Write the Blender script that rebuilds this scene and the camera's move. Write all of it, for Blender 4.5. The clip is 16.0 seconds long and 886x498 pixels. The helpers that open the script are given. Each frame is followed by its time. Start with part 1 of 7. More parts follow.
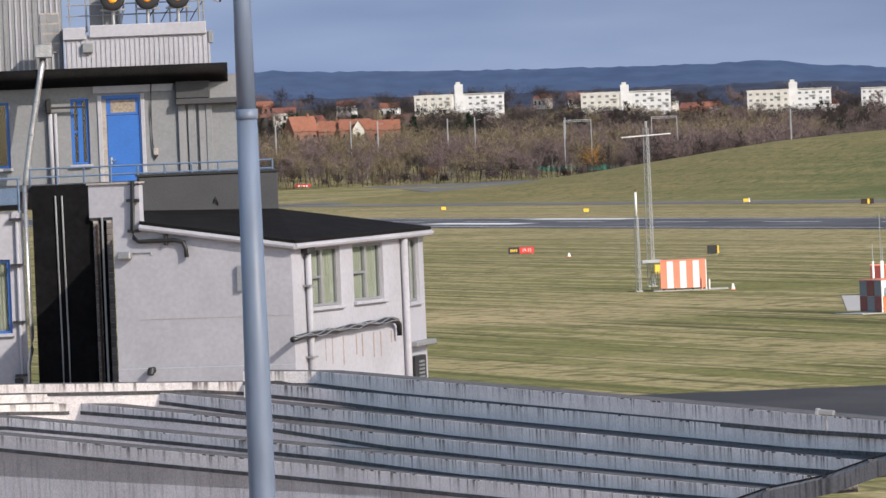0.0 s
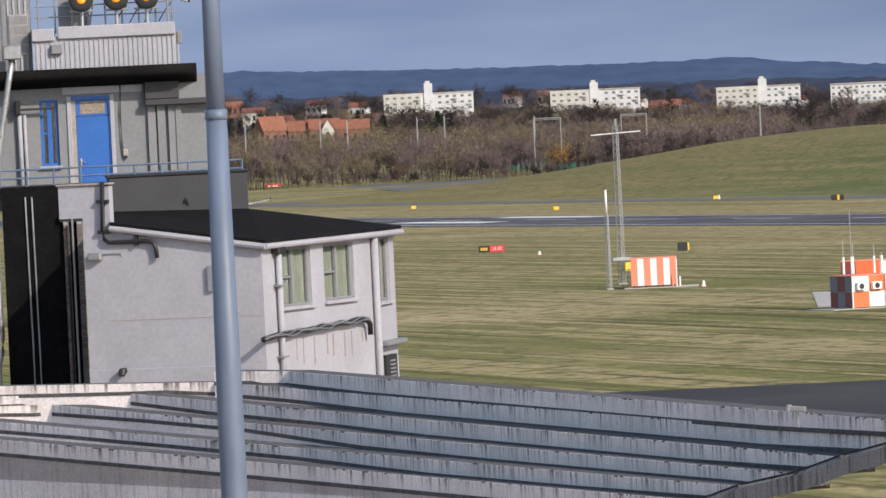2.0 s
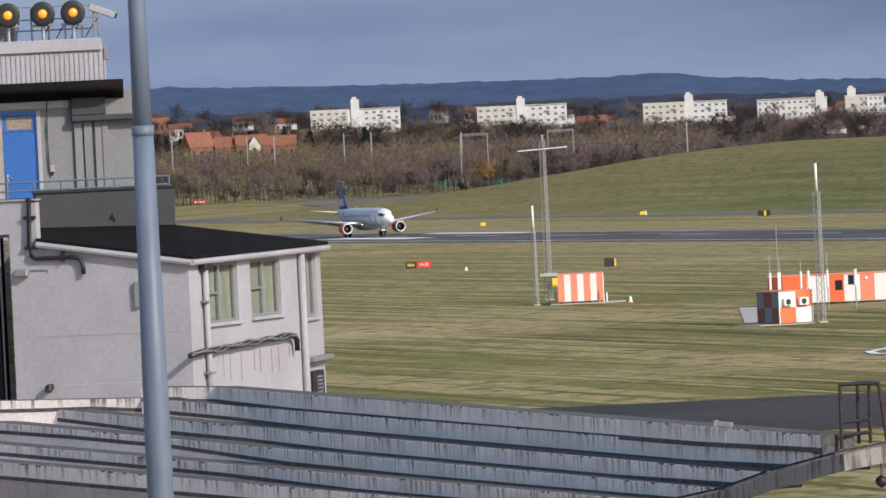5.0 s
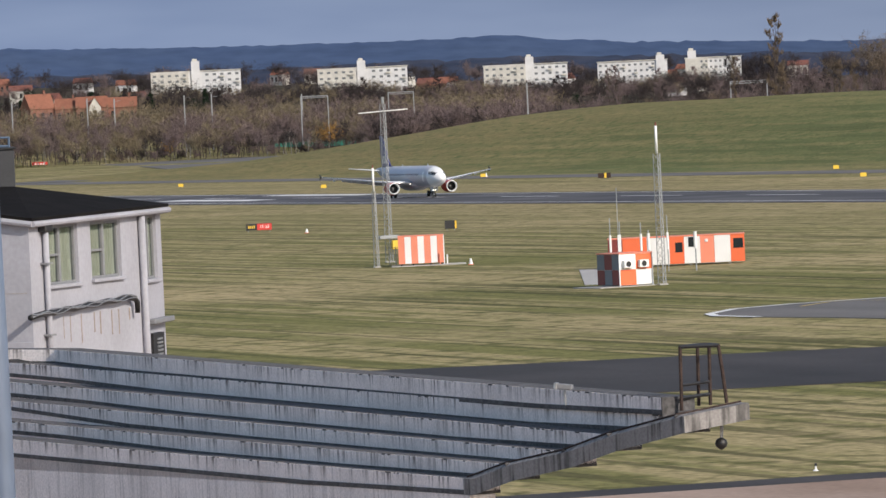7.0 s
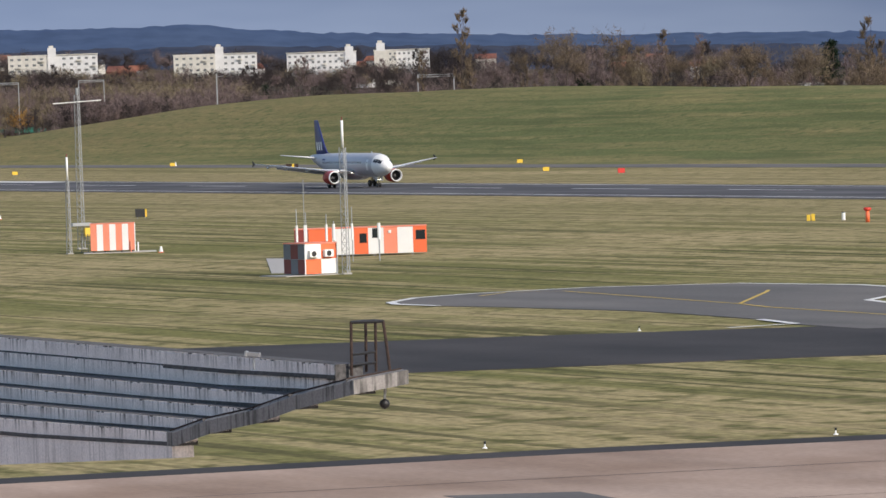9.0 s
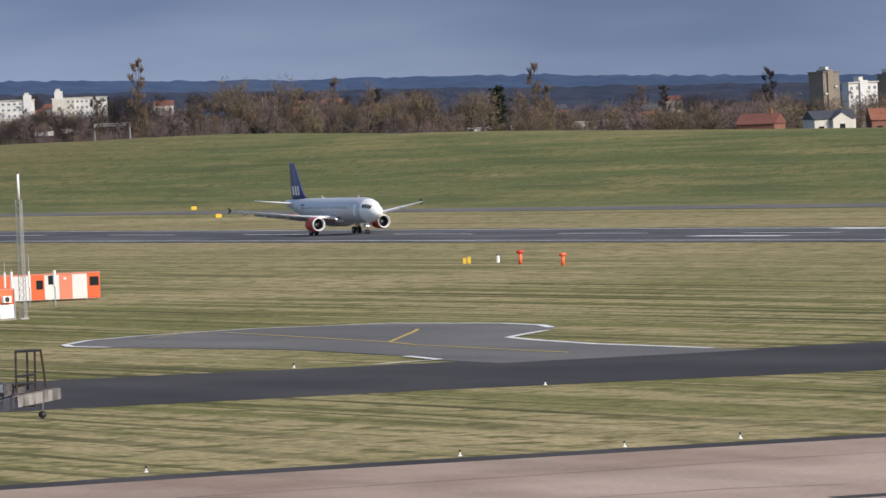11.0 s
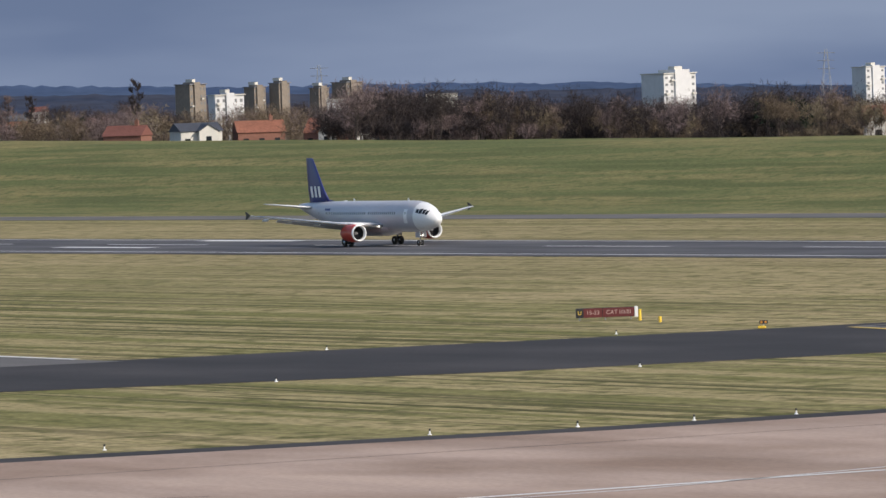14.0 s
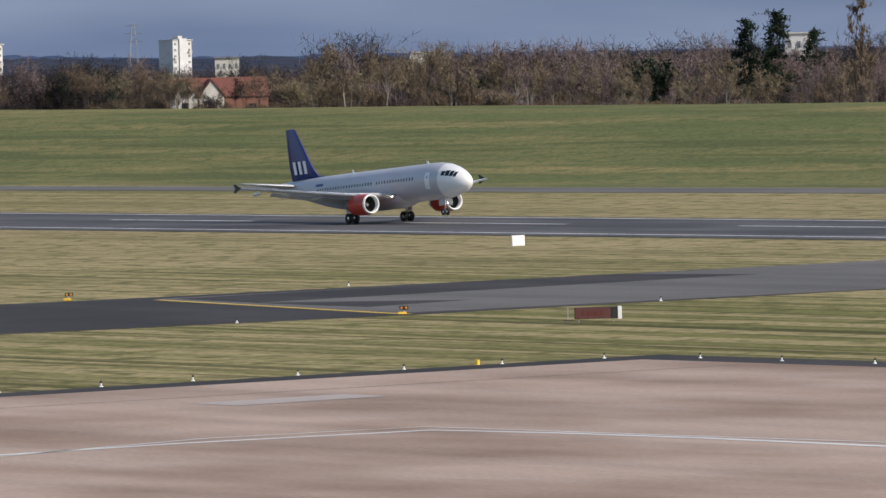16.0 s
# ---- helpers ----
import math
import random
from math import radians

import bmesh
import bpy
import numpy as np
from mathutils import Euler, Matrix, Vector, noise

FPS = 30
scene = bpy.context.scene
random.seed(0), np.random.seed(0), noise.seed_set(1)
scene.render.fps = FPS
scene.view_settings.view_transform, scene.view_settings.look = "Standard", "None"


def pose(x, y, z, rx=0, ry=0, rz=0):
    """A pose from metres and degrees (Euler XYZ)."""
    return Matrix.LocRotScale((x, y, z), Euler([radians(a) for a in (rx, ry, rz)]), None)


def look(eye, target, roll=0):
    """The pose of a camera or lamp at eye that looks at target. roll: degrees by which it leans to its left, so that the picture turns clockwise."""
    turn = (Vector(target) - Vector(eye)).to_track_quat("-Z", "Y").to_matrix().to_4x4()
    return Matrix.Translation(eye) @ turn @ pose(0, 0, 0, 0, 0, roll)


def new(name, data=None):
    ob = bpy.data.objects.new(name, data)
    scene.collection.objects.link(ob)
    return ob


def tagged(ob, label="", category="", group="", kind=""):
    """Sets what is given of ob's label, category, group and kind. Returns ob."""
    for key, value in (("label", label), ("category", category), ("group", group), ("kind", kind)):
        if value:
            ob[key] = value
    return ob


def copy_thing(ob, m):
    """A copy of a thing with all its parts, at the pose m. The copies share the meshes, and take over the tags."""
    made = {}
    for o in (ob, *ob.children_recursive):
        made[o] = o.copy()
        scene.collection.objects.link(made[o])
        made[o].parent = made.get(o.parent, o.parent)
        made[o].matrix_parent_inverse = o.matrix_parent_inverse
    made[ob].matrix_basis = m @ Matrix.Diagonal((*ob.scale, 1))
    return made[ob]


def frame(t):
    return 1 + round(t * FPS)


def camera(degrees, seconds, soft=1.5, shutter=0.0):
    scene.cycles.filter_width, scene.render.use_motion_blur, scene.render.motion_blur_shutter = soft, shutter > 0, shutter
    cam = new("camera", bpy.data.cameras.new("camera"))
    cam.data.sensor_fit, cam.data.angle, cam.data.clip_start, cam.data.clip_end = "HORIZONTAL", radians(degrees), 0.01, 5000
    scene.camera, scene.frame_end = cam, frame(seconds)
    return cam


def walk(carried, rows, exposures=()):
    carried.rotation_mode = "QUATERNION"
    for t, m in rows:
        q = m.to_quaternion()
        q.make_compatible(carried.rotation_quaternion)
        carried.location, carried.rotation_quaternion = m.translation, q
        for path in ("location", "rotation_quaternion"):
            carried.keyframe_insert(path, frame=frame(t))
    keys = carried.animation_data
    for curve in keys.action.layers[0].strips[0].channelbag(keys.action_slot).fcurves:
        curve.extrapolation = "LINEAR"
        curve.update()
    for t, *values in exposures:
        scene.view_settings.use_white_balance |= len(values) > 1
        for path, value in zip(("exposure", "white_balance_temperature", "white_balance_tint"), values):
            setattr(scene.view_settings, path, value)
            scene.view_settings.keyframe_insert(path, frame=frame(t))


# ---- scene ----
# ---- camera ----
cam = camera(7.4757, 16.0, soft=1.5, shutter=0.0)
EYE_A = (-3.5, 62.0, 18.05)     # while the tower building is in view
EYE_B = (0.0, 0.0, 19.5)        # drawn back for the rest of the take-off run


def view(eye, yaw, pitch, roll):
    """Camera pose from degrees: yaw clockwise from +y, pitch up, roll clockwise in the picture."""
    return (Matrix.Translation(eye) @ pose(0, 0, 0, 0, 0, -yaw) @ pose(0, 0, 0, 90 + pitch)
            @ pose(0, 0, 0, 0, 0, roll))


VIEW_A = ((0.0, -6.6398, -0.9529, -2.3575), (0.5, -6.6372, -1.1051, -2.3856), (1.0, -6.5543, -1.0662, -2.4705),
          (1.5, -6.5088, -1.0342, -2.8612), (2.0, -6.39, -0.9734, -2.736), (2.5, -6.3796, -0.9556, -2.9561),
          (3.0, -6.1468, -1.0583, -2.9246), (5.3, -5.6034, -0.8652, -2.6975), (5.5, -5.4253, -0.8767, -2.7423),
          (6.0, -5.3006, -1.0636, -2.8818), (6.5, -4.8313, -1.117, -2.5705), (7.0, -4.435, -1.252, -2.7027),
          (7.5, -3.5868, -1.2984, -2.4584), (8.0, -3.0971, -1.3954, -1.9939), (8.2, -2.627, -1.4078, -1.1757))
VIEW_B = ((10.3, -0.4453, -1.5073, -3.1), (10.5, -0.1949, -1.4177, -3.0033), (11.0, 0.9071, -1.1786, -2.4982),
          (11.5, 1.1763, -1.4144, -2.4817), (12.0, 1.8678, -1.5145, -3.0132), (12.5, 2.9178, -1.5149, -2.2049),
          (13.0, 3.9697, -1.4138, -1.9834), (13.5, 4.9377, -1.3262, -1.9044), (14.0, 6.2649, -1.2874, -1.97),
          (14.5, 7.2342, -1.3747, -2.3253), (15.0, 8.4746, -1.4821, -2.0728), (15.5, 10.5039, -1.5502, -1.2483),
          (16.0, 12.1182, -1.6941, -1.4679))


def glide_rows():
    """Rows between the two standpoints: an even draw back with short ramps."""
    rows = []
    for i in range(1, 21):
        t = 8.2 + 0.1 * i
        k = (t - 8.2) / 2.1
        f = k - 0.035 * math.sin(2 * math.pi * k)
        eye = [a + (b - a) * f for a, b in zip(EYE_A, EYE_B)]
        rows.append((t, view(eye, -2.627 + 2.1817 * k, -1.4078 - 0.0995 * k, -1.1757 - 1.9243 * k)))
    return rows


walk(cam, [(t, view(EYE_A, *v)) for t, *v in VIEW_A] + glide_rows() + [(t, view(EYE_B, *v)) for t, *v in VIEW_B],
     ((0.0, 0.34), (3.0, 0.15), (5.3, 0.08), (8.2, 0.06), (10.3, 0.12), (16.0, 0.06)))

# ---- light ----
SUN_AZ, SUN_EL = 131.0, 31.0     # azimuth clockwise from +y, elevation, degrees
world = bpy.data.worlds.new("world")
scene.world = world
world.use_nodes = True
wn = world.node_tree.nodes
sky = wn.new("ShaderNodeTexSky")
sky.sky_type, sky.sun_disc = "NISHITA", False
sky.sun_elevation, sky.sun_rotation = radians(SUN_EL), radians(SUN_AZ)
sky.air_density, sky.dust_density, sky.ozone_density = 1.0, 1.4, 1.9
wn["Background"].inputs["Strength"].default_value = 0.15
world.node_tree.links.new(sky.outputs[0], wn["Background"].inputs["Color"])
sun = new("sun", bpy.data.lights.new("sun", "SUN"))
sun.data.energy, sun.data.angle, sun.data.color = 3.7, radians(0.6), (1.0, 0.90, 0.79)
sd = Vector((math.sin(radians(SUN_AZ)) * math.cos(radians(SUN_EL)),
             math.cos(radians(SUN_AZ)) * math.cos(radians(SUN_EL)), math.sin(radians(SUN_EL))))
sun.matrix_world = look(sd * 100, (0, 0, 0))

# ---- materials ----
def mat(name, base, rough=0.7, metal=0.0, var=0.15, scale=2.0, fine=30.0, second=None, bump=0.0, emit=None, strength=1.0,
        random_tint=0.0, island=0.0, spec=0.5, stretch=(1, 1, 1)):
    """A surface with variation at two scales, in metres, a second colour in patches and fine relief."""
    m = bpy.data.materials.new(name)
    m.use_nodes = True
    nt = m.node_tree
    n, l = nt.nodes, nt.links
    b = n["Principled BSDF"]
    b.inputs["Roughness"].default_value, b.inputs["Metallic"].default_value = rough, metal
    b.inputs["Specular IOR Level"].default_value = spec
    geo = n.new("ShaderNodeTexCoord")
    mp = n.new("ShaderNodeMapping")
    mp.inputs["Scale"].default_value = stretch
    l.new(geo.outputs["Object"], mp.inputs["Vector"])
    big, small = n.new("ShaderNodeTexNoise"), n.new("ShaderNodeTexNoise")
    big.inputs["Scale"].default_value, small.inputs["Scale"].default_value = 1.0 / scale, fine
    big.inputs["Detail"].default_value, small.inputs["Detail"].default_value = 5, 3
    for t in (big, small):
        l.new(mp.outputs[0], t.inputs["Vector"])
    mix = n.new("ShaderNodeMix")
    mix.data_type = "RGBA"
    ramp = n.new("ShaderNodeMapRange")
    ramp.inputs["From Min"].default_value, ramp.inputs["From Max"].default_value = 0.38, 0.66
    l.new(big.outputs["Fac"], ramp.inputs["Value"])
    l.new(ramp.outputs[0], mix.inputs["Factor"])
    c2 = second or tuple(max(0.0, c * (1 - var)) for c in base)
    mix.inputs["A"].default_value, mix.inputs["B"].default_value = (*base, 1), (*c2, 1)
    hs = n.new("ShaderNodeHueSaturation")
    val = n.new("ShaderNodeMapRange")
    val.inputs["To Min"].default_value, val.inputs["To Max"].default_value = 1 - var, 1 + var
    val.inputs["From Min"].default_value, val.inputs["From Max"].default_value = 0.3, 0.7
    l.new(small.outputs["Fac"], val.inputs["Value"])
    l.new(mix.outputs["Result"], hs.inputs["Color"])
    last = val.outputs[0]
    for src, amount in (("ShaderNodeObjectInfo", random_tint), ("ShaderNodeNewGeometry", island)):
        if amount:
            oi = n.new(src)
            r = n.new("ShaderNodeMapRange")
            r.inputs["To Min"].default_value, r.inputs["To Max"].default_value = 1 - amount, 1 + amount
            l.new(oi.outputs["Random" if amount is random_tint and src == "ShaderNodeObjectInfo" else "Random Per Island"], r.inputs["Value"])
            mu = n.new("ShaderNodeMath")
            mu.operation = "MULTIPLY"
            l.new(last, mu.inputs[0])
            l.new(r.outputs[0], mu.inputs[1])
            last = mu.outputs[0]
    l.new(last, hs.inputs["Value"])
    l.new(hs.outputs[0], b.inputs["Base Color"])
    if bump:
        bp = n.new("ShaderNodeBump")
        bp.inputs["Strength"].default_value, bp.inputs["Distance"].default_value = 0.6, bump
        l.new(small.outputs["Fac"], bp.inputs["Height"])
        l.new(bp.outputs[0], b.inputs["Normal"])
    if emit:
        b.inputs["Emission Color"].default_value, b.inputs["Emission Strength"].default_value = (*emit, 1), strength
    return m


U = Vector((0.404414, -0.914576, 0))      # along the runway, the way the airliner runs
N = Vector((-0.914576, -0.404414, 0))     # across it, towards the terminal side
D = 443.4


def rw(s, n, z=0.0):
    """World place from runway metres: s along, n across from the centre line."""
    v = U * s + N * (n - D)
    return Vector((v.x, v.y, z))


RW_TURN = math.degrees(math.atan2(U.y, U.x))


def runway_vector(nt):
    """Node output with coordinates along and across the runway, in metres."""
    g = nt.nodes.new("ShaderNodeTexCoord")
    mp = nt.nodes.new("ShaderNodeMapping")
    mp.inputs["Rotation"].default_value = (0, 0, radians(-RW_TURN))
    nt.links.new(g.outputs["Object"], mp.inputs["Vector"])
    return mp.outputs[0]


def grass_material(name, green, straw, period, amount, dark=0.25, long_=1.0, strip=0.0, furrow=0.46, dry_sunlit_end=0.0):
    """Mown airfield grass: broad streaks along the runway, tufts and straw."""
    m = bpy.data.materials.new(name)
    m.use_nodes = True
    nt = m.node_tree
    n, l = nt.nodes, nt.links
    b = n["Principled BSDF"]
    b.inputs["Roughness"].default_value, b.inputs["Specular IOR Level"].default_value = 0.9, 0.1
    v = runway_vector(nt)
    def noise_at(sx, sy, detail, dist=0.0):
        mp = n.new("ShaderNodeMapping")
        mp.inputs["Scale"].default_value = (sx, sy, 1)
        l.new(v, mp.inputs["Vector"])
        t = n.new("ShaderNodeTexNoise")
        t.inputs["Scale"].default_value, t.inputs["Detail"].default_value, t.inputs["Distortion"].default_value = 1, detail, dist
        l.new(mp.outputs[0], t.inputs["Vector"])
        return t.outputs["Fac"]
    streak = noise_at(0.006 * long_, 1.0 / period, 5, 0.4)
    patch = noise_at(0.012, 0.02, 5)
    tuft = noise_at(0.28, 0.36, 9)
    blade = noise_at(1.3, 1.6, 8)
    def mixed(a, c, f, lo, hi):
        mr = n.new("ShaderNodeMapRange")
        mr.inputs["From Min"].default_value, mr.inputs["From Max"].default_value = lo, hi
        l.new(f, mr.inputs["Value"])
        mx = n.new("ShaderNodeMix")
        mx.data_type = "RGBA"
        l.new(mr.outputs[0], mx.inputs["Factor"])
        for key, c_ in (("A", a), ("B", c)):
            if isinstance(c_, tuple):
                mx.inputs[key].default_value = (*c_, 1)
            else:
                l.new(c_, mx.inputs[key])
        return mx.outputs["Result"]
    half = tuple(g * (1 - amount) + s * amount for g, s in zip(green, straw))
    fine = noise_at(0.007 * long_, 2.2 / period, 6, 0.15)
    c = mixed(green, half, streak, 0.45, 0.53)
    c = mixed(tuple(g * furrow for g in green), c, fine, 0.40, 0.47)
    if strip:
        # shorter, drier grass beside the runway
        sep, off, ab = n.new("ShaderNodeSeparateXYZ"), n.new("ShaderNodeMath"), n.new("ShaderNodeMath")
        l.new(v, sep.inputs[0])
        off.operation, ab.operation = "SUBTRACT", "ABSOLUTE"
        l.new(sep.outputs["Y"], off.inputs[0])
        off.inputs[1].default_value = D
        l.new(off.outputs[0], ab.inputs[0])
        dry, mu = n.new("ShaderNodeMapRange"), n.new("ShaderNodeMath")
        dry.inputs["From Min"].default_value, dry.inputs["From Max"].default_value = 130, 35
        dry.inputs["To Min"].default_value, dry.inputs["To Max"].default_value = 0.2, 1.0
        l.new(ab.outputs[0], dry.inputs["Value"])
        mu.operation = "MULTIPLY"
        l.new(dry.outputs[0], mu.inputs[0])
        l.new(noise_at(0.01, 0.09, 5, 0.5), mu.inputs[1])
        c = mixed(c, tuple(0.82 * a for a in straw), mu.outputs[0], 0.12, 0.12 + 0.5 / strip)
    if dry_sunlit_end:
        # far end of the bank: thin dry turf, and sunlight on the slope painted in
        sep, far, mu = n.new("ShaderNodeSeparateXYZ"), n.new("ShaderNodeMapRange"), n.new("ShaderNodeMath")
        l.new(v, sep.inputs[0])
        far.inputs["From Min"].default_value, far.inputs["From Max"].default_value = dry_sunlit_end, dry_sunlit_end - 260
        l.new(sep.outputs["X"], far.inputs["Value"])
        mu.operation = "MULTIPLY"
        l.new(far.outputs[0], mu.inputs[0])
        l.new(noise_at(0.008, 0.03, 5, 0.6), mu.inputs[1])
        c = mixed(c, tuple(0.80 * a for a in straw), mu.outputs[0], 0.05, 0.62)
    c = mixed(c, straw, patch, 0.50, 0.78)
    dk = tuple(g * (1 - dark) for g in green)
    c = mixed(dk, c, tuft, 0.34, 0.50)
    hs = n.new("ShaderNodeHueSaturation")
    mr = n.new("ShaderNodeMapRange")
    mr.inputs["To Min"].default_value, mr.inputs["To Max"].default_value = 0.68, 1.36
    mr.inputs["From Min"].default_value, mr.inputs["From Max"].default_value = 0.3, 0.7
    l.new(blade, mr.inputs["Value"])
    l.new(mr.outputs[0], hs.inputs["Value"])
    l.new(c, hs.inputs["Color"])
    l.new(hs.outputs[0], b.inputs["Base Color"])
    bp = n.new("ShaderNodeBump")
    bp.inputs["Strength"].default_value, bp.inputs["Distance"].default_value = 0.5, 0.15
    l.new(tuft, bp.inputs["Height"])
    l.new(bp.outputs[0], b.inputs["Normal"])
    return m


def paved_material(name, base, worn, rough, joints=0.0, streaks=0.2):
    """Asphalt or concrete with long wheel and rain streaks, stains and, for concrete, slab joints."""
    m = bpy.data.materials.new(name)
    m.use_nodes = True
    nt = m.node_tree
    n, l = nt.nodes, nt.links
    b = n["Principled BSDF"]
    b.inputs["Roughness"].default_value, b.inputs["Specular IOR Level"].default_value = rough, 0.12
    v = runway_vector(nt)
    outs = []
    for sx, sy, detail in ((0.004, 0.16, 4), (0.035, 0.06, 8), (2.5, 2.5, 3)):
        mp = n.new("ShaderNodeMapping")
        mp.inputs["Scale"].default_value = (sx, sy, 1)
        l.new(v, mp.inputs["Vector"])
        t = n.new("ShaderNodeTexNoise")
        t.inputs["Scale"].default_value, t.inputs["Detail"].default_value = 1, detail
        l.new(mp.outputs[0], t.inputs["Vector"])
        outs.append(t.outputs["Fac"])
    mx = n.new("ShaderNodeMix")
    mx.data_type = "RGBA"
    mr = n.new("ShaderNodeMapRange")
    mr.inputs["From Min"].default_value, mr.inputs["From Max"].default_value = 0.42, 0.66
    l.new(outs[1], mr.inputs["Value"])
    l.new(mr.outputs[0], mx.inputs["Factor"])
    mx.inputs["A"].default_value, mx.inputs["B"].default_value = (*base, 1), (*worn, 1)
    hs = n.new("ShaderNodeHueSaturation")
    add = n.new("ShaderNodeMath")
    add.operation = "ADD"
    for k, (o, amp) in enumerate(((outs[0], streaks), (outs[2], 0.10))):
        r = n.new("ShaderNodeMapRange")
        r.inputs["From Min"].default_value, r.inputs["From Max"].default_value = 0.3, 0.7
        r.inputs["To Min"].default_value, r.inputs["To Max"].default_value = 0.5 - amp, 0.5 + amp
        l.new(o, r.inputs["Value"])
        l.new(r.outputs[0], add.inputs[k])
    l.new(add.outputs[0], hs.inputs["Value"])
    l.new(mx.outputs["Result"], hs.inputs["Color"])
    l.new(hs.outputs[0], b.inputs["Base Color"])
    return m


GRASS = grass_material("airfield_grass", (0.172, 0.164, 0.056), (0.39, 0.310, 0.165), 4.2, 0.62, dark=0.34, strip=0.8, furrow=0.44)
GRASS_BANK = grass_material("bank_grass", (0.124, 0.138, 0.050), (0.28, 0.222, 0.095), 26.0, 0.26, 0.14, 2.0, furrow=0.82, dry_sunlit_end=-1480)
ASPHALT_RUNWAY = paved_material("runway_asphalt", (0.078, 0.075, 0.078), (0.130, 0.126, 0.126), 0.75, streaks=0.22)
ASPHALT_DARK = paved_material("taxiway_asphalt", (0.046, 0.043, 0.042), (0.068, 0.062, 0.060), 0.8, streaks=0.10)
ASPHALT_GREY = paved_material("old_asphalt", (0.13, 0.125, 0.12), (0.17, 0.16, 0.15), 0.85, streaks=0.12)
CONCRETE_APRON = paved_material("apron_concrete", (0.43, 0.325, 0.262), (0.26, 0.182, 0.135), 0.85, streaks=0.12)
LINE_WHITE = mat("line_white", (0.75, 0.74, 0.71), 0.7, var=0.12, scale=6)
WORN_PAINT = mat("worn_paint", (0.42, 0.36, 0.32), 0.8, var=0.1)
LINE_YELLOW = mat("line_yellow", (0.60, 0.42, 0.08), 0.7, var=0.15, scale=3)
WHITE = mat("white_paint", (0.78, 0.78, 0.77), 0.45, var=0.05)
ORANGE = mat("signal_orange", (0.80, 0.155, 0.055), 0.5, var=0.06)
SALMON = mat("faded_orange_paint", (0.80, 0.26, 0.16), 0.55, var=0.08)
DARK_RED_AND_SHADE = mat("dark_red_and_shaded_orange", (0.20, 0.035, 0.03), 0.5, var=0.1)
RED = mat("red_paint", (0.62, 0.05, 0.03), 0.45, var=0.08)
BLACK = mat("black_paint", (0.02, 0.02, 0.022), 0.5, var=0.2)
YELLOW = mat("yellow_paint", (0.75, 0.50, 0.05), 0.5, var=0.08)
LAMP_CONCRETE = mat("pale_concrete_slab", (0.42, 0.40, 0.37), 0.9, var=0.1, scale=1)
STEEL = mat("galvanised_steel", (0.36, 0.37, 0.38), 0.45, 0.6, var=0.15)
GLASS_DARK = mat("dark_glass", (0.02, 0.025, 0.03), 0.08, var=0.1)

# ---- mesh helpers ----
def obj(name, bm, material, parent=None, label="", smooth=False, **tags):
    me = bpy.data.meshes.new(name)
    bm.to_mesh(me)
    bm.free()
    if smooth:
        me.polygons.foreach_set("use_smooth", [True] * len(me.polygons))
    for m in (material if isinstance(material, (list, tuple)) else [material]):
        me.materials.append(m)
    ob = new(name, me)
    if parent is not None:
        ob.parent = parent
    return tagged(ob, label, **tags)


def part(name, bm, material, parent, label="", smooth=False):
    return obj(name, bm, material, parent, label, smooth)


def thing(name, m, label, category, group=""):
    e = new(name)
    e.empty_display_size = 0.2
    e.matrix_world = m
    return tagged(e, label, category, group)


def box(x0, y0, z0, x1, y1, z1, bevel=0.0, bm=None):
    bm = bm or bmesh.new()
    r = bmesh.ops.create_cube(bm, size=1)
    vs = r["verts"]
    for v in vs:
        v.co = Vector((x0 + (v.co.x + 0.5) * (x1 - x0), y0 + (v.co.y + 0.5) * (y1 - y0), z0 + (v.co.z + 0.5) * (z1 - z0)))
    if bevel:
        es = list({e for v in vs for e in v.link_edges})
        bmesh.ops.bevel(bm, geom=es, offset=bevel, segments=1, affect="EDGES")
    return bm


def tube(points, r, seg=8, bm=None, r_end=None, cap=True):
    """A round rod along a line of points."""
    bm = bm or bmesh.new()
    pts = [Vector(p) for p in points]
    rings = []
    for i, p in enumerate(pts):
        a = pts[max(i - 1, 0)]
        b = pts[min(i + 1, len(pts) - 1)]
        d = (b - a).normalized()
        side = d.cross(Vector((0, 0, 1)))
        if side.length < 1e-3:
            side = d.cross(Vector((0, 1, 0)))
        side.normalize()
        up = side.cross(d)
        k = i / max(len(pts) - 1, 1)
        rr = r if r_end is None else r + (r_end - r) * k
        rings.append([bm.verts.new(p + rr * (math.cos(2 * math.pi * j / seg) * side + math.sin(2 * math.pi * j / seg) * up)) for j in range(seg)])
    for ra, rb in zip(rings, rings[1:]):
        for j in range(seg):
            bm.faces.new((ra[j], ra[(j + 1) % seg], rb[(j + 1) % seg], rb[j]))
    if cap and seg > 2:
        bm.faces.new(rings[0][::-1])
        bm.faces.new(rings[-1])
    return bm


def loft(rings, bm=None, cap=True, closed=True):
    """A skin over rings of points."""
    bm = bm or bmesh.new()
    rr = [[bm.verts.new(p) for p in ring] for ring in rings]
    n = len(rr[0])
    for a, b in zip(rr, rr[1:]):
        for j in range(n if closed else n - 1):
            bm.faces.new((a[j], a[(j + 1) % n], b[(j + 1) % n], b[j]))
    if cap:
        bm.faces.new(rr[0][::-1])
        bm.faces.new(rr[-1])
    bmesh.ops.recalc_face_normals(bm, faces=bm.faces)
    return bm


def prism(poly, z0, z1, bm=None):
    """An upright prism on a plan outline."""
    return loft([[Vector((x, y, z0)) for x, y in poly], [Vector((x, y, z1)) for x, y in poly]], bm)


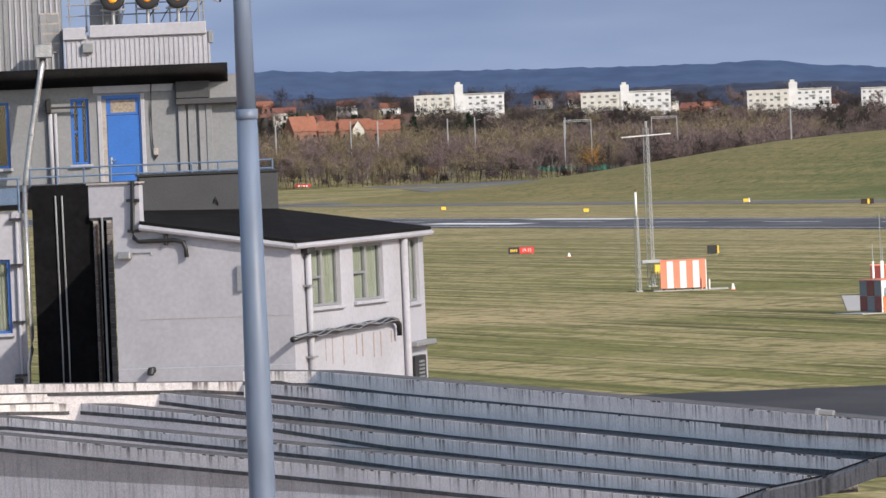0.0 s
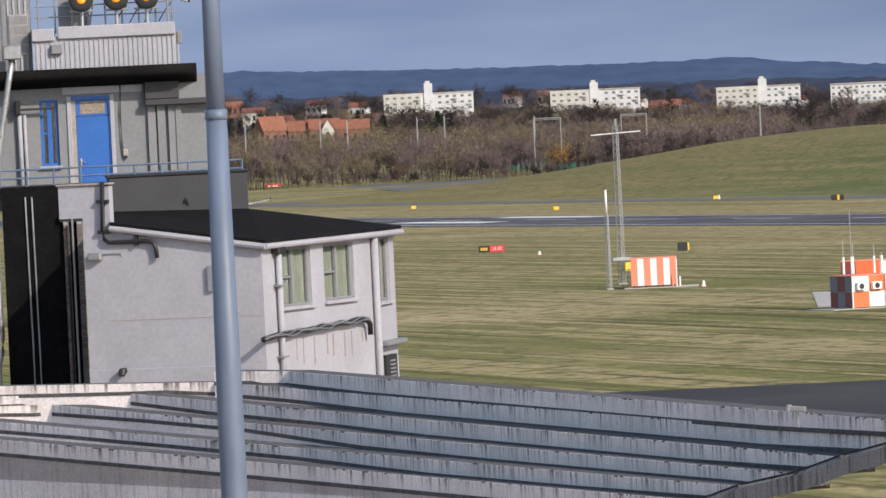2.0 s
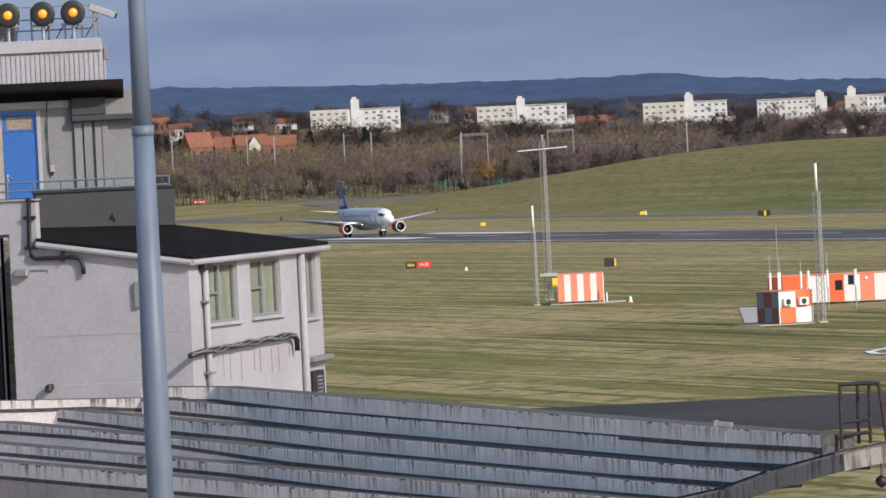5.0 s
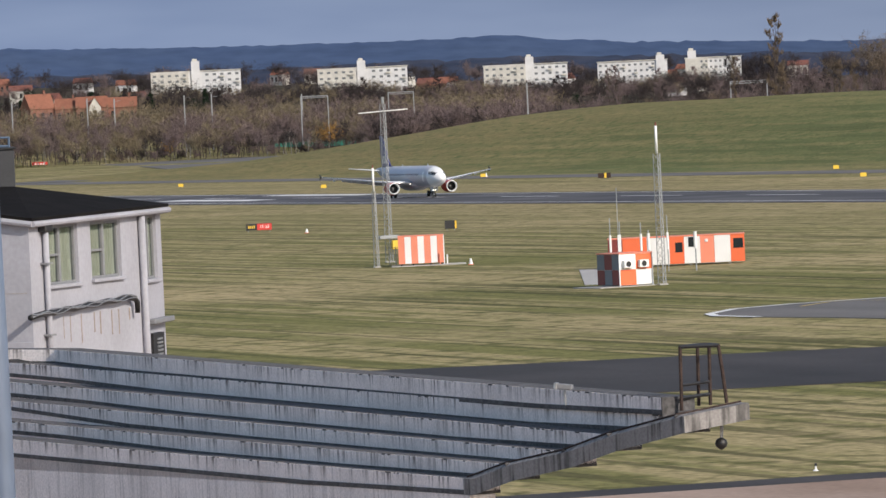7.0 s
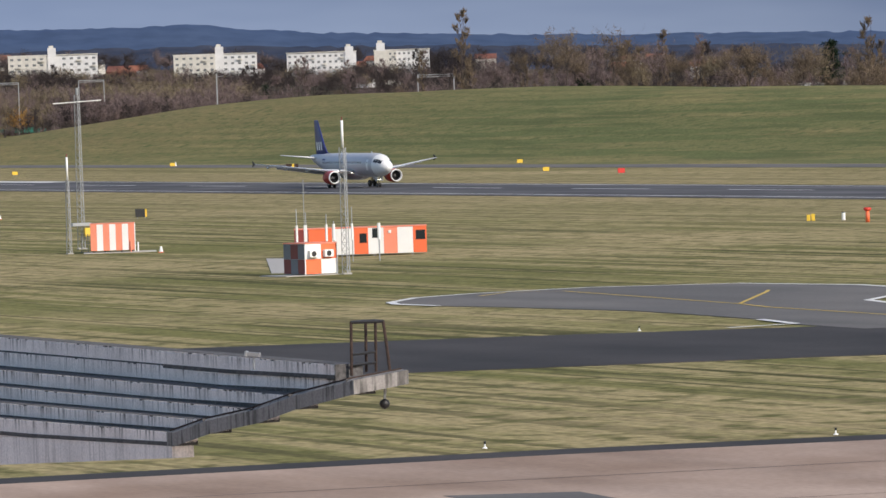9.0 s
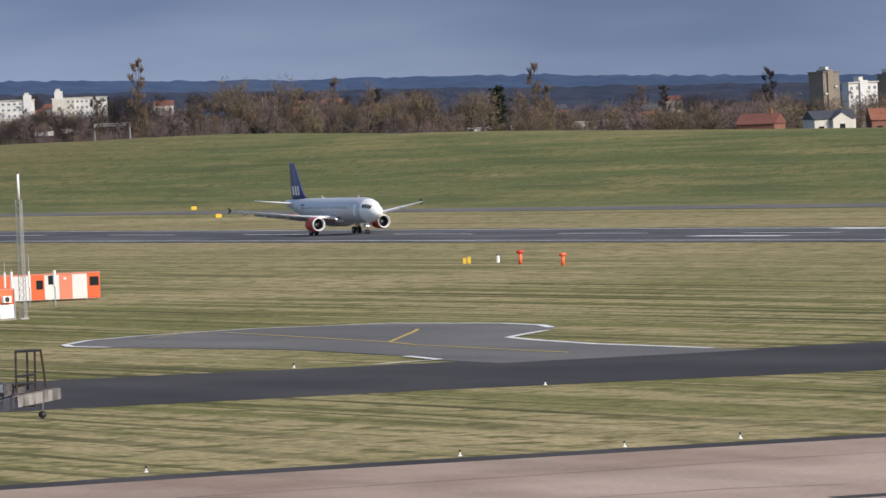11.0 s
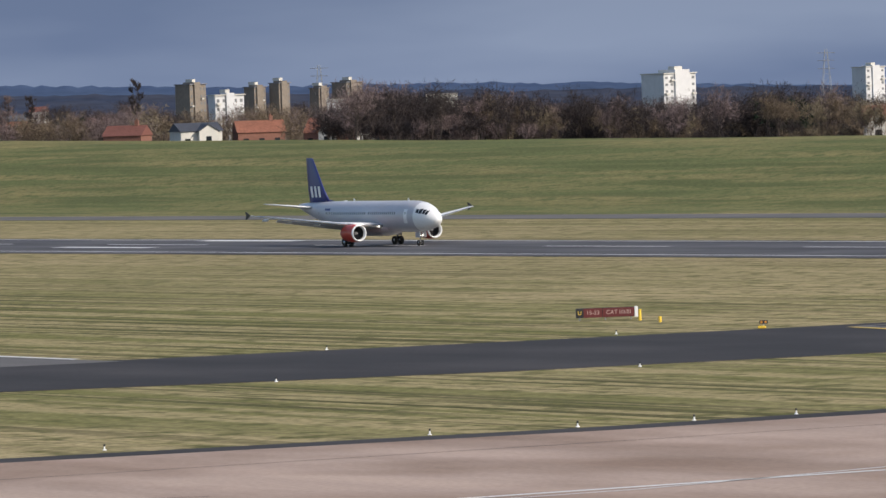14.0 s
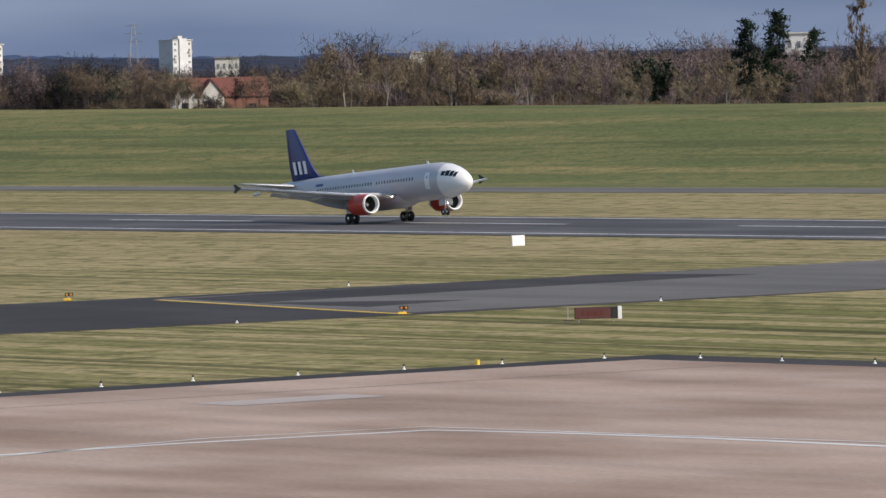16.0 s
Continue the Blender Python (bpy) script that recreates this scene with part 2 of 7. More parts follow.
def sheet(outline, z, name, material, label, thick=0.03, **tags):
    """Paving on the ground: outline in runway metres."""
    pts = [rw(s, n) for s, n in outline]
    bm = prism([(p.x, p.y) for p in pts], z - thick - 0.05, z)
    return obj(name, bm, material, None, label, **({"kind": "structure", "category": "paving"} | tags))

# ---- ground ----
CREST = ((-200, 8.0), (-700, 9.0), (-900, 9.2), (-1100, 9.9), (-1300, 11.6), (-1500, 14.0), (-1650, 15.4), (-1750, 15.0),
         (-1810, 13.6), (-1870, 10.4), (-1950, 5.2), (-2040, 1.4), (-2130, 0.0), (-4000, 0.0))


def lerp_table(table, x):
    for (a, va), (b, vb) in zip(table, table[1:]):
        if (a - x) * (b - x) <= 0:
            k = (x - a) / (b - a)
            return va + (vb - va) * k
    return table[0][1] if abs(x - table[0][0]) < abs(x - table[-1][0]) else table[-1][1]


def ground_height(x, y):
    p = Vector((x, y, 0))
    s, n = p.dot(U), p.dot(N) + D
    crest = lerp_table(CREST, max(min(s, -200), -4000))
    k = min(max((-n - 122) / 113.0, 0), 1)
    z = crest * k * k * (3 - 2 * k)
    drop = min(max((-n - 250) / 110.0, 0), 1)
    z *= 1 - 0.75 * drop * drop * (3 - 2 * drop)
    bump = noise.noise(Vector((s * 0.012, n * 0.012, 0))) * 0.35 * k
    r = math.hypot(x, y)
    far = min(max((r - 2650) / 2000.0, 0), 1)
    az = math.degrees(math.atan2(x, y))
    rise = 62 - 3.6 * min(max(az + 8, 0), 18)
    z = z * (1 - far) + bump
    return z + far * max(rise, 4) * 0.8


def build_ground():
    bm = bmesh.new()
    ss = [-6000, -5000, -4600] + list(range(-4300, -2100, 70)) + list(range(-2100, -500, 22)) + list(range(-500, 400, 60)) + [600, 1000, 2000, 4000]
    ns = [-5000, -3500, -2500, -1800, -1300, -1000, -800, -650, -500, -420, -360, -335, -310, -290, -275] + list(range(-260, -90, 10)) + [-80, -40, 0, 60, 150, 300, 450, 600, 900, 2000]
    grid = []
    for s in ss:
        row = []
        for n in ns:
            p = rw(s, n)
            row.append(bm.verts.new((p.x, p.y, ground_height(p.x, p.y))))
        grid.append(row)
    for i in range(len(ss) - 1):
        for j in range(len(ns) - 1):
            f = bm.faces.new((grid[i][j], grid[i + 1][j], grid[i + 1][j + 1], grid[i][j + 1]))
            mid = (ns[j] + ns[j + 1]) / 2
            f.material_index = 0 if mid > -124 else (1 if mid > -262 or (ss[i] < -1990 and mid > -455) else 2)
            if ss[i] < -1990 and mid > -455:
                f.material_index = 0
    bmesh.ops.recalc_face_normals(bm, faces=bm.faces)
    obj("ground", bm, [GRASS, GRASS_BANK, WOOD_FLOOR], None, "mown airfield grass with straw-coloured streaks and a green bank", True,
        kind="structure", category="grass")


WOOD_FLOOR = mat("leaf_litter_and_scrub", (0.075, 0.058, 0.042), 0.95, var=0.3, scale=25, fine=0.25, second=(0.045, 0.045, 0.03), spec=0.05)
build_ground()

# paved areas, in runway metres
sheet([(-3200, -19), (900, -19), (900, 27), (-3200, 27)], 0.06, "runway", ASPHALT_RUNWAY, "grey grooved asphalt runway with white markings", category="runway")
sheet([(-512, 320), (-489, 267), (-482.5, 247), (-473, 223), (-464.5, 202), (-459, 170), (-456, 145), (-455, 26.2), (-404, 26.2), (-404, 154), (-406.5, 178), (-410, 200), (-418, 222), (-428, 245), (-434, 268), (-448, 320)], 0.05, "taxiway_1", ASPHALT_DARK, "dark asphalt taxiway crossing the grass to the runway", category="taxiway")
sheet([(-452, 144), (-456, 60), (-455, 26.5), (-406, 26.5), (-404.5, 110), (-407, 152)], 0.065, "taxiway_2", ASPHALT_GREY, "greyer worn asphalt of the runway holding area", category="taxiway")
sheet([(-450, 143), (-455, 95), (-441, 91), (-436, 145)], 0.08, "patch_1", ASPHALT_DARK, "dark new asphalt patch on the taxiway", category="patch")
sheet([(-436, 145.4), (-422, 134.5), (-419, 146.5)], 0.08, "patch_2", ASPHALT_DARK, "dark new asphalt patch on the taxiway", category="patch")
sheet([(-352, 460), (-344, 300), (-334, 240), (-333, 186), (-300, 185), (-100, 190), (300, 200), (300, 700), (-352, 700)], 0.05, "apron", CONCRETE_APRON, "warm beige concrete apron with dark stains and joints", category="apron")
sheet([(-353.5, 460), (-345.5, 300), (-335.5, 240), (-334.5, 184), (-300, 183), (-100, 188), (-100, 191), (-300, 187.5), (-330.5, 188.5), (-331.5, 240), (-341, 300), (-349, 460)], 0.06, "apron_edge", ASPHALT_DARK, "dark asphalt margin of the apron", category="apron")
sheet([(-315.5, 317), (-305.5, 317.5), (-305, 312.5), (-313, 311.5)], 0.075, "patch_3", ASPHALT_GREY, "dark grey repair patch on the apron", category="patch")
sheet([(-1950, -98), (600, -98), (600, -116), (-1905, -116)], 0.05, "taxiway_3", ASPHALT_GREY, "narrow grey taxiway along the foot of the bank", category="taxiway")
sheet([(-3300, -445), (-2760, -452), (-2200, -330), (-2106, -289), (-1905, -117), (-1948, -99), (-1990, -185), (-2356, -274), (-2743, -355), (-3300, -420)], 0.10, "taxiway_4", ASPHALT_GREY, "wide grey taxiway before the wood", category="taxiway")
LOOP = [(-561, 222.5), (-569.7, 216.6), (-573.5, 209.8), (-576, 198), (-568.3, 186.4), (-551, 183), (-540, 184), (-533, 187), (-526, 192.5), (-517, 198.7), (-509, 200.5), (-491.5, 203), (-472, 204), (-462, 204), (-466, 224),
        (-479.5, 223.3), (-488.4, 220.9), (-507.5, 219.2), (-518, 218.6), (-539, 221), (-549, 223)]
sheet(LOOP, 0.055, "turning_pad", ASPHALT_GREY, "grey asphalt turning loop with a white edge line", category="taxiway")


def stripe(name, points, width, z, material, label):
    """A painted line along runway-metre points."""
    pts = [rw(*p) for p in points]
    bm = bmesh.new()
    left, right = [], []
    for i, p in enumerate(pts):
        d = (pts[min(i + 1, len(pts) - 1)] - pts[max(i - 1, 0)]).normalized()
        s = Vector((-d.y, d.x, 0)) * width / 2
        left.append(bm.verts.new((p.x + s.x, p.y + s.y, z)))
        right.append(bm.verts.new((p.x - s.x, p.y - s.y, z)))
    for i in range(len(pts) - 1):
        bm.faces.new((left[i], right[i], right[i + 1], left[i + 1]))
    bmesh.ops.recalc_face_normals(bm, faces=bm.faces)
    return obj(name, bm, material, None, label, kind="structure", category="marking")


for n_ in (-15.5, 22.3):
    stripe("runway_edge_line", [(-3200, n_), (900, n_)], 0.9, 0.09, LINE_WHITE, "white painted runway side stripe")
for k_ in range(48):
    s_ = -3030 + k_ * 60.3
    stripe("centre_line_dash", [(s_, 0), (s_ + 30, 0)], 0.9, 0.09, LINE_WHITE, "white painted centre line dash")
for s_ in (-1395, -856, -1690, -2000):
    for n_ in (9.5, -13.5):
        stripe("aiming_point", [(s_, n_), (s_ + (62 if s_ == -1395 else 28), n_)], 6.5 if s_ == -1395 else 3.0, 0.09, LINE_WHITE, "broad white landing zone block")
LINE_A = [(-548, 223), (-556, 223.5), (-561, 222), (-569, 216.6), (-573, 209.8), (-575.3, 198), (-568, 186.9), (-551, 183.6), (-541, 184.6), (-534, 187)]
stripe("edge_line", LINE_A, 0.8, 0.08, LINE_WHITE, "white kerb line of the turning loop")
stripe("edge_line", [(-527, 191), (-523, 194.5), (-517, 199.2), (-509, 201), (-491.5, 203.5), (-470, 204)], 0.8, 0.08, LINE_WHITE, "white kerb line of the turning loop")
stripe("edge_line", [(-490, 221), (-479.5, 223), (-478, 229)], 0.8, 0.08, LINE_WHITE, "white kerb line of the turning loop")
stripe("guide_line", [(-566, 212), (-572, 207), (-569, 203), (-522, 208), (-512, 210), (-478, 212.5)], 0.35, 0.08, LINE_YELLOW, "yellow guide line on the turning loop")
stripe("guide_line", [(-522, 208), (-545, 195), (-549, 193)], 0.35, 0.08, LINE_YELLOW, "yellow guide line on the turning loop")
stripe("holding_line", [(-450, 145), (-410, 152.5), (-404, 153.5)], 0.9, 0.085, LINE_YELLOW, "faded yellow holding position line")
stripe("apron_line", [(-292, 330), (-289.6, 315), (-286.5, 301), (-283, 286), (-282.6, 268), (-282.5, 255), (-280, 241.2), (-272, 239.3), (-262, 238), (-248, 237.5), (-180, 232)], 0.7, 0.07, LINE_WHITE, "white painted apron line")
stripe("apron_line", [(-286.2, 306), (-280.5, 289), (-280.8, 270), (-284.9, 252), (-283, 239.5), (-266, 237.5), (-250.8, 235.5), (-180, 229)], 0.3, 0.07, LINE_WHITE, "thin white painted apron line")
for q_ in ((-300, 460, 285), (-322, 460, 190)):
    stripe("slab_joint", [(q_[0] - 14, q_[1]), (q_[0], 290), (q_[0] + 3, q_[2])], 0.18, 0.06, ASPHALT_DARK, "dark joint between apron slabs")
stripe("apron_line", [(-272.5, 306.7), (-281, 298.5), (-284, 296)], 0.5, 0.068, WORN_PAINT, "faded painted apron line")
sheet([(-288.6, 290.5), (-286.6, 290.6), (-286.0, 286.2), (-288.2, 286.4)], 0.07, "patch_4", ASPHALT_DARK, "small dark drain patch on the apron", category="patch")
sheet([(-710, 177), (-706.5, 175.5), (-655, 193.5), (-657.5, 196.2)], 0.06, "path_1", LAMP_CONCRETE, "pale concrete path to the checkered cabin", category="path")
stripe("apron_stripe", [(-312, 233), (-312, 222.5)], 4.5, 0.07, WORN_PAINT, "worn pale block on the apron")

# ---- the airliner ----
PLANE_GREY = mat("fuselage_silver_grey", (0.50, 0.49, 0.515), 0.32, 0.0, var=0.04, scale=5, fine=2, stretch=(0.3, 1, 1))
PLANE_WHITE = mat("airliner_white", (0.78, 0.78, 0.77), 0.3, var=0.03, scale=4, fine=2)
PLANE_WING = mat("wing_grey", (0.66, 0.67, 0.68), 0.35, var=0.06, scale=3, fine=3)
PLANE_BLUE = mat("tail_blue", (0.022, 0.03, 0.16), 0.35, var=0.06, scale=3)
PLANE_RED = mat("nacelle_red", (0.52, 0.055, 0.03), 0.35, var=0.06, scale=2)
METAL_BARE = mat("bare_metal", (0.66, 0.66, 0.66), 0.25, 0.8, var=0.05)
RUBBER = mat("tyre_rubber", (0.02, 0.02, 0.02), 0.85, var=0.2)
FAN_DARK = mat("fan_dark", (0.025, 0.025, 0.028), 0.5, 0.3, var=0.2)
LAMP_LIT = mat("landing_lamp", (0.9, 0.9, 0.85), 0.3, var=0.02, emit=(1.0, 0.93, 0.8), strength=5.0)

# aft from nose, half width, half height, height of the middle over the tarmac
FUSELAGE = ((0.0, 0.06, 0.06, 3.42), (0.25, 0.48, 0.46, 3.44), (0.8, 0.93, 0.90, 3.50), (1.6, 1.32, 1.32, 3.60), (2.6, 1.62, 1.66, 3.72),
            (3.8, 1.84, 1.92, 3.81), (5.2, 1.95, 2.05, 3.86), (6.5, 1.975, 2.07, 3.87), (22.5, 1.975, 2.07, 3.87), (24.5, 1.95, 2.02, 3.92),
            (27.0, 1.80, 1.80, 4.12), (29.5, 1.52, 1.50, 4.38), (32.0, 1.18, 1.16, 4.66), (34.5, 0.78, 0.80, 4.96), (36.4, 0.44, 0.48, 5.18),
            (37.4, 0.22, 0.26, 5.28), (37.57, 0.06, 0.08, 5.30))


def body_at(a):
    for p, q in zip(FUSELAGE, FUSELAGE[1:]):
        if p[0] <= a <= q[0]:
            k = (a - p[0]) / (q[0] - p[0])
            return [p[i] + (q[i] - p[i]) * k for i in range(1, 4)]
    return FUSELAGE[-1][1:]


def airfoil(chord, thick):
    """Section from the leading edge aft, unit-free points (aft, up)."""
    up = ((0, 0), (0.02, 0.30), (0.10, 0.55), (0.3, 0.62), (0.6, 0.42), (1.0, 0.02))
    lo = ((0.8, -0.1), (0.55, -0.28), (0.3, -0.38), (0.1, -0.32), (0.02, -0.18))
    return [(a * chord, z * thick * chord) for a, z in up + lo]


def surface(stations, upright=False):
    """A wing skin: stations of (leading edge aft, span, height, chord, thickness)."""
    rings = []
    for a, y, z, c, t in stations:
        if upright:
            rings.append([Vector((17.7 - a - da, dz, z)) for da, dz in airfoil(c, t)])
        else:
            rings.append([Vector((17.7 - a - da, y, z + dz)) for da, dz in airfoil(c, t)])
    return loft(rings)


def lathe(profile, cx, cy, cz, seg=28, bm=None, wrap=False):
    """A body of revolution about the x axis: profile of (aft, radius)."""
    bm = bm or bmesh.new()
    rings = [[Vector((17.7 - a, cy + r * math.cos(2 * math.pi * j / seg), cz + r * math.sin(2 * math.pi * j / seg))) for j in range(seg)] for a, r in profile]
    rr = [[bm.verts.new(p) for p in ring] for ring in rings]
    for a, b in zip(rr, rr[1:]):
        for j in range(seg):
            bm.faces.new((a[j], a[(j + 1) % seg], b[(j + 1) % seg], b[j]))
    return bm


def skin_patch(a0, a1, z0, z1, side, lift=0.012, na=3, nz=3):
    """A patch that lies on the fuselage side, such as a window or door."""
    bm = bmesh.new()
    grid = []
    for i in range(na + 1):
        row = []
        a = a0 + (a1 - a0) * i / na
        w, h, zc = body_at(a)
        for j in range(nz + 1):
            z = z0 + (z1 - z0) * j / nz
            k = max(-0.999, min(0.999, (z - zc) / (h + lift)))
            y = (w + lift) * math.sqrt(1 - k * k)
            row.append(bm.verts.new((17.7 - a, side * y, z)))
        grid.append(row)
    for i in range(na):
        for j in range(nz):
            bm.faces.new((grid[i][j], grid[i + 1][j], grid[i + 1][j + 1], grid[i][j + 1]))
    bmesh.ops.recalc_face_normals(bm, faces=bm.faces)
    return bm


def wheel(cx, cy, r, w, parent):
    bm = bmesh.new()
    prof = ((-w / 2, r * 0.55), (-w / 2, r * 0.86), (-w * 0.36, r), (w * 0.36, r), (w / 2, r * 0.86), (w / 2, r * 0.55))
    seg = 20
    rr = [[bm.verts.new((17.7 - cx + q * math.cos(2 * math.pi * j / seg), cy + y, r + q * math.sin(2 * math.pi * j / seg))) for j in range(seg)] for y, q in prof]
    for a, b in zip(rr, rr[1:]):
        for j in range(seg):
            bm.faces.new((a[j], a[(j + 1) % seg], b[(j + 1) % seg], b[j]))
    bmesh.ops.recalc_face_normals(bm, faces=bm.faces)
    t = part("tyre", bm, RUBBER, parent, "", True)
    bm = bmesh.new()
    rr = []
    for y, q in ((-w * 0.42, 0.02), (-w * 0.38, r * 0.56), (w * 0.38, r * 0.56), (w * 0.42, 0.02)):
        rr.append([Vector((17.7 - cx + q * math.cos(2 * math.pi * j / 14), cy + y, r + q * math.sin(2 * math.pi * j / 14))) for j in range(14)])
    part("rim", loft(rr, bm), METAL_BARE, t, "", True)


def build_airliner():
    e = thing("airliner", pose(0, 0, 0), "silver-grey twin-engine airliner with blue tail and red engines", "airliner")
    rings = []
    for a, w, h, zc in FUSELAGE:
        rings.append([Vector((17.7 - a, w * math.cos(2 * math.pi * j / 40), zc + h * math.sin(2 * math.pi * j / 40))) for j in range(40)])
    bm = loft(rings)
    for f in bm.faces:
        if f.calc_center_median().x > 17.7 - 3.9:
            f.material_index = 1
    fus = part("fuselage", bm, [PLANE_GREY, PLANE_WHITE], e, "silver-grey painted tube with white nose", True)
    # belly fairing
    rings = []
    for a, w, d in ((10.6, 0.5, 0.05), (11.8, 1.75, 0.35), (13.5, 2.1, 0.52), (18.5, 2.1, 0.52), (20.5, 1.6, 0.35), (22.2, 0.4, 0.04)):
        rings.append([Vector((17.7 - a, w * math.cos(math.pi + math.pi * j / 14), 2.65 - (0.85 + d) * math.sin(math.pi * j / 14))) for j in range(15)])
    part("belly_fairing", loft(rings, closed=False, cap=False), PLANE_GREY, e, "", True)
    for side, w in ((1, "port"), (-1, "starboard")):
        wing = part("wing", surface([(11.6, side * 1.2, 2.55, 7.3, 0.12), (14.1, side * 6.4, 3.05, 4.05, 0.115), (19.75, side * 16.9, 4.55, 1.55, 0.10)]), PLANE_WING, e,
                    "pale grey swept wing", True)
        bm = surface([(11.56, side * 1.9, 2.66, 0.55, 0.5), (14.05, side * 6.4, 3.08, 0.42, 0.5), (19.7, side * 16.85, 4.57, 0.22, 0.45)])
        part("slat", bm, METAL_BARE, wing, "bright metal leading edge", True)
        rings = [[Vector((17.7 - a, side * 16.98 + dy, z)) for a, z in ((20.2, 4.6), (21.3, 5.1), (21.6, 5.08), (21.3, 4.6), (21.6, 4.15), (21.3, 4.1))] for dy in (-0.04, 0.04)]
        part("wingtip_fence", loft(rings), BLACK, wing, "dark wingtip fence")
        for y, a, ln in ((8.2, 17.0, 3.0), (11.4, 18.8, 2.5), (14.2, 20.2, 2.0)):
            z = 3.05 + (y - 6.4) / 10.5 * 1.5 - 0.22
            rr = [[Vector((17.7 - a - da, side * y + 0.16 * q * math.cos(2 * math.pi * j / 10), z + 0.2 * q * math.sin(2 * math.pi * j / 10) - 0.06 * da)) for j in range(10)]
                  for da, q in ((0, 0.1), (0.4, 0.8), (ln * 0.6, 1.0), (ln, 0.1))]
            part("flap_fairing", loft(rr), PLANE_WING, wing, "", True)
        fl = loft([[Vector((17.7 - a - da, side * y, z - dz)) for da, dz in ((0, 0), (0.2, -0.06), (c, c * 0.35), (c - 0.05, c * 0.35 + 0.05))]
                   for a, y, z, c in ((18.4, 2.1, 2.5, 1.3), (17.95, 6.5, 2.98, 1.1), (20.0, 12.9, 3.85, 0.7))])
        part("flap", fl, PLANE_WING, wing, "lowered flap")
        part("stabiliser", surface([(32.0, side * 0.5, 5.05, 3.9, 0.1), (35.2, side * 6.2, 5.75, 1.35, 0.1)]), PLANE_WING, e, "", True)
        # engine
        cy, cz = side * 5.75, 1.86
        nac = part("nacelle", lathe(((11.25, 1.10), (11.7, 1.17), (12.6, 1.19), (13.6, 1.13), (14.35, 1.0)), 0, cy, cz), PLANE_RED, e, "red engine cowling", True)
        part("inlet_lip", lathe(((11.6, 0.88), (11.15, 0.89), (11.0, 0.98), (11.06, 1.06), (11.27, 1.105)), 0, cy, cz), WHITE, nac, "white polished inlet lip", True)
        part("inlet_duct", lathe(((11.6, 0.88), (12.0, 0.86), (12.05, 0.3)), 0, cy, cz), FAN_DARK, nac, "", True)
        part("spinner", lathe(((11.62, 0.02), (11.8, 0.16), (12.05, 0.30)), 0, cy, cz, 16), METAL_BARE, nac, "", True)
        bm = bmesh.new()
        for j in range(22):
            a = 2 * math.pi * j / 22
            vs = [bm.verts.new((17.7 - 12.0 + dx, cy + q * math.cos(a + da), cz + q * math.sin(a + da))) for q, da, dx in
                  ((0.28, 0, 0), (0.84, 0.05, -0.02), (0.84, 0.24, 0.12), (0.28, 0.2, 0.1))]
            bm.faces.new(vs)
        part("fan", bm, FAN_DARK, nac)
        part("exhaust", lathe(((14.0, 0.85), (14.6, 0.72), (15.4, 0.50), (15.3, 0.42), (14.2, 0.4)), 0, cy, cz), METAL_BARE, nac, "bare metal exhaust cone", True)
        rr = [[Vector((17.7 - a, cy + dy, z)) for a, z, dy in ((a0, z0, -h), (a1, z0, -h * 0.6), (a1, z0, h * 0.6), (a0, z0, h))] for z0, a0, a1, h in ((2.75, 11.9, 16.2, 0.2), (3.1, 12.8, 17.4, 0.2))]
        part("pylon", loft(rr), PLANE_WING, e)
        # main gear
        gy = side * 3.8
        leg = part("main_gear_leg", tube([(0.0, gy, 0.58), (0.0, gy * 0.99, 1.5), (-0.1, gy * 0.93, 2.8)], 0.13, 12), METAL_BARE, e, "", True)
        part("side_stay", tube([(0, gy * 0.98, 1.35), (0.0, gy * 0.62, 2.4)], 0.06, 8), METAL_BARE, leg)
        part("axle", tube([(0, gy - 0.5, 0.58), (0, gy + 0.5, 0.58)], 0.07, 8), METAL_BARE, leg)
        part("gear_door", box(-0.5, gy + side * 0.35, 1.2, 0.5, gy + side * 0.4, 2.6, 0.03), PLANE_GREY, leg)
        for dy in (-0.46, 0.46):
            wheel(17.7, gy + dy, 0.58, 0.42, leg)
        # cabin windows and doors
        for i in range(36):
            a = 8.2 + i * 0.533
            if 15.6 < a < 16.0:
                continue
            part("cabin_window", skin_patch(a, a + 0.24, 4.16, 4.50, side, na=1), GLASS_DARK, fus)
        for a in (5.15, 29.0):
            d = part("cabin_door", skin_patch(a, a + 0.84, 3.0, 4.85, side, 0.008, na=2, nz=6), PLANE_WHITE if a < 6 else PLANE_GREY, fus)
            part("door_window", skin_patch(a + 0.32, a + 0.52, 4.2, 4.45, side, 0.02, na=1), GLASS_DARK, d)
        part("cargo_door", skin_patch(8.2, 10.0, 2.4, 3.4, side, 0.006), PLANE_GREY, fus)
        for i, (a0, a1, z0, z1) in enumerate(((1.3, 1.62, 4.1, 4.62), (1.68, 2.12, 4.2, 4.76), (2.2, 2.7, 4.26, 4.86), (2.78, 3.3, 4.34, 4.84))):
            part("cockpit_window", skin_patch(a0, a1, z0, z1, side, 0.02, na=3, nz=4), GLASS_DARK, fus, "dark cockpit pane")
        part("registration_bar", skin_patch(26.0, 27.6, 4.72, 5.0, side, 0.02, na=4), PLANE_BLUE, fus, "plain dark marking bar")
    part("fin", surface([(28.9, 0, 5.75, 5.6, 0.10), (30.5, 0, 7.4, 4.4, 0.10), (33.3, 0, 11.62, 1.9, 0.09), (33.6, 0, 11.76, 1.5, 0.05)], True), PLANE_BLUE, e, "deep blue tail fin", True)
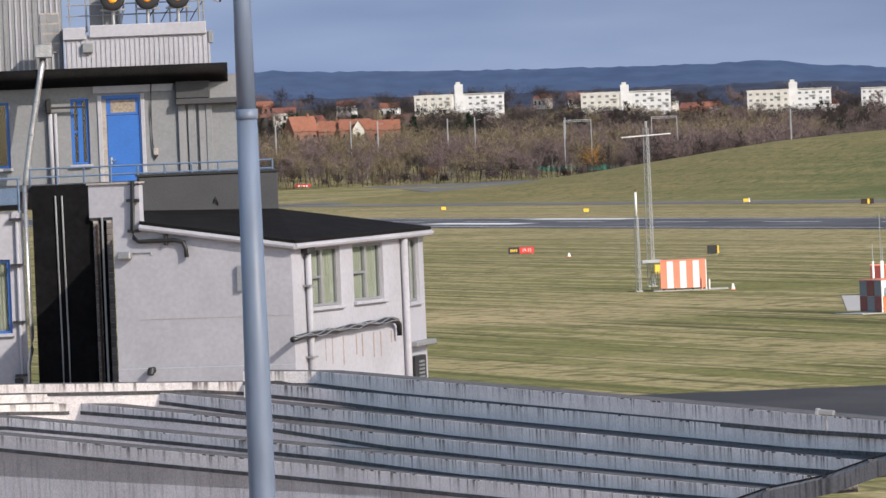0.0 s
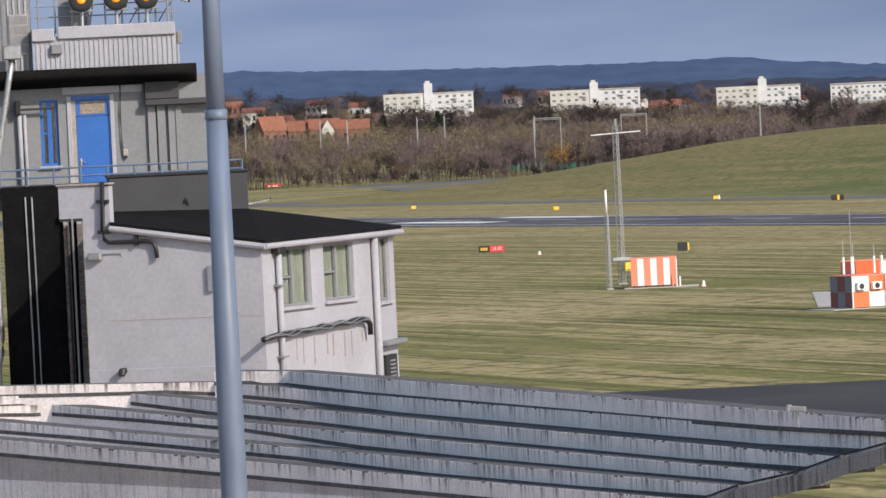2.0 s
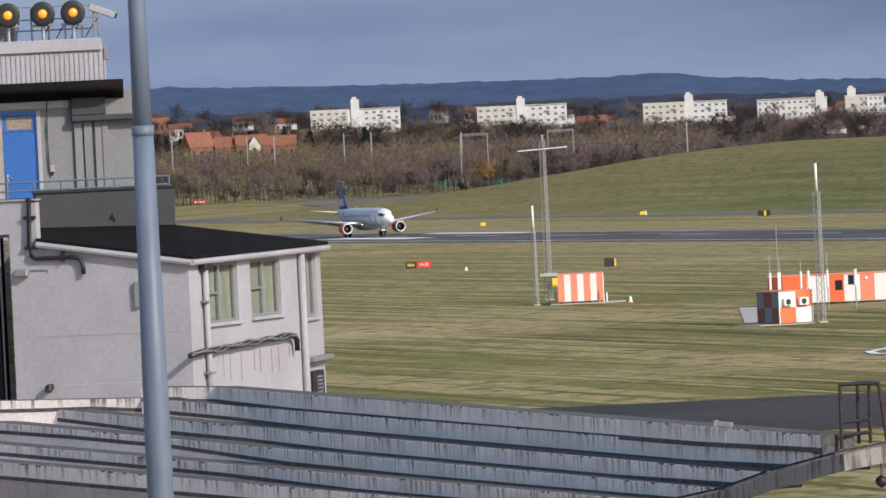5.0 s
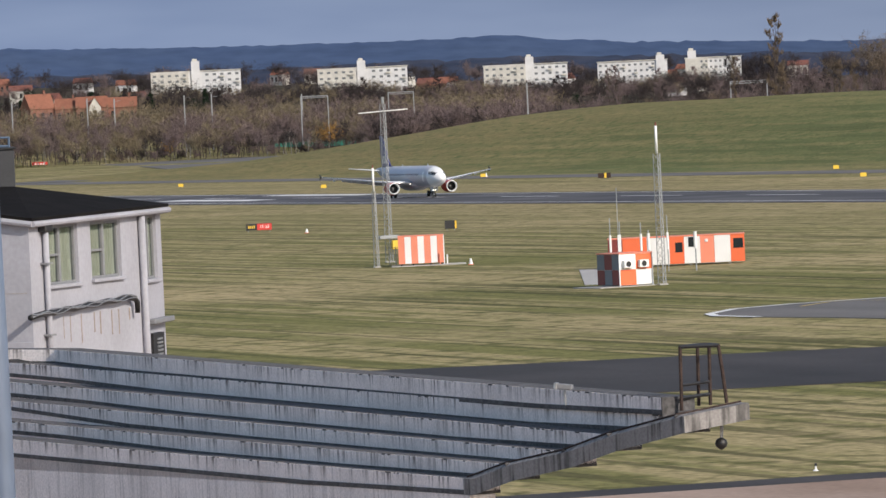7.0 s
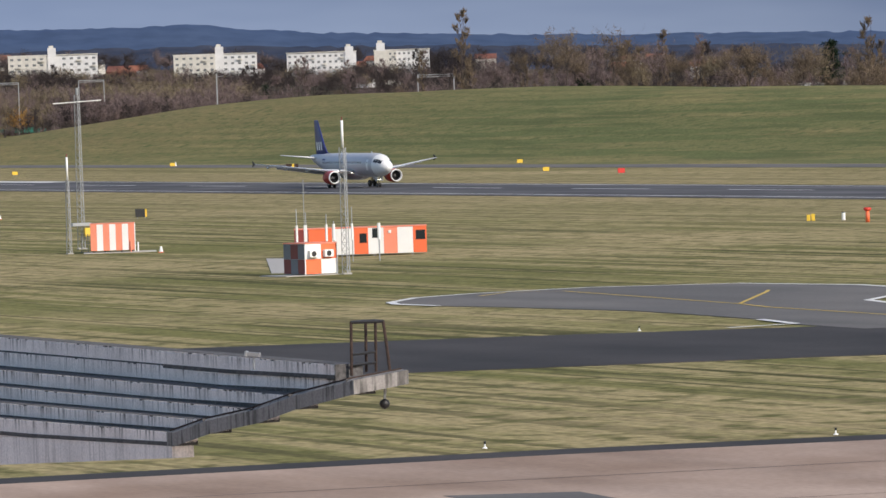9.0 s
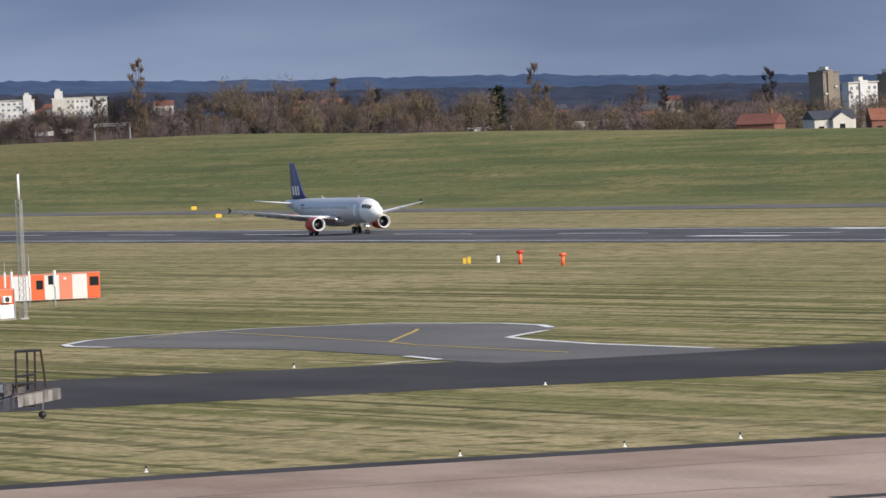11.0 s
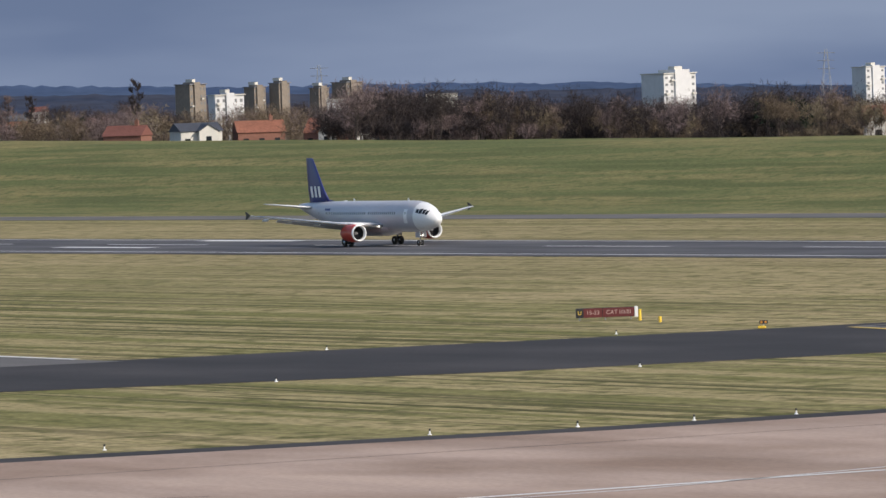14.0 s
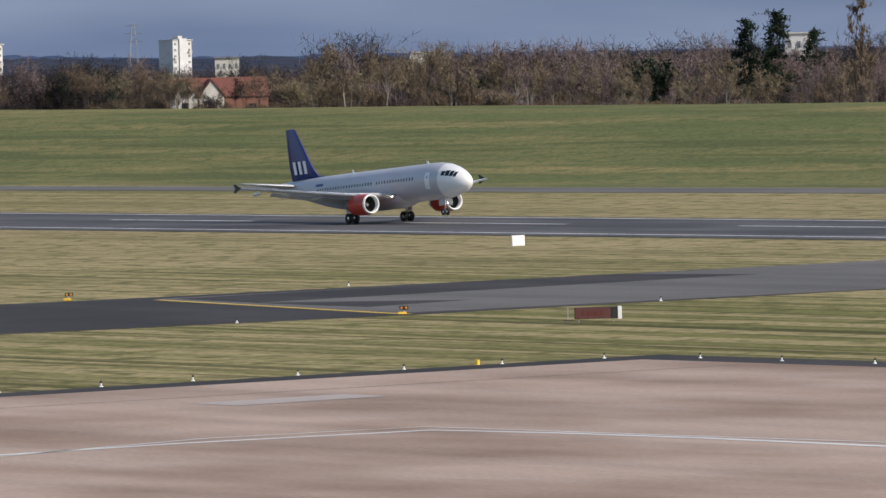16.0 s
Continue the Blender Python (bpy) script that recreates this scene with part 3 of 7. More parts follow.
    part("fin_root", surface([(26.4, 0, 5.75, 4.0, 0.06), (29.0, 0, 6.1, 2.0, 0.06)], True), PLANE_BLUE, e, "", True)
    # pale emblem strokes on both sides of the fin
    for side in (1, -1):
        for k in range(3):
            a0 = 31.1 + k * 1.0
            lo, hi = 6.45, 7.95
            vs = [Vector((17.7 - (a0 + du) - (z - lo) * 0.21, side * 0.235, z)) for du, z in ((0, lo), (0.5, lo), (0.5, hi), (0, hi))]
            bm = loft([vs, [v - Vector((0, side * 0.05, 0)) for v in vs]])
            part("emblem_stroke", bm, PLANE_WHITE, e, "plain white emblem stroke")
    # nose gear
    ng = part("nose_gear_leg", tube([(12.63, 0, 0.4), (12.66, 0, 1.2), (12.9, 0, 2.2)], 0.09, 10), METAL_BARE, e, "", True)
    part("drag_stay", tube([(12.66, 0, 1.0), (13.6, 0, 2.0)], 0.05, 8), METAL_BARE, ng)
    part("axle", tube([(12.63, -0.32, 0.38), (12.63, 0.32, 0.38)], 0.05, 8), METAL_BARE, ng)
    for dy in (-0.26, 0.26):
        wheel(5.07, dy, 0.38, 0.22, ng)
        part("gear_door", box(12.2, dy * 1.9 - 0.02, 1.1, 13.4, dy * 1.9 + 0.02, 1.9, 0.01), PLANE_GREY, ng)
        part("taxi_lamp", tube([(12.75, dy * 0.9, 1.35), (12.85, dy * 0.9, 1.35)], 0.08, 12), LAMP_LIT, ng, "lit taxi lamp")
    for dy in (-2.3, 2.3):
        part("landing_lamp", tube([(5.75, dy, 2.62), (5.9, dy, 2.62)], 0.09, 10), LAMP_LIT, e, "lit wing-root lamp")
    for a, z in ((7.5, 5.95), (22.0, 5.95)):
        part("antenna", loft([[Vector((17.7 - a - da, dy, zz)) for da, zz in ((0, z - 0.1), (0.5, z - 0.1), (0.55, z + 0.3), (0.3, z + 0.3))] for dy in (-0.02, 0.02)]), PLANE_WHITE, fus)
    return e


AIRLINER = build_airliner()

# ---- control tower building ----
WALL_WHITE = mat("weathered_white_render", (0.36, 0.36, 0.40), 0.75, var=0.06, scale=1.8, fine=9, second=(0.315, 0.315, 0.345), bump=0.004)
WALL_GREY = mat("pale_grey_cladding", (0.20, 0.205, 0.215), 0.7, var=0.08, scale=1.2, fine=12)
PILASTER = mat("grey_pilaster", (0.22, 0.22, 0.23), 0.7, var=0.1, scale=0.8)
FELT = mat("black_roof_felt", (0.014, 0.013, 0.013), 0.95, var=0.3, scale=0.8, fine=20, bump=0.01, spec=0.05)
SLATE_GREY = mat("dark_grey_cladding", (0.045, 0.046, 0.050), 0.7, var=0.15, scale=0.9)
# black boarding; also paints the darkness of the rooms behind windows
BOARDING_AND_SHADE = mat("black_boarding_and_shade", (0.006, 0.006, 0.007), 0.8, var=0.4, scale=0.7, fine=6, spec=0.1)
BLUE = mat("blue_gloss_paint", (0.028, 0.125, 0.42), 0.4, var=0.1, scale=0.5)
BLUE_GREY = mat("blue_grey_rail_paint", (0.10, 0.15, 0.23), 0.5, var=0.15, scale=0.4)
BOARD = mat("bare_board", (0.34, 0.31, 0.28), 0.85, var=0.2, scale=0.15)
BARE_TIMBER = mat("bare_timber", (0.30, 0.25, 0.20), 0.9, var=0.25, scale=0.1, fine=18)
CURTAIN = mat("beige_curtain", (0.50, 0.48, 0.42), 0.9, var=0.2, scale=0.3, stretch=(1, 1, 0.1))
GLASS = mat("window_glass", (0.03, 0.035, 0.035), 0.05, var=0.05, spec=0.6)
RUST = mat("rusted_steel", (0.055, 0.034, 0.027), 0.85, 0.2, var=0.4, scale=0.1, fine=25)
CAST_IRON = mat("black_cast_iron", (0.015, 0.015, 0.016), 0.5, var=0.2)
BRICK = mat("sooty_brick", (0.17, 0.15, 0.14), 0.9, var=0.2, random_tint=0.25)
LEAD = mat("dull_metal_flue", (0.45, 0.45, 0.46), 0.35, 0.7, var=0.2, scale=0.2)
STAIN = mat("rust_stain", (0.29, 0.235, 0.20), 0.9, var=0.25, scale=0.1)
AMBER = mat("amber_lamp_glass", (0.9, 0.4, 0.05), 0.2, var=0.05, emit=(1.0, 0.30, 0.015), strength=0.35)


def wall_frame(x, y, dx, dy):
    """Local axes on a wall: x along it to the right, y into it, z up."""
    return Matrix(((dx, -dy, 0, x), (dy, dx, 0, y), (0, 0, 1, 0), (0, 0, 0, 1)))


F_UP = wall_frame(-36.84, 244.99, 0.98681, 0.16190)
F_BACK = wall_frame(-35.68, 237.57, 0.98509, 0.17205)
F_LEFT = wall_frame(-31.56, 231.19, 0.98448, -0.17549)
F_RIGHT = wall_frame(-26.96, 230.37, 0.22040, 0.97541)
F_END = wall_frame(-25.08, 238.69, 0.0746, 0.9972)


def on(frame_m, bm):
    bm.transform(frame_m)
    return bm


def fbox(f, u0, u1, d0, d1, z0, z1, bevel=0.0):
    return on(f, box(u0, d0, z0, u1, d1, z1, bevel))


def sash_window(f, u0, u1, z0, z1, parent, sash_mat, split=2, curtains=True):
    """A timber window set 12 cm into the wall, with sill, panes and curtains behind."""
    # the room's darkness is a near-black sheet behind the panes
    w = part("window", fbox(f, u0, u1, 0.36, 0.40, z0, z1), BOARDING_AND_SHADE, parent, "near-black sheet standing for the unlit room behind a timber window")
    step = (u1 - u0) / split
    for a, b, c, d in ((u0, u0 + 0.09, z0, z1), (u1 - 0.09, u1, z0, z1), (u0 + 0.09, u1 - 0.09, z0, z0 + 0.07), (u0 + 0.09, u1 - 0.09, z1 - 0.07, z1)):
        part("window_frame", fbox(f, a, b, 0.08, 0.20, c, d, 0.008), sash_mat, w)
    for i in range(1, split):
        part("mullion", fbox(f, u0 + step * i - 0.07, u0 + step * i + 0.07, 0.07, 0.20, z0 + 0.07, z1 - 0.07, 0.008), sash_mat, w)
    for i in range(split):
        a, b = u0 + step * i + 0.08, u0 + step * (i + 1) - 0.08
        part("pane", fbox(f, a, b, 0.13, 0.14, z0 + 0.07, z1 - 0.07), PANE_GLASS, w, "old window glass").visible_shadow = False
        if i == 0:
            part("glazing_bar", fbox(f, a, b, 0.09, 0.18, (z0 + z1) / 2 - 0.03, (z0 + z1) / 2 + 0.03), sash_mat, w)
    part("sill", fbox(f, u0 - 0.06, u1 + 0.06, -0.10, 0.2, z0 - 0.09, z0, 0.01), WALL_WHITE, w)
    if curtains:
        for k, (a, b) in enumerate(((u0 + 0.1, u0 + (u1 - u0) * 0.46), (u0 + (u1 - u0) * 0.52, u1 - 0.1))):
            n = 26
            rings = []
            for i in range(n + 1):
                u, d = a + (b - a) * i / n, 0.172 + 0.016 * math.sin(i * 1.7 + k)
                rings.append([Vector((u, d, z0 + 0.02)), Vector((u, d, z1 - 0.05)), Vector((u, d + 0.012, z1 - 0.05)), Vector((u, d + 0.012, z0 + 0.02))])
            bm = loft(rings)
            part("curtain", on(f, bm), CURTAIN, w, "faded beige curtain")
    return w


def glass_material():
    m = bpy.data.materials.new("pane_glass")
    m.use_nodes = True
    n, l = m.node_tree.nodes, m.node_tree.links
    t, g, mx = n.new("ShaderNodeBsdfTransparent"), n.new("ShaderNodeBsdfGlossy"), n.new("ShaderNodeMixShader")
    t.inputs["Color"].default_value = (0.75, 0.8, 0.78, 1)
    g.inputs["Roughness"].default_value = 0.04
    mx.inputs[0].default_value = 0.10
    l.new(t.outputs[0], mx.inputs[1])
    l.new(g.outputs[0], mx.inputs[2])
    l.new(mx.outputs[0], n["Material Output"].inputs["Surface"])
    return m


PANE_GLASS = glass_material()


def down_pipe(points, r, parent, material, name="drain_pipe", label=""):
    p = part(name, tube(points, r, 10), material, parent, label, True)
    return p


def at_wall(f, pts):
    return [f @ Vector(p) for p in pts]


def build_building():
    b = thing("control_tower_building", pose(-31, 240, 0), "old white rendered airport tower building with stained walls", "building")
    b.matrix_world = Matrix.Identity(4)
    # lower wing, left face
    bm = loft([[Vector((0, d, 0)), Vector((4.70, d, 0)), Vector((4.70, d, 15.50)), Vector((0.73, d, 16.15)), Vector((0.73, d, 17.13)), Vector((-0.62, d, 17.17)), Vector((-0.62, d, 16.35)), Vector((0, d, 16.35))] for d in (0.0, 0.3)])
    w = part("wall", on(F_LEFT, bm), WALL_WHITE, b, "white rendered wall with faint stains")
    part("coping", fbox(F_LEFT, -0.66, 0.77, -0.06, 0.36, 17.17, 17.22, 0.01), BOARD, w)
    down_pipe(at_wall(F_LEFT, [(0.60, -0.09, 17.25), (0.55, -0.09, 16.0), (0.58, -0.09, 15.80), (0.70, -0.09, 15.71), (1.68, -0.09, 15.71), (1.88, -0.09, 15.66), (1.95, -0.09, 15.5), (1.97, -0.1, 15.27)]), 0.055, w, CAST_IRON, "waste_pipe", "black cast-iron waste pipe")
    for z in (16.75, 15.98):
        part("pipe_clamp", fbox(F_LEFT, 0.42, 0.74, -0.13, 0, z - 0.04, z + 0.04, 0.01), CAST_IRON, w)
    part("pipe_clamp", fbox(F_LEFT, 1.38, 1.46, -0.13, 0, 15.6, 15.86, 0.01), CAST_IRON, w)
    part("flood_lamp", fbox(F_LEFT, 0.15, 0.50, -0.22, 0, 15.27, 15.46, 0.03), STEEL, w, "small grey wall lamp")
    part("vent_pipe", on(F_LEFT, tube([(0.93, 0.0, 12.45), (0.93, -0.22, 12.45), (0.93, -0.26, 12.35)], 0.09, 12)), CAST_IRON, w)
    part("junction_box", fbox(F_LEFT, 3.27, 3.42, -0.10, 0, 14.37, 15.02, 0.01), STEEL, w)
    part("wall_base_band", fbox(F_LEFT, 0.0, 4.72, -0.05, 0, 11.6, 12.5, 0.01), WALL_WHITE, w)
    part("wall_seam", fbox(F_LEFT, 0.6, 4.6, -0.008, 0, 13.72, 13.735), BOARD, w)
    part("cable", on(F_LEFT, tube([(0.5, -0.03, 15.42), (1.0, -0.03, 15.42), (1.02, -0.03, 15.36)], 0.012, 5)), STEEL, w)
    # window face
    pieces = ((0.0, 8.55, 0.0, 13.80), (0.0, 1.25, 13.80, 15.50), (3.60, 4.55, 13.80, 15.50), (6.82, 8.55, 13.80, 15.50), (1.25, 3.60, 15.36, 15.50), (4.55, 6.82, 15.36, 15.50))
    w2 = part("wall", fbox(F_RIGHT, *pieces[0][:2], 0, 0.3, *pieces[0][2:]), WALL_WHITE, b, "white rendered window wall with rust streaks")
    for u0, u1, z0, z1 in pieces[1:]:
        part("wall_pier", fbox(F_RIGHT, u0, u1, 0.002, 0.3, z0, z1), WALL_WHITE, w2)
    sash_window(F_RIGHT, 1.25, 3.60, 13.86, 15.36, w2, WALL_GREY)
    sash_window(F_RIGHT, 4.55, 6.82, 13.90, 15.36, w2, WALL_GREY)
    w3 = part("wall", fbox(F_END, 0.0, 2.5, 0, 0.3, 0, 13.7), WALL_WHITE, b)
    part("wall_pier", fbox(F_END, 0.0, 0.15, 0.002, 0.3, 13.7, 15.5), WALL_WHITE, w3)
    part("wall_pier", fbox(F_END, 1.85, 2.5, 0.002, 0.3, 13.7, 15.5), WALL_WHITE, w3)
    sash_window(F_END, 0.15, 1.85, 13.72, 15.40, w3, WALL_GREY)
    part("ledge", fbox(F_END, -0.1, 2.6, -0.25, 0, 12.55, 12.68, 0.02), WALL_GREY, w3)
    part("louvre_box", fbox(F_END, 0.0, 1.5, -0.16, 0, 11.3, 12.3, 0.01), CAST_IRON, w3, "black louvred vent box")
    for i in range(8):
        part("louvre", fbox(F_END, 0.5, 1.1, -0.2, -0.16, 11.42 + i * 0.1, 11.47 + i * 0.1), STEEL, w3)
    # pipes and the lagged cable run on the window face
    down_pipe(at_wall(F_RIGHT, [(1.0, -0.10, 11.0), (1.0, -0.10, 15.3)]), 0.08, w2, WALL_WHITE)
    part("hopper", fbox(F_RIGHT, 0.75, 1.25, -0.22, 0, 15.22, 15.42, 0.03), CAST_IRON, w2)
    for z in (12.6, 14.4):
        part("pipe_clamp", fbox(F_RIGHT, 0.8, 1.2, -0.2, 0, z, z + 0.05), WALL_GREY, w2)
    down_pipe(at_wall(F_RIGHT, [(8.2, -0.10, 10.0), (8.2, -0.10, 15.4)]), 0.10, w2, WALL_WHITE)
    pts = [(-0.45, -0.14, 13.12)] + [(0.2 + i * 0.5, -0.16, 13.17 + 0.012 * i + 0.02 * math.sin(i * 2.1)) for i in range(14)] + [(7.25, -0.16, 13.28), (7.42, -0.16, 13.18), (7.42, -0.16, 12.9)]
    run = part("cable_run", on(F_RIGHT, tube(pts, 0.075, 8)), CAST_IRON, w2, "drooping black cable run", True)
    for k in range(3):
        q = [(p[0], p[1] - 0.07, p[2] + 0.05 * math.sin(i * 1.3 + k * 2) + 0.03 * k) for i, p in enumerate(pts[:-2])]
        part("loose_cable", on(F_RIGHT, tube(q, 0.014, 5)), STEEL, run)
    rng = random.Random(3)
    for i in range(9):
        u = 1.5 + i * 0.72 + rng.uniform(-0.2, 0.2)
        h = rng.uniform(0.25, 0.7)
        part("rust_streak", fbox(F_RIGHT, u, u + rng.uniform(0.04, 0.10), -0.004, 0, 13.0 - h, 13.05), STAIN, w2, "thin rust streak")
    # roof of the lower wing
    def P(f, u, d, z):
        return f @ Vector((u, d, z))
    top = [P(F_LEFT, 0.75, -0.12, 16.22), P(F_LEFT, 4.85, -0.15, 15.60), P(F_RIGHT, 8.6, -0.18, 15.66), P(F_END, 2.7, -0.2, 15.66), P(F_BACK, 7.6, 1.5, 16.0), P(F_BACK, 7.36, 0.0, 16.33), P(F_BACK, 3.75, 0.0, 16.42)]
    bm = loft([[p - Vector((0, 0, 0.08)) for p in top], top])
    roof = part("roof", bm, FELT, b, "black felt lean-to roof")
    for a, c in ((0, 1), (1, 2), (2, 3)):
        d = (top[c] - top[a])
        q = [top[a] - Vector((0, 0, 0.16)), top[c] - Vector((0, 0, 0.16))]
        part("gutter", tube(q, 0.075, 8), WALL_WHITE, roof, "white eaves gutter")
    for f, u0, u1, z in ((F_RIGHT, -0.1, 8.6, 15.42), (F_END, 0, 2.6, 15.42)):
        part("fascia", fbox(f, u0, u1, -0.06, 0, z - 0.02, z + 0.14), WALL_WHITE, roof)
    # dark clad block behind the roof
    pb = part("parapet", fbox(F_BACK, 3.74, 7.40, 0, 3.5, 15.9, 17.30, 0.02), SLATE_GREY, b, "dark grey clad parapet block")
    part("capping", fbox(F_BACK, 3.70, 7.44, -0.04, 3.5, 17.30, 17.36, 0.01), CAST_IRON, pb)
    part("hook", on(F_BACK, tube([(5.7, -0.03, 16.55), (5.75, -0.06, 16.7), (5.82, -0.04, 16.5)], 0.02, 6)), CAST_IRON, pb)
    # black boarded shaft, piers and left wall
    part("boarding", fbox(F_BACK, 0.92, 2.45, 0.1, 0.5, 0, 17.18), BOARDING_AND_SHADE, b, "tall black boarded shaft")
    for u in (1.55, 1.72):
        part("conduit", on(F_BACK, tube([(u, 0.06, 8), (u + 0.02, 0.06, 13.0), (u - 0.01, 0.06, 16.9)], 0.025, 6)), STEEL, b)
    pr = part("shaft_lintel", fbox(F_BACK, 2.4, 3.1, -0.05, 0.5, 16.22, 16.38, 0.01), CAST_IRON, b)
    # near-black upright panel at the back of the recess
    part("recess_back", fbox(F_BACK, 2.45, 3.0, 0.12, 0.5, 0, 16.2), BOARDING_AND_SHADE, b)
    for u0, u1 in ((2.5, 2.66), (2.85, 3.0)):
        pier = part("brick_pier", fbox(F_BACK, u0 + 0.01, u1 - 0.01, -0.02, 0.3, 0, 16.2), BOARD, b, "sooty brick pier")
        me = None
        for i in range(30):
            z = 11.2 + i * 0.165
            if me is None:
                bm = box(0, 0, 0, u1 - u0, 0.3, 0.15, 0.012)
                me = part("brick", bm, BRICK, pier)
                me.matrix_local = F_BACK @ Matrix.Translation((u0, -0.045, z))
                first = me
            else:
                o = new("brick", first.data)
                o.parent = pier
                o.matrix_local = F_BACK @ Matrix.Translation((u0 + 0.004 * (i % 2), -0.045, z))
    part("ladder_rail", on(F_BACK, tube([(2.60, -0.12, 8), (2.60, -0.12, 16.1)], 0.03, 6)), RUST, pr)
    part("ladder_rail", on(F_BACK, tube([(2.74, -0.12, 8), (2.74, -0.12, 16.3)], 0.03, 6)), STEEL, pr)
    wl = part("wall", fbox(F_BACK, -6.0, 0.66, 0.0, 0.3, 0, 13.3), WALL_WHITE, b, "white rendered wall with drain pipes")
    part("wall_pier", fbox(F_BACK, 0.28, 0.66, 0.002, 0.3, 13.3, 16.54), WALL_WHITE, wl)
    part("wall_pier", fbox(F_BACK, -6.0, 0.28, 0.002, 0.3, 15.28, 16.54), WALL_WHITE, wl)
    part("wall_pier", fbox(F_BACK, -6.0, -1.2, 0.002, 0.3, 13.3, 15.28), WALL_WHITE, wl)
    sash_window(F_BACK, -1.2, 0.28, 13.34, 15.27, wl, BLUE)
    down_pipe(at_wall(F_BACK, [(0.62, -0.1, 8), (0.66, -0.1, 12.5), (0.76, -0.1, 12.9), (0.78, -0.1, 13.2), (0.74, -0.1, 17.2)]), 0.06, wl, LEAD, "flue_pipe", "silvery drain pipe")
    down_pipe(at_wall(F_BACK, [(0.46, -0.08, 8), (0.50, -0.08, 16.4)]), 0.045, wl, WALL_WHITE)
    for z in (12.2, 13.6, 15.1, 16.3):
        part("pipe_bracket", fbox(F_BACK, 0.30, 0.62, -0.18, 0, z, z + 0.06), CAST_IRON, wl)
    part("junction_box", fbox(F_BACK, 0.28, 0.5, -0.14, 0, 11.9, 12.15, 0.02), CAST_IRON, wl)
    # balcony with blue-grey rail
    bal = part("balcony", fbox(F_BACK, -6, 7.40, 0.35, 8.0, 17.02, 17.18, 0.02), SLATE_GREY, b, "walkway slab in front of the upper storey")
    for z in (17.62, 17.40):
        part("rail", on(F_BACK, tube([(0.9, 0.45, z), (7.3, 0.45, z)], 0.025, 8)), BLUE_GREY, bal, "blue-grey painted handrail")
    for i in range(10):
        u = 0.9 + i * 0.71
        part("rail_post", on(F_BACK, tube([(u, 0.45, 17.15), (u, 0.45, 17.64)], 0.028, 8)), BLUE_GREY, bal)
    part("railing_panel", fbox(F_BACK, -2.0, 0.62, -0.3, -0.26, 16.7, 17.15, 0.02), BLUE_GREY, bal)
    for i in range(5):
        part("rail_post", on(F_BACK, tube([(-1.9 + i * 0.62, -0.3, 16.5), (-1.9 + i * 0.62, -0.3, 17.4)], 0.03, 8)), BLUE_GREY, bal)
    part("rail", on(F_BACK, tube([(-2, -0.3, 17.4), (0.65, -0.3, 17.4)], 0.03, 8)), BLUE_GREY, bal)
    # upper storey
    us = part("wall", fbox(F_UP, 3.90, 6.6, 0, 0.3, 16.5, 20.0), WALL_GREY, b, "pale grey clad upper storey wall")
    for u0, u1, z0, z1 in ((-4.0, -0.9, 16.5, 20.0), (-0.9, 0.24, 16.5, 17.66), (-0.9, 0.24, 19.45, 20.0), (0.24, 1.92, 16.5, 20.0), (1.92, 2.42, 16.5, 17.66), (1.92, 2.42, 19.5, 20.0), (2.42, 2.68, 16.5, 20.0), (2.68, 3.90, 19.54, 20.0)):
        part("wall_pier", fbox(F_UP, u0, u1, 0.002, 0.3, z0, z1), WALL_GREY, us)
    part("lintel", fbox(F_UP, 2.55, 4.75, -0.05, 0.02, 19.60, 19.86, 0.01), WALL_WHITE, us)
    sash_window(F_UP, 1.92, 2.42, 17.68, 19.48, us, BLUE, 2, False)
    sash_window(F_UP, -0.9, 0.24, 17.66, 19.45, us, BLUE, 2, False)
    fr = part("door_frame", fbox(F_UP, 2.66, 2.78, -0.04, 0.25, 16.9, 19.54, 0.01), WALL_WHITE, us)
    part("door_frame", fbox(F_UP, 3.84, 3.95, -0.05, 0.25, 16.9, 19.56, 0.01), WALL_WHITE, us)
    part("door_frame", fbox(F_UP, 2.78, 3.84, -0.03, 0.25, 19.44, 19.54, 0.01), BLUE, us)
    part("side_panel", fbox(F_UP, 2.78, 2.90, 0.03, 0.2, 17.0, 19.44), BOARD, us)
    part("transom_panel", fbox(F_UP, 2.90, 3.78, 0.04, 0.2, 19.0, 19.44), BLUE, us, "boarded transom with flaking paint")
    dr = part("door", fbox(F_UP, 2.90, 3.80, 0.02, 0.10, 17.05, 18.98, 0.015), BLUE, us, "bright blue painted door, shut")
    part("door_handle", on(F_UP, tube([(3.0, -0.03, 17.75), (3.12, -0.05, 17.75)], 0.02, 8)), METAL_BARE, dr)
    part("lock_plate", fbox(F_UP, 2.97, 3.02, 0.0, 0.02, 17.65, 17.85), METAL_BARE, dr)
    part("flaked_patch", fbox(F_UP, 3.02, 3.70, 0.034, 0.04, 19.06, 19.40), BARE_TIMBER, us, "bare timber where blue paint has flaked")
    part("door_stop", fbox(F_UP, 3.80, 3.84, -0.01, 0.2, 17.0, 19.44), BLUE, us)
    for u, r in ((1.36, 0.065), (1.50, 0.05)):
        down_pipe(at_wall(F_UP, [(u, -0.1, 16.9), (u, -0.1, 19.1)]), r, us, WALL_WHITE)
    part("bracket", fbox(F_UP, 1.15, 2.35, -0.25, -0.18, 19.22, 19.28), CAST_IRON, us)
    part("bracket", fbox(F_UP, 1.25, 1.40, -0.3, 0, 19.1, 19.5, 0.03), CAST_IRON, us)
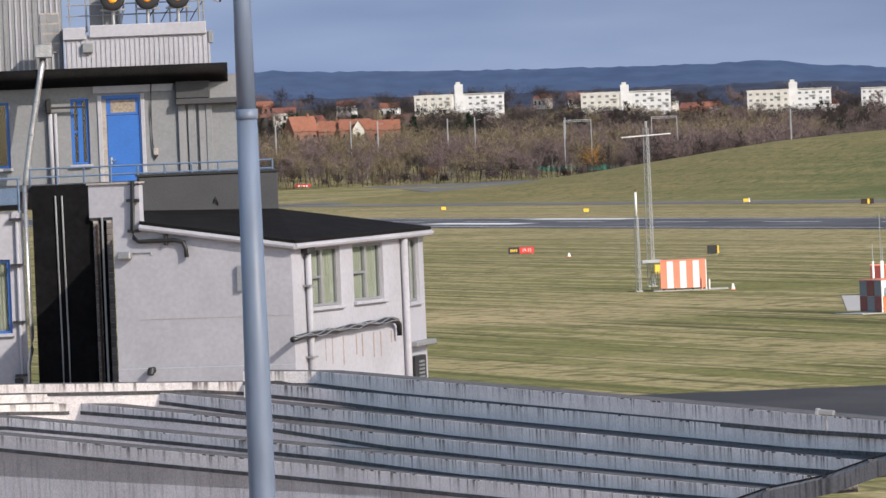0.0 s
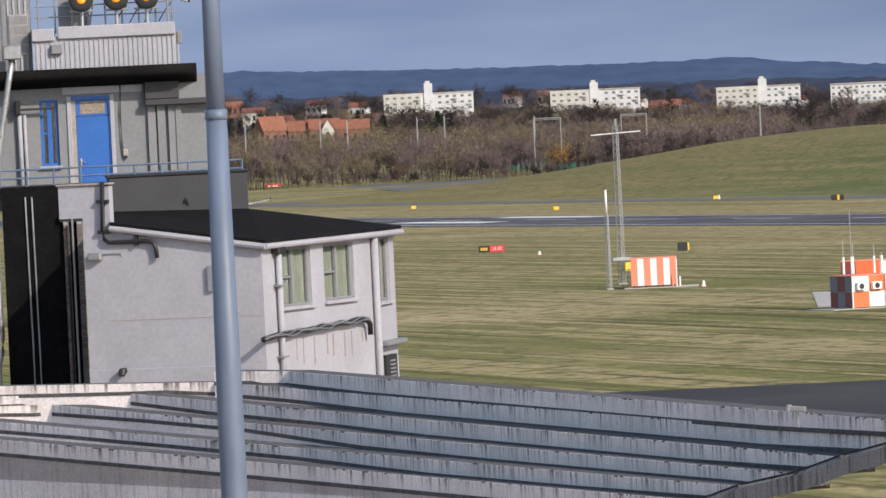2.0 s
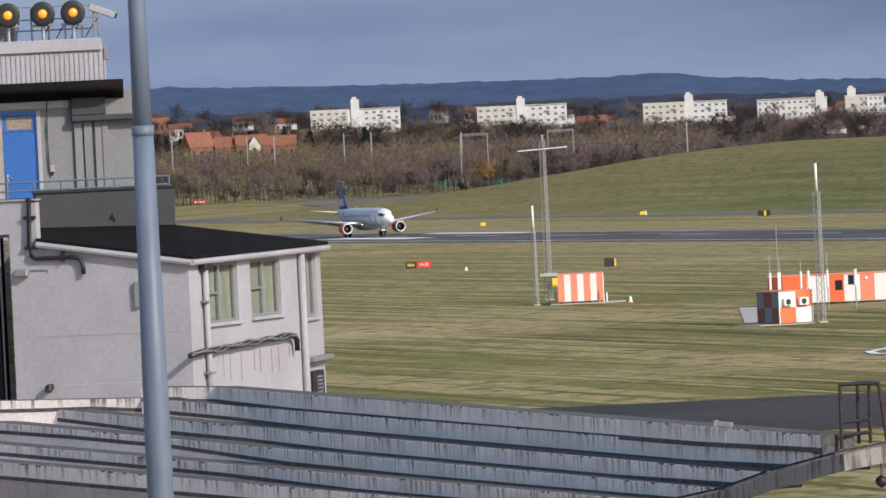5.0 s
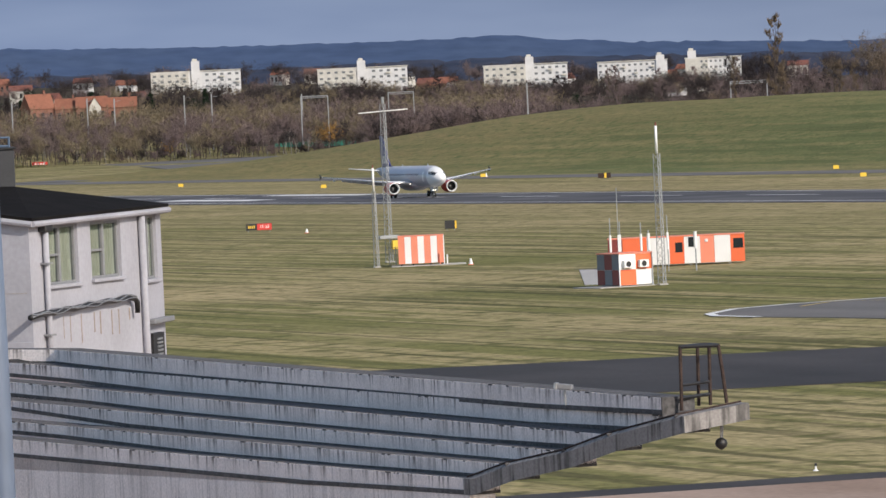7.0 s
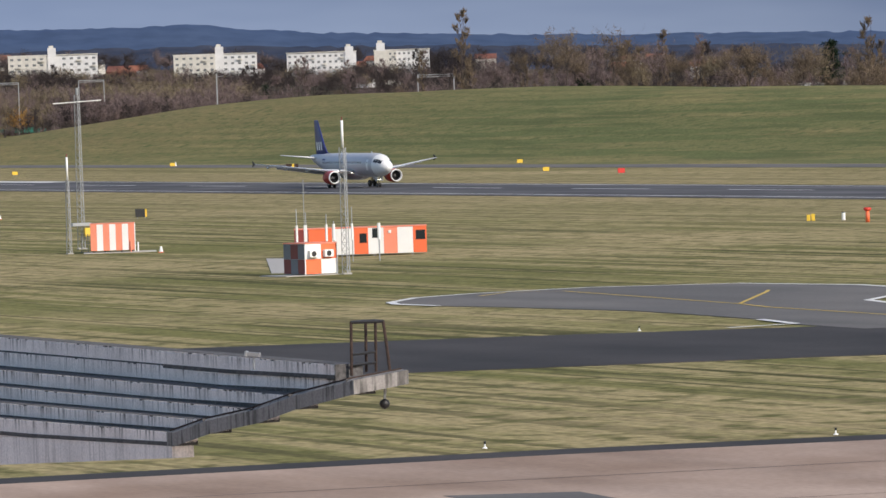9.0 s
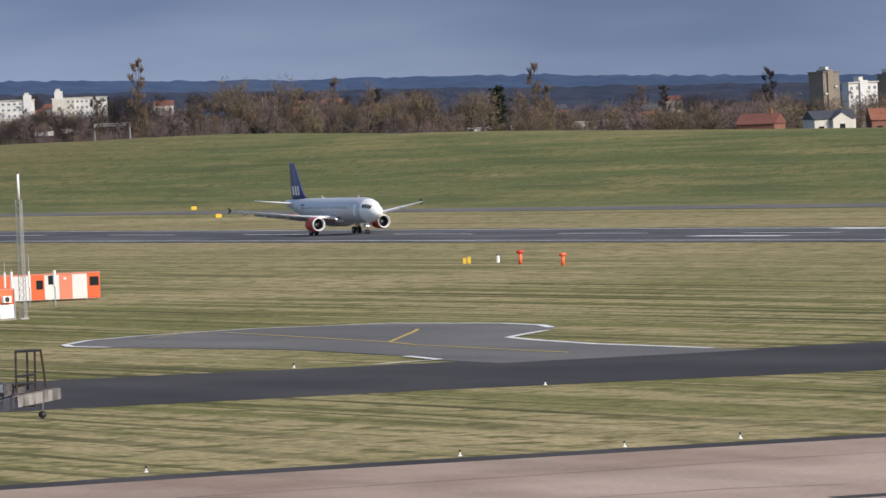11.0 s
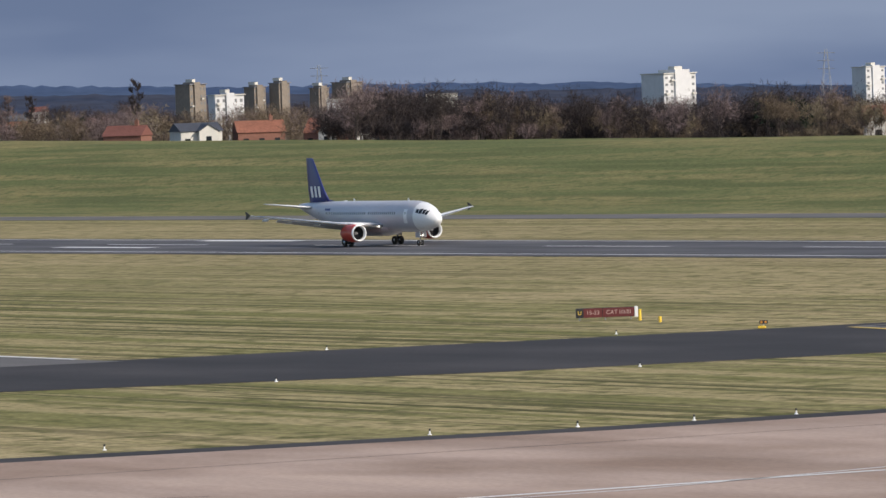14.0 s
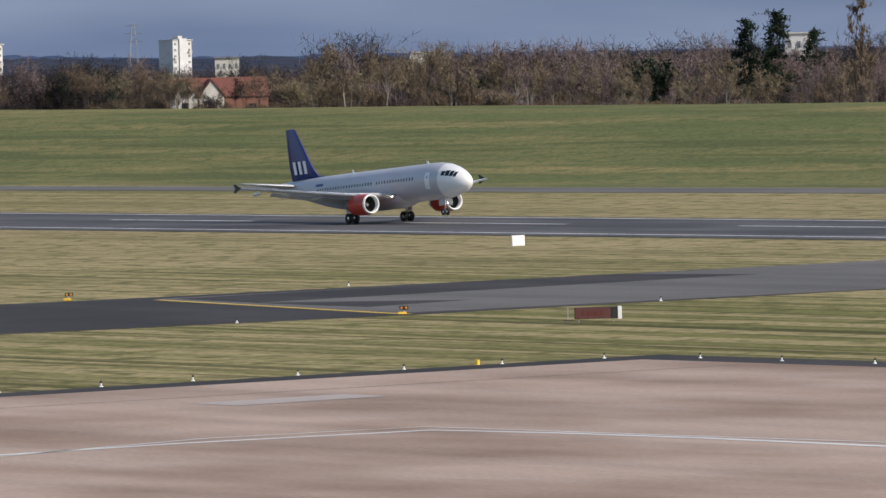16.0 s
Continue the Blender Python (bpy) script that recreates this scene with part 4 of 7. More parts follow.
    part("cable", on(F_UP, tube([(2.6, -0.06, 19.86), (4.0, -0.06, 19.88), (4.15, -0.06, 19.8), (4.12, -0.06, 19.0), (4.13, -0.06, 18.2), (4.2, -0.06, 17.75), (4.26, -0.06, 17.85), (4.24, -0.06, 18.0)], 0.022, 6)), CAST_IRON, us, "dangling black cable")
    part("cable_box", fbox(F_UP, 4.14, 4.28, -0.1, 0, 17.85, 18.05, 0.02), BOARD, us)
    for i, u in enumerate((4.86, 5.12, 5.42, 5.62)):
        part("pilaster", fbox(F_UP, u, u + (0.22 if i < 3 else 0.16), -0.10 - 0.03 * (i % 2), 0, 16.9, 19.25, 0.01), PILASTER if i % 2 == 0 else WALL_GREY, us)
    part("canopy_beam", fbox(F_UP, 4.80, 6.9, -0.35, 0.2, 19.20, 19.36, 0.02), SLATE_GREY, us)
    part("canopy_beam", fbox(F_UP, 4.80, 5.75, -0.25, 0.2, 19.36, 19.86, 0.03), SLATE_GREY, us)
    # dark slab with rounded nose over the storey
    prof = [(-0.95, 20.02), (-1.0, 20.12), (-0.97, 20.25), (-0.85, 20.31), (0.6, 20.31), (0.6, 19.8), (-0.2, 19.8), (-0.6, 19.92)]
    rings = [[Vector((u, d * k + 0.1, z)) for d, z in prof] for u, k in ((-5, 1), (5.6, 1), (5.95, 0.97), (6.15, 0.8), (6.26, 0.5))]
    part("slab", on(F_UP, loft(rings)), FELT, b, "dark weathered slab edge with a rounded end", True)
    # ribbed white parapet of the lamp deck
    pp = part("parapet", fbox(F_UP, 1.84, 5.81, -0.55, 2.5, 20.28, 21.20), WALL_WHITE, b, "white ribbed metal parapet")
    for i in range(30):
        u = 1.9 + i * 0.133
        part("rib", fbox(F_UP, u, u + 0.045, -0.575, -0.55, 20.30, 21.1), WALL_WHITE, pp)
    part("capping", fbox(F_UP, 2.52, 5.72, -0.65, 2.5, 21.12, 21.46, 0.02), WALL_WHITE, pp)
    part("capping", fbox(F_UP, 1.80, 2.42, -0.65, 2.5, 21.08, 21.42, 0.02), WALL_WHITE, pp)
    part("bracket", fbox(F_UP, 2.32, 2.62, -0.72, -0.55, 20.72, 20.98, 0.02), WALL_GREY, pp)
    part("bracket", fbox(F_UP, 5.76, 5.9, -0.6, -0.3, 20.85, 21.2, 0.02), WALL_GREY, pp)
    # ribbed shaft on the other side
    sh = part("shaft", fbox(F_UP, -5.0, 1.78, -0.2, 2.5, 20.3, 26.0), WALL_GREY, b, "ribbed white metal shaft wall")
    for i in range(40):
        u = -4.6 + i * 0.16
        part("rib", fbox(F_UP, u, u + 0.05, -0.23, -0.2, 20.3, 26.0), WALL_GREY if i % 5 == 0 else WALL_WHITE, sh)
    part("patched_panel", fbox(F_UP, 1.2, 1.72, -0.26, -0.2, 20.75, 21.85, 0.01), BOARD, sh)
    for i in range(12):
        part("patch", fbox(F_UP, 1.2 + (i % 3) * 0.175, 1.36 + (i % 3) * 0.175, -0.27, -0.255, 20.78 + (i // 3) * 0.27, 21.0 + (i // 3) * 0.27), WALL_GREY if (i * 7) % 3 else PILASTER, sh)
    # flue
    fl = part("flue_pipe", on(F_UP, tube([(0.55, -0.9, 16.4), (0.65, -0.9, 17.4), (0.85, -0.9, 18.6), (1.12, -0.9, 20.0), (1.25, -0.9, 20.65)], 0.085, 12)), LEAD, b, "leaning silvery flue pipe", True)
    part("flue_cap", fbox(F_UP, 1.02, 1.5, -1.12, -0.7, 20.62, 21.0, 0.03), LEAD, fl)
    for q in (17.6, 18.5, 19.4):
        part("flue_band", on(F_UP, tube([(0.60 + (q - 17) * 0.17, -0.9, q), (0.61 + (q - 17) * 0.17, -0.9, q + 0.07)], 0.097, 12)), STEEL, fl)
    return b


BUILDING = build_building()


def build_signal_lamp(u, lit):
    """A drum-shaped airfield signal lamp on a yoke; local x to the right, y away."""
    e = thing("signal_lamp", F_UP @ Matrix.Translation((u, -0.1, 21.46)), "grey drum signal lamp with a glowing amber lens", "signal lamp", "signal lamps on the tower deck")
    part("stand", tube([(0, 0, 0), (0, 0, 0.42)], 0.05, 8), STEEL, e)
    part("yoke", box(-0.34, -0.05, 0.38, 0.34, 0.05, 0.44, 0.01), STEEL, e)
    prof = ((-0.30, 0.20), (-0.30, 0.30), (-0.28, 0.34), (0.22, 0.33), (0.32, 0.2), (0.34, 0.02))
    rings = [[Vector((r * math.cos(2 * math.pi * j / 20), y, 0.72 + r * math.sin(2 * math.pi * j / 20))) for j in range(20)] for y, r in prof]
    part("drum", loft(rings), CAST_IRON, e, "", True)
    rings = [[Vector((r * math.cos(2 * math.pi * j / 20), y, 0.72 + r * math.sin(2 * math.pi * j / 20))) for j in range(20)] for y, r in ((-0.30, 0.13), (-0.34, 0.10), (-0.36, 0.02))]
    part("lens", loft(rings), AMBER, e, "glowing amber lens", True)
    return e


for u_ in (4.15, 4.98, 3.2):
    build_signal_lamp(u_, True)


def build_deck_rail():
    e = thing("deck_railing", F_UP, "grey steel railing on the lamp deck", "railing")
    for i in range(9):
        part("post", tube([(2.0 + i * 0.46, 0.5, 21.3), (2.0 + i * 0.46, 0.5, 22.4)], 0.025, 6), STEEL, e)
    for z in (21.75, 22.05, 22.4):
        part("rail", tube([(1.9, 0.5, z), (5.7, 0.5, z)], 0.022, 6), STEEL, e)
    part("screen", box(2.55, 0.55, 21.4, 3.35, 0.6, 22.3), PILASTER, e)
    part("stay", tube([(3.4, 0.4, 21.46), (3.55, 0.4, 22.3)], 0.03, 6), WALL_WHITE, e)
    for k in range(4):
        part("cable", tube([(4.1 + k * 0.4, 0.1, 21.5), (4.25 + k * 0.4, 0.0, 21.75), (4.45 + k * 0.4, 0.1, 22.0)], 0.015, 5), CAST_IRON, e)


build_deck_rail()


def build_camera_box():
    e = thing("surveillance_camera", F_UP @ Matrix.Translation((5.75, -0.2, 22.2)), "white tilted surveillance camera on the lamp deck", "camera")
    part("housing", on(pose(0, 0, 0, 0, 22, 0), box(-0.35, -0.1, -0.09, 0.4, 0.1, 0.09, 0.02)), WALL_WHITE, e)
    part("bracket", tube([(-0.2, 0, -0.8), (-0.2, 0, 0)], 0.03, 6), STEEL, e)
    part("lens_hood", on(pose(0, 0, 0, 0, 22, 0), box(0.4, -0.08, -0.07, 0.46, 0.08, 0.07)), CAST_IRON, e)


build_camera_box()

# ---- stepped concrete canopy in front of the tower building ----
def concrete_streaked(name, base, dark):
    """Old concrete with dark rain streaks running down the upright faces."""
    m = bpy.data.materials.new(name)
    m.use_nodes = True
    nt = m.node_tree
    n, l = nt.nodes, nt.links
    b = n["Principled BSDF"]
    b.inputs["Roughness"].default_value, b.inputs["Specular IOR Level"].default_value = 0.9, 0.2
    g = n.new("ShaderNodeTexCoord")
    outs = []
    for sc, detail in (((1.1, 1.1, 0.5), 5), ((0.5, 0.5, 0.5), 6), ((7.5, 7.5, 0.6), 7), ((20, 20, 20), 4)):
        mp = n.new("ShaderNodeMapping")
        mp.inputs["Scale"].default_value = sc
        l.new(g.outputs["Object"], mp.inputs["Vector"])
        t = n.new("ShaderNodeTexNoise")
        t.inputs["Scale"].default_value, t.inputs["Detail"].default_value = 1, detail
        l.new(mp.outputs[0], t.inputs["Vector"])
        outs.append(t.outputs["Fac"])
    def step(o, lo, hi):
        r = n.new("ShaderNodeMapRange")
        r.inputs["From Min"].default_value, r.inputs["From Max"].default_value = lo, hi
        l.new(o, r.inputs["Value"])
        return r.outputs[0]
    def mixc(a, c, f):
        mx = n.new("ShaderNodeMix")
        mx.data_type = "RGBA"
        l.new(f, mx.inputs["Factor"])
        for k, v in (("A", a), ("B", c)):
            if isinstance(v, tuple):
                mx.inputs[k].default_value = (*v, 1)
            else:
                l.new(v, mx.inputs[k])
        return mx.outputs["Result"]
    mul = n.new("ShaderNodeMath")
    mul.operation = "MULTIPLY"
    l.new(step(outs[2], 0.49, 0.62), mul.inputs[0])
    l.new(step(outs[0], 0.30, 0.56), mul.inputs[1])
    drop, run = n.new("ShaderNodeAttribute"), n.new("ShaderNodeMath")
    drop.attribute_name = "drop"
    run.operation = "MULTIPLY"
    l.new(mul.outputs[0], run.inputs[0])
    l.new(step(drop.outputs["Fac"], 0.34, 0.03), run.inputs[1])
    c = mixc(base, tuple(v * 0.84 for v in base), step(outs[1], 0.4, 0.65))
    c = mixc(c, dark, run.outputs[0])
    hs = n.new("ShaderNodeHueSaturation")
    mr = n.new("ShaderNodeMapRange")
    mr.inputs["To Min"].default_value, mr.inputs["To Max"].default_value = 0.85, 1.15
    mr.inputs["From Min"].default_value, mr.inputs["From Max"].default_value = 0.3, 0.7
    l.new(outs[3], mr.inputs["Value"])
    l.new(mr.outputs[0], hs.inputs["Value"])
    l.new(c, hs.inputs["Color"])
    l.new(hs.outputs[0], b.inputs["Base Color"])
    bp = n.new("ShaderNodeBump")
    bp.inputs["Strength"].default_value, bp.inputs["Distance"].default_value = 0.4, 0.01
    l.new(outs[3], bp.inputs["Height"])
    l.new(bp.outputs[0], b.inputs["Normal"])
    return m


CONCRETE = concrete_streaked("streaked_concrete", (0.84, 0.77, 0.74), (0.18, 0.155, 0.145))
# the same concrete darkened, cloud shade put into the colour of sun-facing parts
CONCRETE_SHADED = concrete_streaked("shaded_concrete_edge", (0.27, 0.255, 0.245), (0.10, 0.095, 0.09))
# black for lichen and dark joints, and for painted shade under the steps
LICHEN_AND_SHADE = mat("black_lichen_and_shade", (0.10, 0.095, 0.095), 0.95, var=0.4, scale=0.3, fine=12)

EYE_NEAR = Vector((-3.5, 62.0, 18.05))


def near(x, y, z):
    return EYE_NEAR + (Vector((x, y, z)) - EYE_NEAR) * 0.78


STEPS = ((11.25, ((-10.44, 211.84), (-30.52, 260.54), (-33.14, 263.43))),
         (10.84, ((-10.07, 211.43), (-33.52, 265.91), (-43.22, 272.02))),
         (10.53, ((-11.56, 210.92), (-36.87, 268.81), (-43.08, 271.25))),
         (10.23, ((-12.54, 210.44), (-39.23, 269.64), (-43.0, 270.75))),
         (10.03, ((-13.76, 209.92), (-40.76, 265.27), (-42.44, 267.73))),
         (9.78, ((-14.6, 209.43), (-41.38, 261.98), (-41.9, 263.0))))


def build_canopy():
    e = thing("concrete_canopy", pose(0, 0, 0), "stepped old concrete canopy roof with dark rain streaks", "canopy")
    raw = [[near(x, y, z) for x, y in pts] for z, pts in STEPS]
    run = (raw[0][1] - raw[0][0])
    nrm = Vector((-run.y, run.x, 0)).normalized()
    front_n = (raw[0][1] - EYE_NEAR)
    front_n = Vector((front_n.x, front_n.y, 0)).normalized()
    tops = []
    for k, line in enumerate(raw):
        pts = []
        for a, c in zip(line, line[1:]):
            pts += [a.lerp(c, i / 6) for i in range(6)]
        pts.append(line[-1])
        out_pts = []
        for p in pts:
            d = p - EYE_NEAR
            s1 = (raw[0][0] - EYE_NEAR).dot(nrm) / d.dot(nrm)
            s2 = (raw[0][1] - EYE_NEAR).dot(front_n) / d.dot(front_n)
            sc = min(s1, s2) if s1 > 0 else s2
            out_pts.append(EYE_NEAR + d * (0.45 + 0.55 * sc))
        tops.append(out_pts)
    away = Vector((0.89, 0.45, 0))
    for k, line in enumerate(tops):
        cnt = len(line)
        nxt = tops[k + 1] if k < 5 else [p - Vector((0, 0, 0.33)) for p in line]
        lows = []
        for p in line:
            best = min(nxt, key=lambda q: (q.x - p.x) ** 2 + (q.y - p.y) ** 2)
            order = sorted(nxt, key=lambda q: (q.x - p.x) ** 2 + (q.y - p.y) ** 2)[:2]
            d0, d1 = [max(math.hypot(q.x - p.x, q.y - p.y), 1e-3) for q in order]
            z_mean = (order[0].z * d1 + order[1].z * d0) / (d0 + d1)
            lows.append(min(z_mean, p.z - 0.12))
        lows[0] = max(lows[0], line[0].z - 0.24)
        back = [p + away * 0.6 for p in line]
        deep = [min(0.75, 0.12 * max(i - 0.5, 0)) for i in range(cnt)]
        # riser with a thin worn nosing; a black strip draws the shadow at its foot
        face = loft([[line[i], Vector((line[i].x, line[i].y, lows[i] - deep[i])), Vector((back[i].x, back[i].y, lows[i] - deep[i])), back[i]] for i in range(cnt)])
        r = part("step", face, CONCRETE, e, "streaked concrete riser")
        fall = r.data.attributes.new("drop", "FLOAT", "POINT")
        for v in r.data.vertices:
            fall.data[v.index].value = line[v.index // 4].z - v.co.z
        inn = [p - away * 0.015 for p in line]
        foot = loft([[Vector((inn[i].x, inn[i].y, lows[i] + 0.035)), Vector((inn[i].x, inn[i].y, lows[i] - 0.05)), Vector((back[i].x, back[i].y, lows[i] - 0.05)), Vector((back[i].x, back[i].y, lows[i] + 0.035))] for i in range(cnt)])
        part("recess", foot, LICHEN_AND_SHADE, r)
        # tread blackened for lichen and for the shade below the nosing
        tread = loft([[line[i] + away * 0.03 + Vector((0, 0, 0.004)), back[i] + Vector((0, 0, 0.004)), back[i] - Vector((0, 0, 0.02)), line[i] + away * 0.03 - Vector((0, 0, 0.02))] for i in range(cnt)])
        part("tread", tread, LICHEN_AND_SHADE, r, "black tread, lichen and nosing shade in one colour")
        # scattered worn lumps along the nosing
        rng = random.Random(20 + k)
        for j in range(26):
            i0 = rng.randrange(5)
            q = line[i0].lerp(line[i0 + 1], rng.random() * 0.8)
            s = rng.uniform(0.05, 0.22)
            d = (line[i0 + 1] - line[i0]).normalized()
            lump = loft([[q + d * u + Vector((0, 0, h)) - away * 0.004, q + d * u + away * 0.2 + Vector((0, 0, h))] + [q + d * u + away * 0.2 - Vector((0, 0, 0.02)), q + d * u - away * 0.004 - Vector((0, 0, 0.02))]
                         for u, h in ((0, 0.002), (s * 0.4, rng.uniform(0.006, 0.018)), (s, 0.002))])
            part("worn_edge", lump, LICHEN_AND_SHADE, r)
    # flat front below the last step
    last = tops[5]
    base = [q - Vector((0, 0, 0.30)) for q in last]
    depth = [0.25 + min(1.6, 0.42 * i) for i in range(len(base))]
    fascia = loft([[p, p + away * 0.5, p + away * 0.5 - Vector((0, 0, d)), p - Vector((0, 0, d))] for p, d in zip(base, depth)])
    fa = part("fascia", fascia, CONCRETE, e, "plain concrete fascia below the steps")
    fall = fa.data.attributes.new("drop", "FLOAT", "POINT")
    for v in fa.data.vertices:
        fall.data[v.index].value = 0.24
    front = loft([[p, p + away * 1.2, Vector((p.x + away.x * 1.2, p.y + away.y * 1.2, 0)), Vector((p.x, p.y, 0))] for p in [q + away * 0.6 for q in base[5:]]])
    part("front_wall", front, CONCRETE, e, "plain concrete front wall below the steps")
    # edge beam across the open end, falling with the steps
    tip = near(-8.64, 211.91, 11.05)
    low = tops[5][0] + Vector((0, 0, 0.01))
    along = (tip - low)
    out = Vector((0.387, -0.922, 0))
    ends = [tops[k][0] for k in (5, 4, 3, 2, 1)] + [tip]
    sect = []
    for p in [ends[0] - along.normalized() * 0.1] + ends:
        sect.append([p - out * 0.12 + Vector((0, 0, 0.02)), p + out * 0.30 + Vector((0, 0, 0.02)), p + out * 0.30 - Vector((0, 0, 0.27)), p - out * 0.12 - Vector((0, 0, 0.27))])
    ed = part("edge_beam", loft(sect), CONCRETE_SHADED, e, "chipped concrete edge beam, cloud shade put into its colour")
    for p in ends[1:5]:
        part("beam_joint", box(p.x - 0.06, p.y - 0.06, p.z - 0.02, p.x + 0.06, p.y + 0.06, p.z + 0.035, 0.01), LICHEN_AND_SHADE, ed, "dark patched joint")
    # dark plate added to cover the sunlit end of the top step
    p = tops[0][0]
    plate = loft([[q, q + away * 0.62, q + away * 0.62 - Vector((0, 0, 0.5)), q - Vector((0, 0, 0.5))] for q in (p - out * 0.02 + Vector((0, 0, 0.012)), p + out * 0.03 + Vector((0, 0, 0.012)))])
    part("end_plate", plate, LICHEN_AND_SHADE, ed, "dark tarred plate added over the top step's sunlit end")
    part("flashing", tube([p - out * 0.10 + Vector((0, 0, 0.035)) for p in ends], 0.018, 6), RUST, ed, "rusty flashing strip")
    return e


build_canopy()


def build_cage():
    """Rusty guard frame standing on the canopy's outer corner."""
    o = near(-10.0, 211.86, 10.95)
    e = thing("safety_cage", Matrix.Translation(o), "rusty steel safety cage on the canopy corner", "cage")
    a, b = Vector((0.70, 0.06, 0.10)), Vector((0.28, 0.5, 0.05))
    h = 1.10
    feet = [Vector((0, 0, 0)), a + Vector((0.08, 0, 0)), b, b + Vector((0.20, 0.03, 0))]
    for i, f in enumerate(feet):
        lean = Vector((0.02, 0, 0)) if i != 1 else Vector((-0.10, 0, 0))
        part("post", tube([f, f + lean * 0.5 + Vector((0, 0, h / 2)), f + lean + Vector((0, 0, h - f.z))], 0.032, 7), RUST, e)
    tops = [f + Vector((0.02 if i != 1 else -0.1, 0, h - f.z)) for i, f in enumerate(feet)]
    for i, j in ((0, 1), (0, 2), (1, 3), (2, 3)):
        part("top_rail", tube([tops[i], tops[j]], 0.034, 7), CAST_IRON, e)
    for z in (0.22, 0.44):
        part("mid_rail", tube([feet[0] + Vector((0, 0, z)), feet[3] + Vector((0, 0, z - 0.03))], 0.032, 7), CAST_IRON, e)
    part("foot_plate", box(-0.08, -0.05, -0.1, 0.75, 0.5, 0.0, 0.02), LICHEN_AND_SHADE, e)


build_cage()


def build_hanging_lamp():
    o = near(-9.16, 211.89, 10.19)
    e = thing("pendant_lamp", Matrix.Translation(o), "small grey pendant lamp under the canopy tip", "lamp")
    part("stem", tube([(0, 0, 0), (0.02, 0.0, 0.28), (0, 0, 0.5)], 0.03, 8), STEEL, e)
    part("bracket", box(-0.09, -0.05, 0.36, 0.08, 0.05, 0.46, 0.01), CONCRETE_SHADED, e)
    rings = [[Vector((r * math.cos(2 * math.pi * j / 14), r * math.sin(2 * math.pi * j / 14), z)) for j in range(14)] for z, r in ((0.10, 0.03), (0.06, 0.09), (0, 0.11), (-0.06, 0.09), (-0.11, 0.02))]
    part("globe", loft(rings), CAST_IRON, e, "", True)


build_hanging_lamp()


def build_bulkhead():
    o = near(-12.56, 211.73, 11.32)
    e = thing("floodlight", Matrix.Translation(o), "small white floodlight on the canopy edge", "floodlight")
    part("stem", tube([(0, 0, -0.1), (0, 0, 0.2)], 0.02, 6), STEEL, e)
    part("housing", on(pose(0, 0, 0.22, 0, 6, -10), box(-0.13, -0.08, -0.045, 0.14, 0.08, 0.045, 0.012)), WALL_GREY, e)
    part("hood", on(pose(0, 0, 0.22, 0, 6, -10), box(-0.18, -0.09, -0.06, -0.12, 0.09, 0.06, 0.01)), STEEL, e)


build_bulkhead()


def build_lamp_post():
    e = thing("lamp_post", Matrix.Translation((-12.11, 121.38, 0)), "tall tapered blue-grey steel lamp post", "lamp post")
    m = mat("blue_grey_post_paint", (0.125, 0.16, 0.225), 0.5, var=0.12, scale=0.7, fine=8, second=(0.10, 0.13, 0.185), stretch=(1, 1, 0.25))
    part("column", tube([(0, 0, 0), (0, 0, 8), (0, 0, 15.83), (0, 0, 18.3)], 0.165, 20, r_end=0.092), m, e, "", True)
    part("column_top", tube([(0, 0, 18.3), (0, 0, 19.3), (0, 0, 21.5), (0, 0, 24.0)], 0.086, 20, r_end=0.065), m, e, "", True)
    part("collar", tube([(0, 0, 18.27), (0, 0, 18.30), (0, 0, 18.36)], 0.10, 20), m, e, "", True)
    part("base_plate", box(-0.3, -0.3, 0, 0.3, 0.3, 0.04, 0.01), STEEL, e)
    part("weld_seam", box(0.088, -0.01, 12, 0.096, 0.01, 18.2), m, e)
    part("lantern", box(-0.25, -0.7, 23.9, 0.25, 0.1, 24.1, 0.05), STEEL, e)


build_lamp_post()

